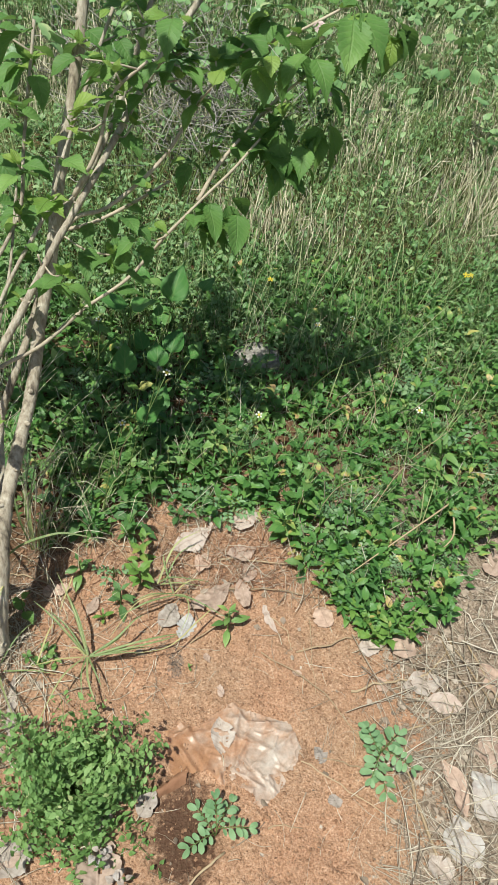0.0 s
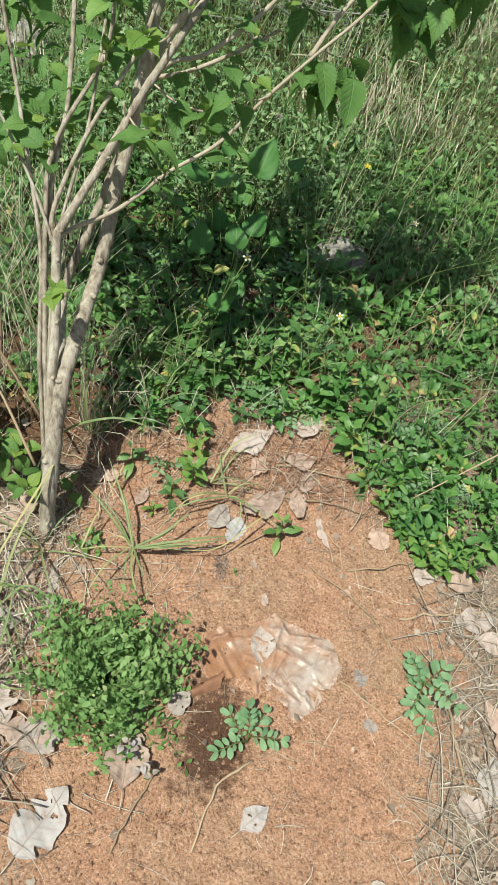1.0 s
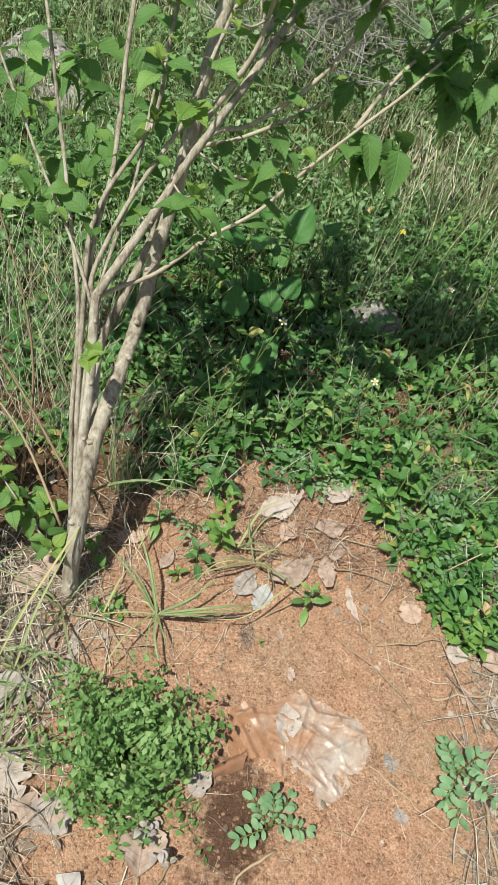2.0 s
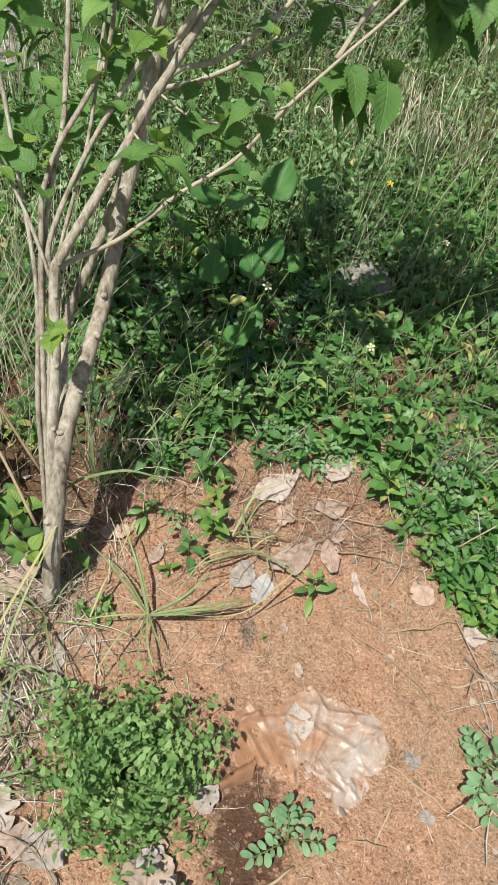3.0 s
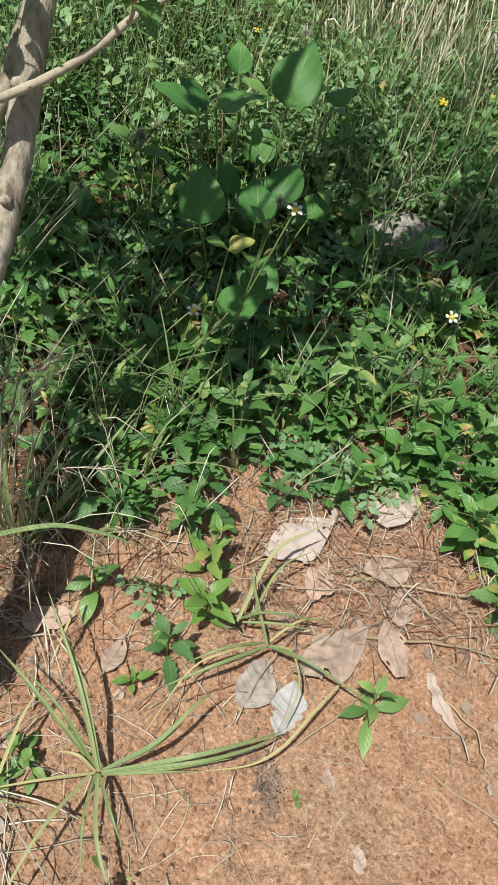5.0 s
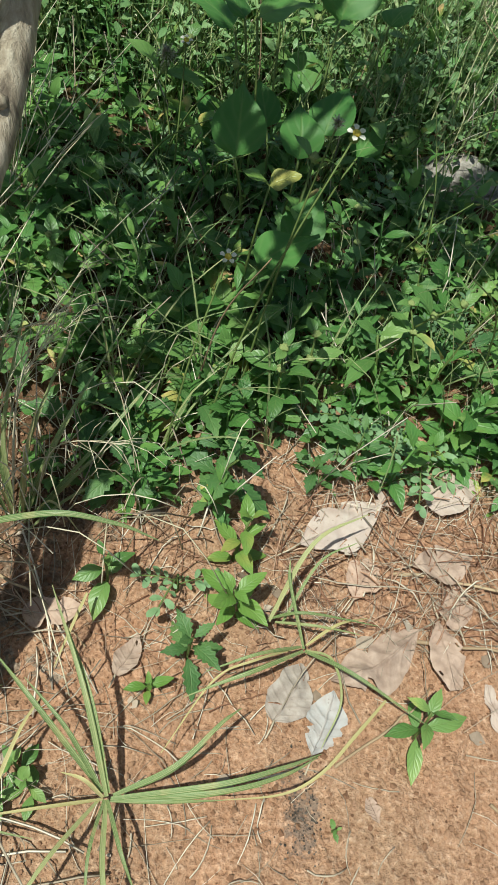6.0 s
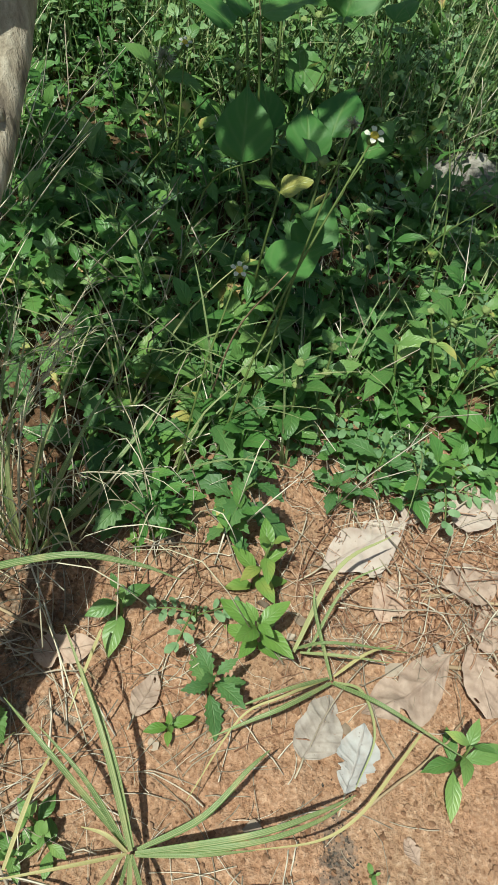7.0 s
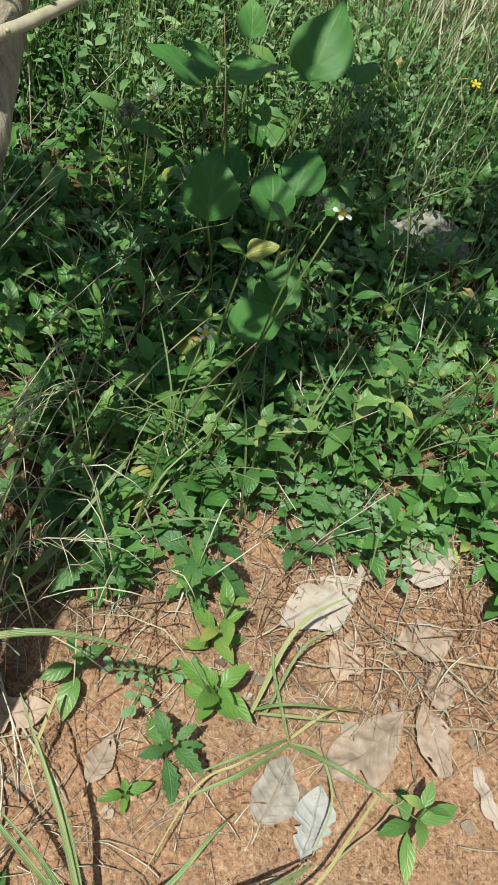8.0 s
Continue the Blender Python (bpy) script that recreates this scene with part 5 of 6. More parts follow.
dry_mesh = geo_mesh("dry_leaf", leaf_geo(0.0125, 0.009, "ovate", 5, 3, 0.0, 0.4, 1.2, 0.3), mat_pale_dead)
bush_geo = leaf_geo(0.0096, 0.0058, "ovate", 4, 3, 0.0, 0.25, 0.6, 0.2, 0, 0.002, 2)
build_bush()

# fallen leaves: x, y, length, width, azimuth, pale (1) or tan (0), curl, tilt
FALLEN = [
    (0.000, 0.642, 0.050, 0.034, -0.35, 1, 0.5, 0.05), (0.028, 0.624, 0.050, 0.035, -0.25, 1, 0.4, 0.05), (0.074, 0.690, 0.086, 0.042, 2.15, 0, 0.9, 0.0),
    (0.122, 0.695, 0.066, 0.027, 3.35, 0, 0.5, 0.0), (0.024, 0.778, 0.082, 0.042, -0.95, 0, 0.9, 0.15), (0.054, 0.736, 0.044, 0.030, -0.5, 0, 1.6, 0.1),
    (0.112, 0.765, 0.055, 0.034, -1.2, 0, 0.8, 0.1), (0.128, 0.730, 0.045, 0.030, 0.4, 0, 0.8, 0.05), (0.120, 0.820, 0.055, 0.040, -1.0, 0, 0.6, 0.1),
    (0.066, 0.814, 0.036, 0.026, -0.4, 0, 0.9, 0.2), (-0.186, 0.676, 0.046, 0.026, -1.3, 0, 0.6, 0.1), (-0.121, 0.650, 0.034, 0.018, -0.3, 0, 0.8, 0.1),
    (0.405, 0.553, 0.078, 0.040, -1.35, 1, 0.5, 0.0), (0.432, 0.520, 0.062, 0.036, -1.7, 0, 0.5, 0.0), (0.331, 0.612, 0.046, 0.032, -1.2, 0, 0.8, 0.0),
    (0.393, 0.612, 0.050, 0.042, 0.2, 0, 1.0, 0.1), (0.263, 0.660, 0.045, 0.034, 0.3, 0, 0.9, 0.0), (0.428, 0.385, 0.085, 0.030, 0.35, 0, 0.7, 0.05),
    (0.475, 0.380, 0.070, 0.060, 0.4, 1, 0.5, 0.0), (0.437, 0.320, 0.070, 0.052, 0.1, 1, 0.4, 0.0), (0.390, 0.290, 0.042, 0.034, 0.8, 1, 0.6, 0.1),
    (-0.055, 0.272, 0.080, 0.058, 0.10, 0, 0.4, 0.0), (-0.170, 0.285, 0.060, 0.048, -0.9, 1, 0.5, 0.0), (-0.004, 0.352, 0.036, 0.028, -0.6, 1, 1.2, 0.3),
    (0.238, 0.432, 0.026, 0.022, 0.5, 1, 0.6, 0.0), (0.093, 0.446, 0.055, 0.034, 0.15, 1, 0.7, 0.1), (0.574, 0.778, 0.060, 0.045, -0.5, 0, 0.7, 0.1),
    (0.535, 0.566, 0.062, 0.050, 0.5, 0, 0.6, 0.0), (0.511, 0.820, 0.034, 0.026, 0.0, 0, 0.5, 0.0), (-0.242, 0.482, 0.066, 0.036, 0.35, 0, 0.5, 0.0),
    (-0.300, 0.560, 0.062, 0.040, -1.2, 0, 0.6, 0.0), (-0.285, 0.405, 0.092, 0.050, -1.2, 1, 0.5, 0.0), (-0.232, 0.305, 0.070, 0.055, 0.3, 1, 0.7, 0.0),
    (-0.190, 0.286, 0.076, 0.040, -1.5, 0, 0.5, 0.0), (-0.140, 0.185, 0.088, 0.058, -0.45, 1, 0.5, 0.0), (-0.281, 0.600, 0.042, 0.030, 0.2, 0, 0.8, 0.1),
    (-0.235, 0.230, 0.055, 0.042, 0.9, 0, 0.7, 0.0), (0.108, 0.232, 0.045, 0.030, -0.8, 1, 0.8, 0.1), (-0.300, 0.350, 0.062, 0.044, 1.2, 0, 0.6, 0.0),
    (-0.205, 0.470, 0.100, 0.014, 0.15, 1, 0.6, 0.0), (-0.060, 0.330, 0.030, 0.024, 0.6, 1, 0.9, 0.2), (0.500, 0.460, 0.060, 0.046, 1.9, 0, 0.6, 0.0),
    (0.560, 0.500, 0.066, 0.040, -0.3, 0, 0.6, 0.0), (0.455, 0.250, 0.060, 0.044, 1.1, 0, 0.6, 0.0), (0.345, 0.545, 0.028, 0.020, 0.4, 0, 0.9, 0.0),
    (0.176, 0.650, 0.070, 0.012, 0.25, 0, 0.4, 0.0), (-0.340, 0.480, 0.060, 0.040, 0.0, 0, 0.6, 0.0), (-0.370, 0.420, 0.070, 0.046, -0.8, 0, 0.6, 0.0),
    (-0.26, 0.25, 0.05, 0.04, -0.2, 0, 0.6, 0.0), (0.07, 0.575, 0.020, 0.010, 0.4, 0, 0.9, 0.0), (0.212, 0.560, 0.016, 0.011, 1.4, 0, 0.6, 0.0), (0.257, 0.372, 0.022, 0.018, 0.3, 1, 0.6, 0.0),
    (0.092, 0.520, 0.020, 0.012, 0.1, 0, 0.9, 0.1)]
def dry_leaf_geo(ln, w, slim, curl, seed, n=30, k=13):
    """A dead blade: uneven outline with bites and tears, buckled along the midrib, crinkled, now and then with a hole."""
    rr = random.Random(seed * 13 + 5)
    fold, sweep = rr.uniform(-0.30, 0.38), rr.uniform(-0.16, 0.16)
    bites = [(rr.choice((-1, 1)), rr.uniform(0.12, 0.95), rr.uniform(0.03, 0.09), rr.uniform(0.25, 0.75)) for _ in range(rr.randint(1, 4))]
    holes = [(rr.uniform(-0.7, 0.7), rr.uniform(0.25, 0.85), rr.uniform(0.02, 0.045)) for _ in range(rr.choice((0, 0, 1, 1, 2)))]
    tip = rr.choice((1.0, 1.0, 1.0, 0.86))
    verts, uvs, faces = [], [], []
    for i in range(n + 1):
        t = tip * i / n
        prof = math.sin(math.pi * t ** (0.95 if slim else 0.74)) ** (1.05 if slim else 0.75) if 0 < t < 1 else 0.0
        bend = curl * (t - 0.45)
        for j in range(k):
            o = 2.0 * j / (k - 1) - 1.0
            sd = 1 if o > 0 else -1
            half = max(prof, 0.025) * w / 2 * (1 + 0.30 * noise.noise((t * 3.2, seed * 3.3, sd * 2.0)) + 0.07 * noise.noise((t * 16, seed * 1.7, sd * 5.0)))
            for bs, bt, bw, bd in bites:
                if bs == sd and abs(t - bt) < bw:
                    half *= 1 - bd * (1 - abs(t - bt) / bw)
            x, y = half * o + sweep * ln * math.sin(t * 2.6), (t + 0.12) * ln
            q = Vector((x, y, 0)) * (2.2 / ln) + Vector((seed, 0, 0))
            z = abs(half * o) * fold + ln * (0.09 * noise.noise(q) + 0.05 * noise.noise(q * 2.6) + 0.018 * noise.noise(q * 7)) - ln * 0.22 * bend * (t - 0.45)
            z += 0.10 * ln * max(0.0, abs(o) - 0.72) * rr.uniform(0.2, 1.0) * (1 if curl > 0.55 else 0.3)
            verts.append((x, y, z))
            uvs.append((0.5 + 0.5 * o, t))
    for i in range(n):
        for j in range(k - 1):
            o, t = 2.0 * (j + 0.5) / (k - 1) - 1.0, tip * (i + 0.5) / n
            if any((o - ho) ** 2 * 0.10 + (t - ht) ** 2 < hr * hr for ho, ht, hr in holes):
                continue
            a = i * k + j
            faces.append((a, a + 1, a + k + 1, a + k))
    v = np.array(verts)
    v[:, 2] -= np.sort(v[:, 2])[len(v) // 8]
    return v, faces, np.array(uvs)


for k, (x, y, ln, w, az, pale, curl, tilt) in enumerate(FALLEN):
    me = geo_mesh("fallen_leaf", dry_leaf_geo(ln, w, k in (2, 3, 4, 6, 12, 17) or k % 4 == 1, curl, k), mat_pale_dead if pale else mat_dead)
    stalk = geo_mesh("stalk", tube_geo([(0, -0.16 * ln, 0.001), (0.01 * ln, 0.0, 0.002), (0, 0.13 * ln, 0.003)], [0.0006, 0.0008, 0.0008], 5), mat_twig)
    ob = tagged(new("fallen_leaf", me), "pale bleached dry leaf lying on the soil" if pale else "pinkish-brown curled dry leaf on the ground", "leaf", "fallen leaves")
    back = Vector((math.sin(az), -math.cos(az), 0)) * ln * 0.5
    c = Vector((x, y, 0)) + back
    ob.matrix_basis = turn((c.x, c.y, max(ground_z(x, y), ground_z(c.x, c.y)) + 0.0035), az, tilt, R.uniform(-0.12, 0.12), 1.0)
    if ln > 0.03:
        part("stalk", stalk, ob)


# straw, stalks and crumbs of soil
def straw_items(count, x0, x1, y0, y1, keep=None, lo=0.03, hi=0.12, lift=0.012, r=0.0008):
    out = []
    while len(out) < count:
        x, y = R.uniform(x0, x1), R.uniform(y0, y1)
        if keep and not keep(x, y):
            continue
        az, ln, bow = R.uniform(0, 6.28), R.uniform(lo, hi), R.gauss(0, 0.32)
        d, s = Vector((math.cos(az), math.sin(az), 0)), Vector((-math.sin(az), math.cos(az), 0))
        pts = []
        for f in (-0.5, -0.3, -0.1, 0.1, 0.3, 0.5):
            q = Vector((x, y, 0)) + d * (ln * f) + s * (bow * ln * (0.25 - f * f))
            pts.append(on_ground(q.x, q.y, 0.001 + lift * R.random() ** 2))
        rr = r * (0.4 + 1.0 * R.random() ** 2)
        out.append((tube_geo(pts, [rr, rr, rr, rr * 0.95, rr * 0.85, rr * 0.6], 3), Matrix.Identity(4)))
    return out


bare = lambda x, y: ((x - 0.13) / 0.25) ** 2 + ((y - 0.50) / 0.36) ** 2 < 1.0
straws = straw_items(1250, 0.28, 0.85, 0.08, 0.80, lambda x, y: not bare(x, y) and R.random() < smoothstep(0.26, 0.42, x) + 0.12, r=0.0008)
straws += straw_items(1700, -0.65, 0.02, 0.05, 0.68, lambda x, y: not bare(x, y) and R.random() < smoothstep(-0.13, -0.26, x) + 0.03, r=0.0008)
straws += straw_items(300, -0.04, 0.30, 0.69, 0.88, None, 0.012, 0.08, 0.014, 0.0006)
straws += straw_items(240, -0.27, 0.0, 0.50, 0.78, None, 0.012, 0.06, 0.006, 0.0005)
straws += straw_items(190, -0.10, 0.38, 0.12, 0.72, None, 0.008, 0.060, 0.003, 0.0006)
rust = straw_items(300, -0.02, 0.30, 0.70, 0.86, lambda x, y: y < edge_y(x) + 0.03, 0.02, 0.075, 0.016, 0.0006) + straw_items(170, -0.22, 0.02, 0.63, 0.78, None, 0.015, 0.06, 0.008, 0.0005)
stuff("rusty_needles", rust, mat_rust, "thin rust-brown dry stems at the foot of the bank", "straw")
straws += straw_items(700, -0.45, 0.65, 0.75, 1.35, lambda x, y: y > edge_y(x), 0.03, 0.12, 0.03, 0.0006)
over = straw_items(36, 0.0, 0.22, 0.66, 0.84, None, 0.04, 0.12, 0.010, 0.0006)
over += straw_items(260, 0.33, 0.62, 0.15, 0.62, None, 0.05, 0.16, 0.010, 0.0009) + straw_items(170, -0.40, -0.14, 0.12, 0.60, None, 0.05, 0.14, 0.010, 0.0008)
over = [((v + np.array((0, 0, 0.009)), f, w), m) for (v, f, w), m in over]
straws += over
stuff("straw_litter", straws, mat_straw, "dry straw and thin stalks littering the soil", "straw")

bits = []
frag = [dry_leaf_geo(0.013, 0.010, j % 2, 0.9, 70 + j, 6, 5) for j in range(7)]
while len(bits) < 4200:
    x, y = R.uniform(-0.65, 0.85), R.uniform(0.08, 0.85)
    litter = max(smoothstep(-0.17, -0.27, x) * smoothstep(0.66, 0.56, y), smoothstep(0.30, 0.40, x))
    if R.random() > 0.03 + 0.97 * litter:
        continue
    bits.append((R.choice(frag), turn(on_ground(x, y, 0.002), R.uniform(0, 6.28), R.uniform(-0.3, 0.4), R.uniform(-0.5, 0.5), 0.25 + 1.15 * R.random() ** 2)))
stuff("leaf_fragments", bits, mat_bits, "broken brown bits of dry leaves", "leaf litter")

ash = []
for k in range(150):
    x, y = 0.020 + R.gauss(0, 0.008), 0.568 + R.gauss(0, 0.018)
    ash.append((R.choice(frag), turn(on_ground(x, y, 0.0015), R.uniform(0, 6.28), R.uniform(-0.2, 0.3), R.uniform(-0.3, 0.3), R.uniform(0.05, 0.20))))
stuff("charred_scraps", ash, mat_char, "dark grey charred scraps of leaf on soil", "leaf litter")

crumbs = []
shape_c = []
for k in range(8):
    v, f, w = ball_geo(1.0, 0.9, 3 + k % 2, 5)
    shape_c.append((v * np.array([[R.uniform(0.55, 1.25)] for _ in v]), f, w))
while len(crumbs) < 13000:
    x, y = R.uniform(-0.25, 0.45), R.uniform(0.08, 0.82)
    r = 0.0006 + 0.0025 * R.random() ** 3.0
    crumbs.append((R.choice(shape_c), Matrix.Translation(on_ground(x, y, r * 0.4)) @ Matrix.Rotation(R.uniform(0, 6.28), 4, "Z") @ Matrix.Diagonal((r * R.uniform(0.8, 1.4), r, r * R.uniform(0.6, 1.0), 1))))
stuff("soil_crumbs", crumbs, mat_crumb, "small crumbs of orange-brown soil", "soil", False)

# single dry stalks: foot, bow, tip, radius
STALKS = [
    ((0.155, 0.592), (0.235, 0.540), (0.300, 0.462), 0.0011), ((0.212, 0.596), (0.268, 0.612), (0.330, 0.640), 0.0015), ((0.238, 0.655), (0.234, 0.590), (0.238, 0.525), 0.0008),
    ((0.292, 0.534), (0.340, 0.548), (0.402, 0.562), 0.0022), ((0.402, 0.562), (0.430, 0.578), (0.466, 0.615), 0.0018), ((0.372, 0.478), (0.440, 0.500), (0.480, 0.560), 0.0016),
    ((0.160, 0.334), (0.180, 0.336), (0.205, 0.334), 0.0012), ((0.210, 0.424), (0.265, 0.392), (0.320, 0.362), 0.0010), ((0.370, 0.470), (0.366, 0.400), (0.392, 0.290), 0.0030),
    ((0.235, 0.432), (0.290, 0.420), (0.335, 0.424), 0.0010), ((0.10, 0.300), (0.06, 0.262), (0.045, 0.190), 0.0018), ((-0.02, 0.262), (-0.035, 0.225), (-0.05, 0.175), 0.0016),
    ((0.091, 0.699), (0.173, 0.702), (0.262, 0.696), 0.0017), ((0.080, 0.751), (0.161, 0.750), (0.250, 0.745), 0.0015), ((0.169, 0.657), (0.196, 0.628), (0.202, 0.594), 0.0009), ((0.395, 0.720), (0.440, 0.760), (0.540, 0.800), 0.0016), ((-0.26, 0.70), (-0.205, 0.690), (-0.150, 0.655), 0.0013),
    ((0.500, 0.640), (0.530, 0.520), (0.520, 0.400), 0.0016), ((0.470, 0.640), (0.510, 0.540), (0.540, 0.430), 0.0013), ((0.455, 0.655), (0.475, 0.560), (0.520, 0.470), 0.0013), ((0.04, 0.600), (0.09, 0.640), (0.115, 0.668), 0.0011)]
for a, b, c, r in STALKS:
    pts = smooth_path([on_ground(*a, 0.003), on_ground(*b, 0.009), on_ground(*c, 0.003)], 5)
    pts = [p + Vector((R.gauss(0, 0.0012), R.gauss(0, 0.0012), R.gauss(0, 0.0006))) for p in pts]
    ob = new("dry_stalk", geo_mesh("dry_stalk", tube_geo(pts, [r * (1 - 0.4 * i / len(pts)) for i in range(len(pts))], 6, 0.12, int(r * 1e5)), mat_straw_one))
    tagged(ob, "thin dry brown stalk lying on the soil", "twig", "dry stalks")


# ---- single plants that stand out ----
def at_spot(ob, x, y, az=0.0, s=1.0, dz=-0.002):
    ob.matrix_basis = Matrix.Translation(on_ground(x, y, dz)) @ Matrix.Rotation(az, 4, "Z") @ Matrix.Diagonal((s, s, s, 1))


at_spot(opposite_weed("seedling", "fresh green seedling alone on bare soil", "", 0.050, 4, lance, 0.72, 0.1), 0.100, 0.630)
at_spot(opposite_weed("broadleaf_weed", "green seedling with smooth pointed leaves at the bank's edge", "", 0.045, 3, ov, 0.72, 0.1), -0.146, 0.705, 0.2)
at_spot(opposite_weed("toothed_weed", "toothed green weed on the soil's edge", "", 0.050, 4, tooth, 0.62, 0.1), -0.076, 0.660, 0.5)
at_spot(opposite_weed("pale_weed", "yellow-green weed with spotted leaves", "", 0.065, 5, young, 0.85, 0.2), -0.047, 0.698, 1.0)
at_spot(opposite_weed("pale_weed", "yellow-green weed with spotted leaves", "", 0.058, 5, young, 0.8, 0.2), -0.053, 0.737, 2.0)
at_spot(opposite_weed("seedling", "tiny pale green seedling", "", 0.025, 3, young, 0.5, 0.1), -0.100, 0.632, 0.3)
at_spot(opposite_weed("seedling", "tiny green seedling in bare soil", "", 0.010, 2, ov, 0.24, 0.1), 0.042, 0.560, 0.3)
for x, y, s in ((-0.182, 0.548, 0.5), (-0.160, 0.553, 0.5), (-0.200, 0.556, 0.45), (-0.172, 0.566, 0.5)):
    at_spot(opposite_weed("creeping_weed", "small creeping weed with rounded leaves", "creeping weeds", 0.02, 3, ov, s, 0.3), x, y, x * 40)
at_spot(pinnate_weed("blue-green seedling with rows of rounded leaflets", "pinnate seedlings", 4, 0.62, 4, (0.3, -1.2, 1.6, 2.8)), -0.094, 0.708, 0.0)
at_spot(pinnate_weed("blue-green seedling with rows of rounded leaflets", "pinnate seedlings", 5, 0.7), 0.020, 0.868, 1.0)
at_spot(pinnate_weed("blue-green seedling with rows of rounded leaflets", "pinnate seedlings", 5, 0.72), 0.090, 0.835, 2.0)
at_spot(pinnate_weed("blue-green seedling with rows of rounded leaflets", "pinnate seedlings", 5, 0.66), 0.060, 0.850, 0.2)
at_spot(pinnate_weed("blue-green sprig of rounded leaflets on bare soil", "", 5, 0.85, 5, (0.7, 2.1, -0.5, -1.5, 0.1)), 0.088, 0.322, 0.0)
at_spot(pinnate_weed("tall blue-green sprig of rounded leaflets beside straw", "", 6, 1.05, 5, (0.1, 3.3, -0.8, 0.35, 2.7, -2.2)), 0.318, 0.430, 0.0)
for x, y, s in ((0.365, 0.622, 0.8), (0.335, 0.628, 0.7), (0.395, 0.630, 0.75), (0.300, 0.668, 0.7), (0.280, 0.690, 0.65), (0.345, 0.660, 0.75), (0.318, 0.648, 0.6), (0.255, 0.715, 0.6), (0.380, 0.645, 0.65), (0.225, 0.755, 0.6), (0.268, 0.735, 0.7)):
    at_spot(opposite_weed("pale_weed", "bright yellow-green weed with paired leaves", "pale weeds", 0.05, 4, young, s, 0.2), x, y, x * 30)

heart = heart_weed("vine with large smooth heart-shaped leaves", "", [
    (-0.031, -0.066, 0.128, 0.10, 1.0, 1.1), (-0.035, 0.045, 0.190, -1.2, 0.45, 1.0), (0.035, 0.095, 0.180, -0.35, 0.95, 1.4), (0.042, 0.040, 0.105, -0.3, 0.80, 1.1), (-0.055, 0.090, 0.160, 1.15, 0.35, 1.1),
    (0.018, 0.150, 0.085, 0.2, 0.90, 1.0), (0.022, -0.005, 0.102, 0.1, 0.95, 1.0), (0.092, 0.195, 0.150, -0.5, 0.60, 0.85), (0.000, -0.144, 0.090, -0.9, 0.35, 1.05), (0.030, -0.100, 0.080, -0.3, 0.80, 0.95),
    (-0.045, 0.050, 0.185, 0.9, 0.50, 0.8), (-0.010, 0.060, 0.090, 0.5, 0.85, 0.85), (0.080, 0.060, 0.080, -0.6, 0.70, 0.9), (-0.060, 0.100, 0.060, 0.7, 0.70, 0.8), (-0.020, 0.130, 0.190, 0.2, 0.9, 0.7)])
at_spot(heart, -0.080, 1.050)
lime = opposite_weed("pale_weed", "lime-green pair of broad leaves on a thin stem", "", 0.150, 1, [geo_mesh("broad_leaf", leaf_geo(0.036, 0.030, "ovate", 8, 5, 0.0, 0.15, 0.5, 0.1, 0, 0.0, 1), mat_young)], 1.25, 0.05)
at_spot(lime, -0.088, 0.940, 1.5)

for top, foot, kind, s in (
    ((-0.035, 0.897, 0.278), (-0.100, 0.815), "flower", 1.05), ((-0.047, 0.905, 0.280), (-0.075, 0.86), "seed", 0.6), ((0.124, 0.911, 0.196), (0.085, 0.90), "flower", 1.0),
    ((-0.101, 0.873, 0.183), (-0.125, 0.80), "flower", 1.0), ((-0.192, 1.127, 0.197), (-0.185, 1.10), "seed", 1.15), ((-0.172, 1.100, 0.223), (-0.168, 1.06), "flower", 0.9),
    ((0.243, 1.170, 0.215), (0.26, 1.12), "flower", 0.9), ((0.310, 1.190, 0.225), (0.32, 1.15), "flower", 0.9), ((0.235, 1.155, 0.225), (0.25, 1.13), "flower", 0.8), ((0.430, 1.000, 0.165), (0.42, 0.97), "flower", 1.15),
    ((0.600, 1.430, 0.215), (0.60, 1.42), "yellow", 1.2), ((0.620, 1.450, 0.205), (0.63, 1.44), "yellow", 1.1), ((0.150, 1.310, 0.22), (0.15, 1.30), "yellow", 1.0), ((-0.03, 1.36, 0.25), (-0.03, 1.34), "seed", 0.8), ((-0.09, 1.42, 0.22), (-0.09, 1.41), "yellow", 0.9)):
    flower_stalk(top, on_ground(*foot), kind, s)
for x, y, h in ((0.010, 1.140, 0.155), (-0.120, 1.08, 0.15), (-0.020, 0.875, 0.10), (-0.040, 0.862, 0.10)):
    at_spot(opposite_weed("bud_weed", "upright weed with oval leaves and yellow-green bud clusters", "budding weeds", h, 4, ov, 0.8, 0.1, 2), x, y, x * 50)

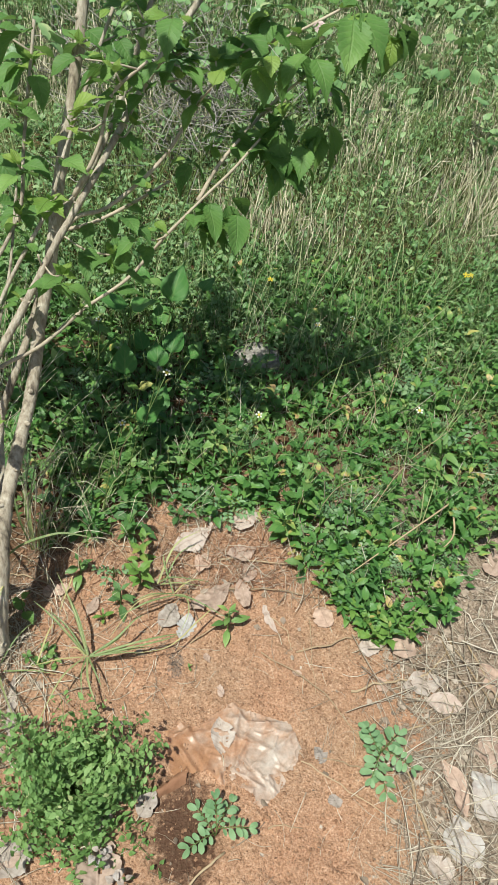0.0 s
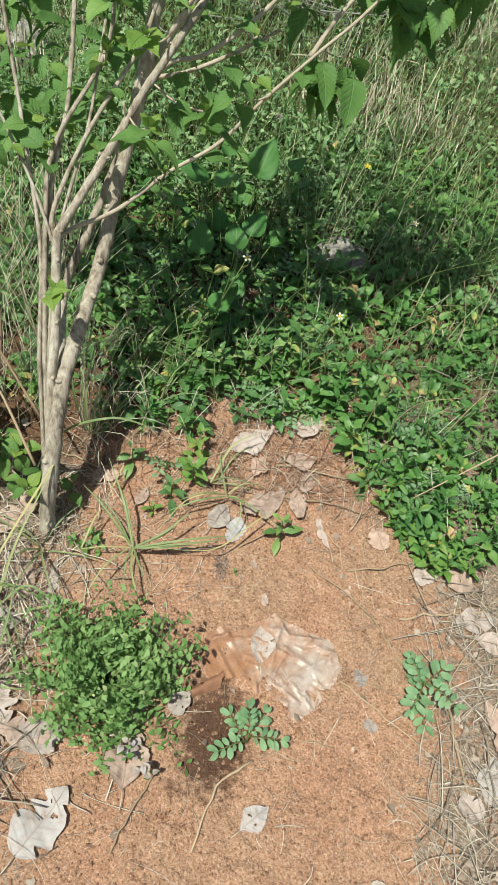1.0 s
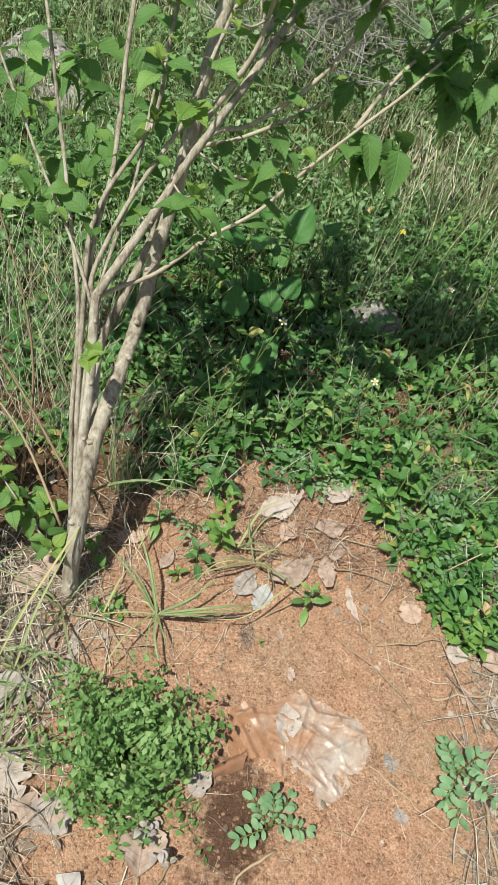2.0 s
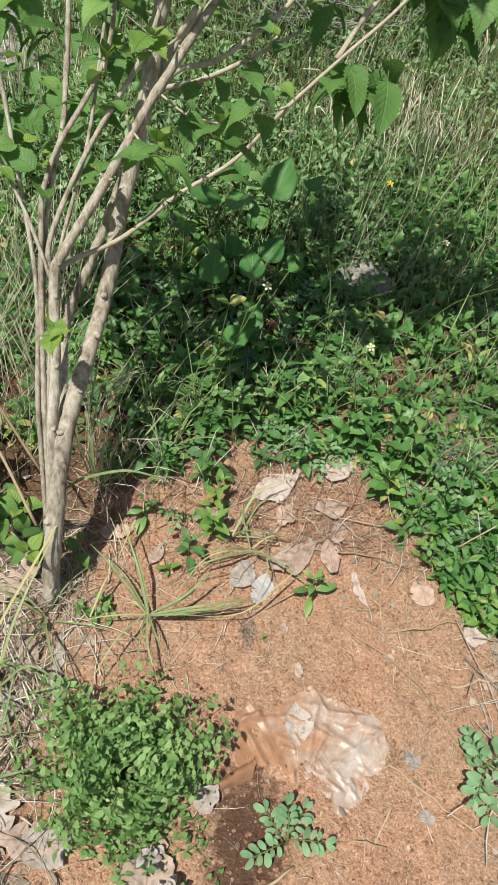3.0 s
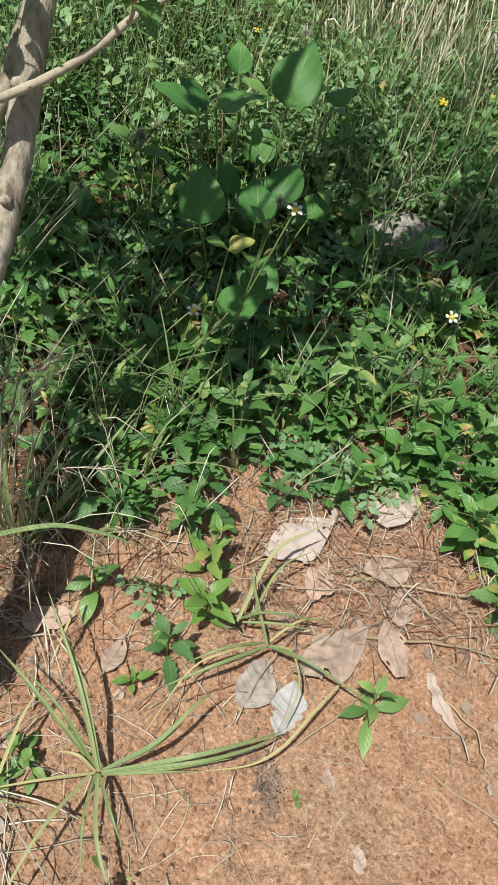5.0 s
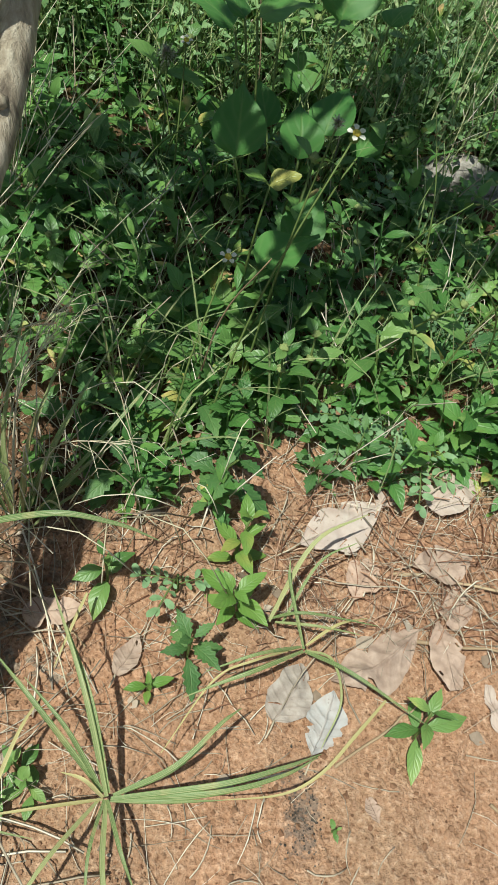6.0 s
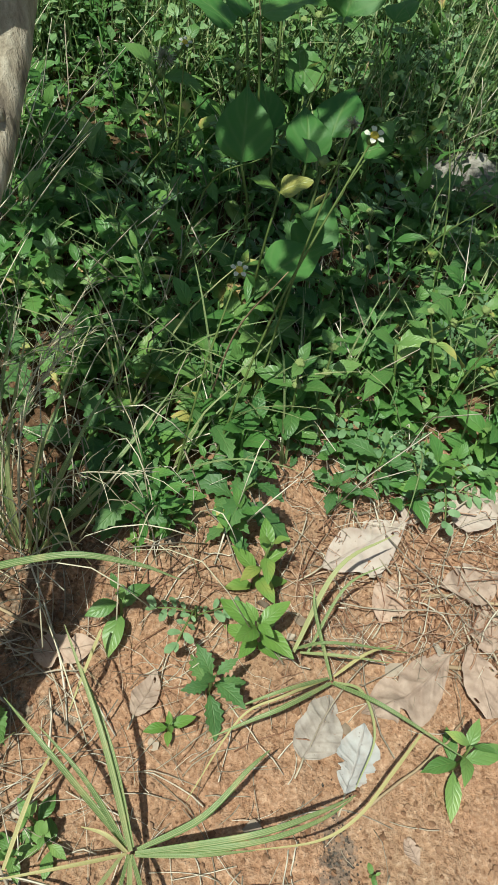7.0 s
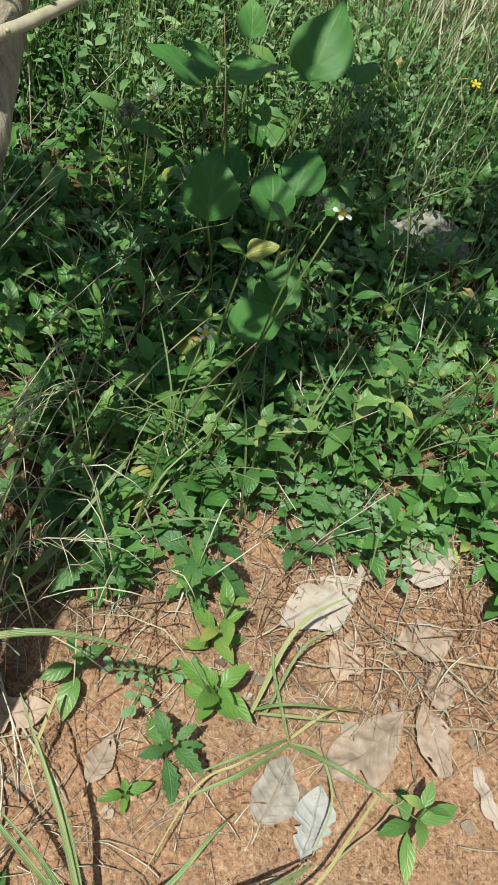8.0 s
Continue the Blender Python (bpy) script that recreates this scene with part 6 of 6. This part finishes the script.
# grass with long blades
laid_clump("flat spreading grass tuft with long pale-green blades", (-0.112, 0.554), [
    (0.0052, 0, (-0.112, 0.554, 0.0), (-0.139, 0.606, 0.035), (-0.176, 0.668, 0.045)), (0.0036, 0, (-0.111, 0.556, 0.0), (-0.133, 0.602, 0.030), (-0.160, 0.645, 0.036)),
    (0.0050, 0, (-0.116, 0.557, 0.0), (-0.167, 0.594, 0.030), (-0.203, 0.623, 0.030)), (0.0042, 0, (-0.115, 0.556, 0.0), (-0.145, 0.584, 0.025), (-0.178, 0.609, 0.030)),
    (0.0050, 0, (-0.108, 0.555, 0.0), (-0.073, 0.573, 0.020), (-0.049, 0.600, 0.030), (-0.036, 0.614, 0.025)), (0.0034, 0, (-0.108, 0.555, 0.0), (-0.076, 0.570, 0.015), (-0.055, 0.590, 0.020)),
    (0.0052, 0, (-0.109, 0.553, 0.0), (-0.045, 0.565, 0.025), (-0.005, 0.582, 0.020), (0.024, 0.599, 0.005)), (0.0044, 0, (-0.109, 0.553, 0.0), (-0.044, 0.562, 0.020), (-0.003, 0.579, 0.015), (0.022, 0.597, 0.004)),
    (0.0040, 0, (-0.109, 0.552, 0.0), (-0.060, 0.558, 0.014), (-0.015, 0.572, 0.010)), (0.0036, 0, (-0.108, 0.552, 0.0), (-0.073, 0.554, 0.012), (-0.039, 0.561, 0.006)),
    (0.0046, 0, (-0.112, 0.552, 0.0), (-0.103, 0.506, 0.015), (-0.081, 0.465, 0.002)), (0.0036, 0, (-0.111, 0.552, 0.0), (-0.097, 0.524, 0.012), (-0.084, 0.505, 0.002)), (0.0030, 0, (-0.113, 0.552, 0.0), (-0.115, 0.520, 0.012), (-0.110, 0.488, 0.003)),
    (0.0036, 0, (-0.116, 0.552, 0.0), (-0.141, 0.505, 0.020), (-0.162, 0.449, 0.005)), (0.0034, 1, (-0.114, 0.553, 0.0), (-0.128, 0.559, 0.012), (-0.143, 0.563, 0.003)), (0.0028, 1, (-0.114, 0.552, 0.0), (-0.150, 0.540, 0.010), (-0.190, 0.530, 0.003))])
laid_clump("flat spreading grass tuft with long green blades", (0.008, 0.673), [
    (0.0036, 0, (0.008, 0.673, 0.0), (-0.011, 0.708, 0.030), (-0.014, 0.722, 0.040)), (0.0052, 0, (-0.020, 0.690, 0.0), (0.003, 0.740, 0.040), (0.043, 0.769, 0.050)), (0.0030, 0, (-0.010, 0.690, 0.0), (0.010, 0.730, 0.030), (0.038, 0.750, 0.036)),
    (0.0036, 0, (-0.020, 0.692, 0.0), (0.005, 0.692, 0.020), (0.064, 0.699, 0.005)), (0.0032, 0, (-0.015, 0.690, 0.0), (0.015, 0.686, 0.014), (0.050, 0.690, 0.004)), (0.0050, 0, (0.009, 0.671, 0.0), (0.040, 0.652, 0.020), (0.098, 0.628, 0.010)),
    (0.0046, 0, (0.008, 0.671, 0.0), (-0.028, 0.643, 0.020), (-0.049, 0.633, 0.015), (-0.074, 0.622, 0.004)), (0.0036, 0, (0.006, 0.674, 0.0), (-0.030, 0.652, 0.025), (-0.062, 0.640, 0.010)), (0.0022, 1, (0.006, 0.674, 0.0), (-0.030, 0.648, 0.025), (-0.056, 0.634, 0.012), (-0.083, 0.584, 0.003)),
    (0.0026, 0, (0.010, 0.672, 0.0), (0.027, 0.663, 0.012), (0.034, 0.633, 0.015), (0.024, 0.603, 0.003)), (0.0030, 1, (0.068, 0.641, 0.010), (0.045, 0.612, 0.014), (0.023, 0.585, 0.012), (-0.001, 0.570, 0.006), (-0.042, 0.561, 0.003)), (0.0030, 1, (0.010, 0.676, 0.0), (0.030, 0.690, 0.014), (0.056, 0.705, 0.003))])
laid_clump("upright clump of green and yellowing grass", (-0.215, 0.733), [
    (0.0058, 0, (-0.215, 0.733, 0.0), (-0.166, 0.770, 0.080), (-0.132, 0.827, 0.110)), (0.0050, 0, (-0.213, 0.734, 0.0), (-0.177, 0.765, 0.050), (-0.147, 0.804, 0.060)), (0.0048, 1, (-0.219, 0.734, 0.0), (-0.214, 0.747, 0.080), (-0.212, 0.770, 0.105)),
    (0.0052, 0, (-0.226, 0.736, 0.0), (-0.232, 0.755, 0.090), (-0.225, 0.807, 0.170)), (0.0048, 0, (-0.222, 0.736, 0.0), (-0.214, 0.760, 0.085), (-0.190, 0.820, 0.160)), (0.0044, 0, (-0.220, 0.734, 0.0), (-0.195, 0.760, 0.090), (-0.160, 0.830, 0.150)),
    (0.0050, 0, (-0.230, 0.734, 0.0), (-0.250, 0.745, 0.090), (-0.262, 0.780, 0.170)), (0.0040, 0, (-0.212, 0.730, 0.0), (-0.180, 0.745, 0.040), (-0.140, 0.770, 0.052)), (0.0046, 0, (-0.228, 0.736, 0.0), (-0.240, 0.765, 0.100), (-0.236, 0.840, 0.190)),
    (0.0040, 0, (-0.217, 0.732, 0.0), (-0.200, 0.755, 0.070), (-0.178, 0.800, 0.120)), (0.0034, 1, (-0.224, 0.732, 0.0), (-0.236, 0.735, 0.060), (-0.252, 0.730, 0.100)), (0.0030, 1, (-0.214, 0.732, 0.0), (-0.196, 0.735, 0.040), (-0.172, 0.725, 0.020))])
laid_clump("single long grass blade arching over the soil", (-0.285, 0.640), [
    (0.0070, 0, (-0.285, 0.640, 0.0), (-0.235, 0.650, 0.110), (-0.175, 0.660, 0.148), (-0.135, 0.664, 0.146), (-0.108, 0.664, 0.136))])
laid_clump("short yellowed grass blades on the soil", (-0.175, 0.580), [
    (0.0036, 1, (-0.182, 0.537, 0.0), (-0.175, 0.578, 0.012), (-0.167, 0.606, 0.012)), (0.0030, 1, (-0.156, 0.682, 0.012), (-0.161, 0.655, 0.008), (-0.166, 0.628, 0.002))])
at_spot(opposite_weed("seedling", "small seedling with toothed leaves at the trunk's foot", "", 0.050, 2, [geo_mesh("lantana_seed_leaf", leaf_geo(0.036, 0.024, "delta", 18, 5, 0.09, 0.2, 0.5, 0.1, 0.0, 0.004, k), mat_lantana) for k in range(2)], 0.9, 0.1), -0.222, 0.628, 0.6)
laid_clump("sprawling pale-green grass in the dry litter", (-0.266, 0.434), [
    (0.0050, 0, (-0.268, 0.436, 0.0), (-0.256, 0.497, 0.06), (-0.234, 0.604, 0.10)), (0.0042, 1, (-0.236, 0.599, 0.10), (-0.273, 0.490, 0.05), (-0.294, 0.392, 0.01)), (0.0050, 0, (-0.262, 0.434, 0.0), (-0.228, 0.452, 0.03), (-0.176, 0.437, 0.005)),
    (0.0046, 0, (-0.269, 0.433, 0.0), (-0.300, 0.450, 0.05), (-0.331, 0.496, 0.06)), (0.0040, 0, (-0.268, 0.432, 0.0), (-0.262, 0.400, 0.03), (-0.250, 0.360, 0.01)), (0.0040, 1, (-0.268, 0.434, 0.0), (-0.310, 0.425, 0.03), (-0.352, 0.410, 0.01))])
laid_clump("sprawling pale-green grass in the dry litter", (-0.246, 0.333), [
    (0.0046, 0, (-0.245, 0.333, 0.0), (-0.237, 0.392, 0.04), (-0.239, 0.436, 0.06)), (0.0046, 0, (-0.248, 0.333, 0.0), (-0.212, 0.337, 0.03), (-0.178, 0.361, 0.01)), (0.0040, 0, (-0.246, 0.333, 0.0), (-0.215, 0.322, 0.02), (-0.180, 0.330, 0.006)), (0.0040, 0, (-0.248, 0.333, 0.0), (-0.285, 0.345, 0.03), (-0.320, 0.340, 0.01))])
# thin grass panicles that lean out beside the trunk
for k in range(9):
    o = on_ground(-0.235 + R.gauss(0, 0.02), 0.745 + R.gauss(0, 0.02))
    root = root_of("panicle_grass", "thin dry grass stem with a wispy open seed head", "grass", "panicle grass", o)
    az, reach, h = R.uniform(-1.9, 0.5), R.uniform(0.05, 0.13), R.uniform(0.10, 0.20)
    d = Vector((-math.sin(az), math.cos(az), 0))
    line = smooth_path([Vector((0, 0, -0.004)), d * reach * 0.3 + Vector((0, 0, h * 0.75)), d * reach + Vector((0, 0, h))], 8)
    part("stem", geo_mesh("stem", tube_geo(line, [0.0007 - 0.00003 * i for i in range(len(line))], 4), mat_dry), root)
    spray = []
    for i in range(6, len(line)):
        for j in range(2):
            w = ((line[i] - line[i - 1]).normalized() + Vector((R.gauss(0, 0.38), R.gauss(0, 0.38), R.gauss(0, 0.3)))).normalized() * R.uniform(0.014, 0.036)
            spray.append((tube_geo([line[i], line[i] + w * 0.5, line[i] + w - Vector((0, 0, 0.25 * w.length))], [0.00030, 0.00024, 0.00016], 3), Matrix.Identity(4)))
    part("seed_head", geo_mesh("seed_head", join_geo(spray), mat_dry), root, label="wispy straw-coloured seed head")
for x, y in ((-0.30, 0.47), (-0.34, 0.41), (-0.26, 0.43), (-0.38, 0.52), (-0.33, 0.33), (-0.24, 0.54)):
    grass_clump(on_ground(x, y), "sparse green grass tuft in the litter", [(R.uniform(0, 6.28), R.uniform(0.08, 0.17), R.uniform(0.003, 0.0045), R.uniform(0.5, 1.2), R.uniform(0.3, 0.7)) for k in range(7)])
for k in range(64):
    x, y = R.uniform(-0.25, 0.60), R.uniform(0.70, 1.25)
    if y < edge_y(x) + 0.03:
        continue
    grass_clump(on_ground(x, y), "thin green grass tuft among the weeds", [(R.uniform(0, 6.28), R.uniform(0.08, 0.18), R.uniform(0.0016, 0.0028), R.uniform(0.05, 0.6), R.uniform(0.3, 1.1)) for j in range(R.randint(2, 5))])

# dry upright stems among the weeds
stems = []
while len(stems) < 330:
    x, y = R.uniform(-0.30, 0.60), R.uniform(0.66, 1.40)
    if y < edge_y(x) + 0.01:
        continue
    o, h = on_ground(x, y), R.uniform(0.04, 0.12)
    d = Vector((R.gauss(0, 0.45), R.gauss(0, 0.45), 1)).normalized()
    stems.append((tube_geo([o, o + d * h * 0.5, o + d * h + Vector((R.gauss(0, 0.01), R.gauss(0, 0.01), -0.005))], [0.0008, 0.0007, 0.0004], 3), Matrix.Identity(4)))
stuff("dry_stems", stems, mat_straw, "thin dry brown stems standing among the weeds", "dry stems")

# long thin stalks that arch over the weeds
for k in range(34):
    x, y = R.uniform(-0.24, 0.50), R.uniform(0.72, 1.25)
    if y < edge_y(x) + 0.01:
        continue
    az, h, reach = R.uniform(0, 6.28), R.uniform(0.07, 0.20), R.uniform(0.05, 0.17)
    o, d = on_ground(x, y), Vector((math.cos(az), math.sin(az) * 0.6, 0))
    pts = smooth_path([o, o + d * reach * 0.35 + Vector((0, 0, h * 0.65)), o + d * reach + Vector((0, 0, h * R.uniform(0.85, 1.15)))], 5)
    ob = new("grass_stalk", geo_mesh("grass_stalk", tube_geo(pts, [0.0010 - 0.00006 * i for i in range(len(pts))], 5), mat_straw_one if k % 3 == 0 else mat_stem))
    tagged(ob, "thin dry straw stalk arching over the weeds" if k % 3 == 0 else "thin green grass stalk arching over the weeds", "grass", "arching stalks")

# pale dry grass behind the trunk, dead twigs and creeping growth far back
dry = []
for k in range(850):
    x, y = -0.31 - 0.40 * R.random() ** 1.4, R.uniform(0.70, 1.15)
    h, az, ln = R.uniform(0.05, 0.21), R.uniform(0, 6.28), R.uniform(0.1, 0.9)
    o = on_ground(x, y)
    d = Vector((math.cos(az) * ln, math.sin(az) * ln, 1)).normalized()
    side = Vector((-d.y, d.x, 0.0)) * R.uniform(-0.3, 0.3)
    dry.append((tube_geo([o, o + d * h * 0.4 + side * h * 0.1, o + d * h * 0.75 + side * h * 0.3, o + d * h * 0.95 + side * h * 0.7], [0.0007, 0.0006, 0.0005, 0.0003], 3), Matrix.Identity(4)))
for k in range(46):
    x, y = -0.19 + R.gauss(0, 0.05), R.uniform(0.70, 0.84)
    h, az, reach = R.uniform(0.03, 0.12), R.uniform(0, 6.28), R.uniform(0.02, 0.12)
    o, d = on_ground(x, y), Vector((math.cos(az), math.sin(az), 0))
    pts = [o, o + d * reach * 0.25 + Vector((0, 0, h * 0.7)), o + d * reach * 0.65 + Vector((0, 0, h)), o + d * reach + Vector((0, 0, h * R.uniform(0.3, 1.0)))]
    dry.append((tube_geo(smooth_path(pts, 2), [0.0005] * 7, 3), Matrix.Identity(4)))
stuff("dry_grass", dry, mat_dry, "tangle of pale dry grass stalks beside the trunk", "dry grass")
for a, b, c in (((-0.36, 0.70, 0.02), (-0.37, 0.80, 0.22), (-0.47, 0.90, 0.50)), ((-0.27, 0.66, 0.12), (-0.38, 0.74, 0.22), (-0.50, 0.80, 0.34)), ((-0.27, 0.62, 0.06), (-0.36, 0.70, 0.16), (-0.48, 0.74, 0.26)), ((0.56, 0.93, 0.05), (0.42, 0.80, 0.075), (0.30, 0.72, 0.03)), ((0.50, 0.86, 0.06), (0.49, 0.80, 0.05), (0.44, 0.76, 0.03))):
    pts = smooth_path([a, b, c], 6)
    ob = new("dead_stalk", geo_mesh("dead_stalk", tube_geo(pts, [0.0022 - 0.0001 * i for i in range(len(pts))], 5, 0.1), mat_straw_one))
    tagged(ob, "pale dead stalk leaning over the weeds", "twig", "dead stalks")

dead = []
for k in range(420):
    x, y = -0.08 + R.gauss(0, 0.14), 2.05 + R.gauss(0, 0.16)
    az, el, ln = R.uniform(0, 6.28), R.uniform(-0.2, 0.8), R.uniform(0.08, 0.30)
    o = on_ground(x, y, R.uniform(0.02, 0.20))
    d = Vector((math.cos(az) * math.cos(el), math.sin(az) * math.cos(el), math.sin(el)))
    j = Vector((R.gauss(0, 0.02), R.gauss(0, 0.02), R.gauss(0, 0.02)))
    dead.append((tube_geo([o, o + d * ln * 0.5 + j, o + d * ln], [0.0015, 0.0011, 0.0006], 3), Matrix.Identity(4)))
stuff("dead_twigs", dead, mat_grey_twig, "grey tangle of dead twigs behind the bush", "twigs")

vine_leaf = leaf_geo(0.045, 0.042, "heart", 5, 3, 0.0, 0.15, 0.5, 0.1)
items = []
for k in range(1500):
    x, y = R.uniform(-0.9, 1.6), R.uniform(1.95, 3.8)
    items.append((vine_leaf, turn(on_ground(x, y, R.uniform(0.04, 0.26)), R.uniform(0, 6.28), R.uniform(0.0, 0.9), R.uniform(-0.4, 0.4), R.uniform(0.45, 1.15))))
stuff("creeper_leaves", items, mat_far, "heart-shaped creeper leaves on the bank far behind", "creeper")

# matted straw between the far weeds, and tall dark stalks that stand out of them
straws = straw_items(2200, -0.7, 1.2, 1.5, 3.3, lambda x, y: noise.noise((x * 3.1, y * 3.1, 4.0)) > 0.02, 0.06, 0.20, 0.16, 0.0013)
stuff("matted_straw", straws, mat_dry, "pale matted straw between the weeds behind", "straw")
tall = []
for k in range(110):
    x, y = R.uniform(-0.2, 0.95), R.uniform(1.35, 2.5)
    o, d = on_ground(x, y), Vector((R.gauss(0.1, 0.35), R.gauss(0, 0.3), 1)).normalized()
    h = R.uniform(0.15, 0.32)
    tall.append((tube_geo([o, o + d * h * 0.5 + Vector((R.gauss(0, 0.01), 0, 0)), o + d * h], [0.0018, 0.0015, 0.0008], 4), Matrix.Identity(4)))
stuff("tall_stalks", tall, mat_stem, "tall dark green stalks standing out of the weeds", "stalks")
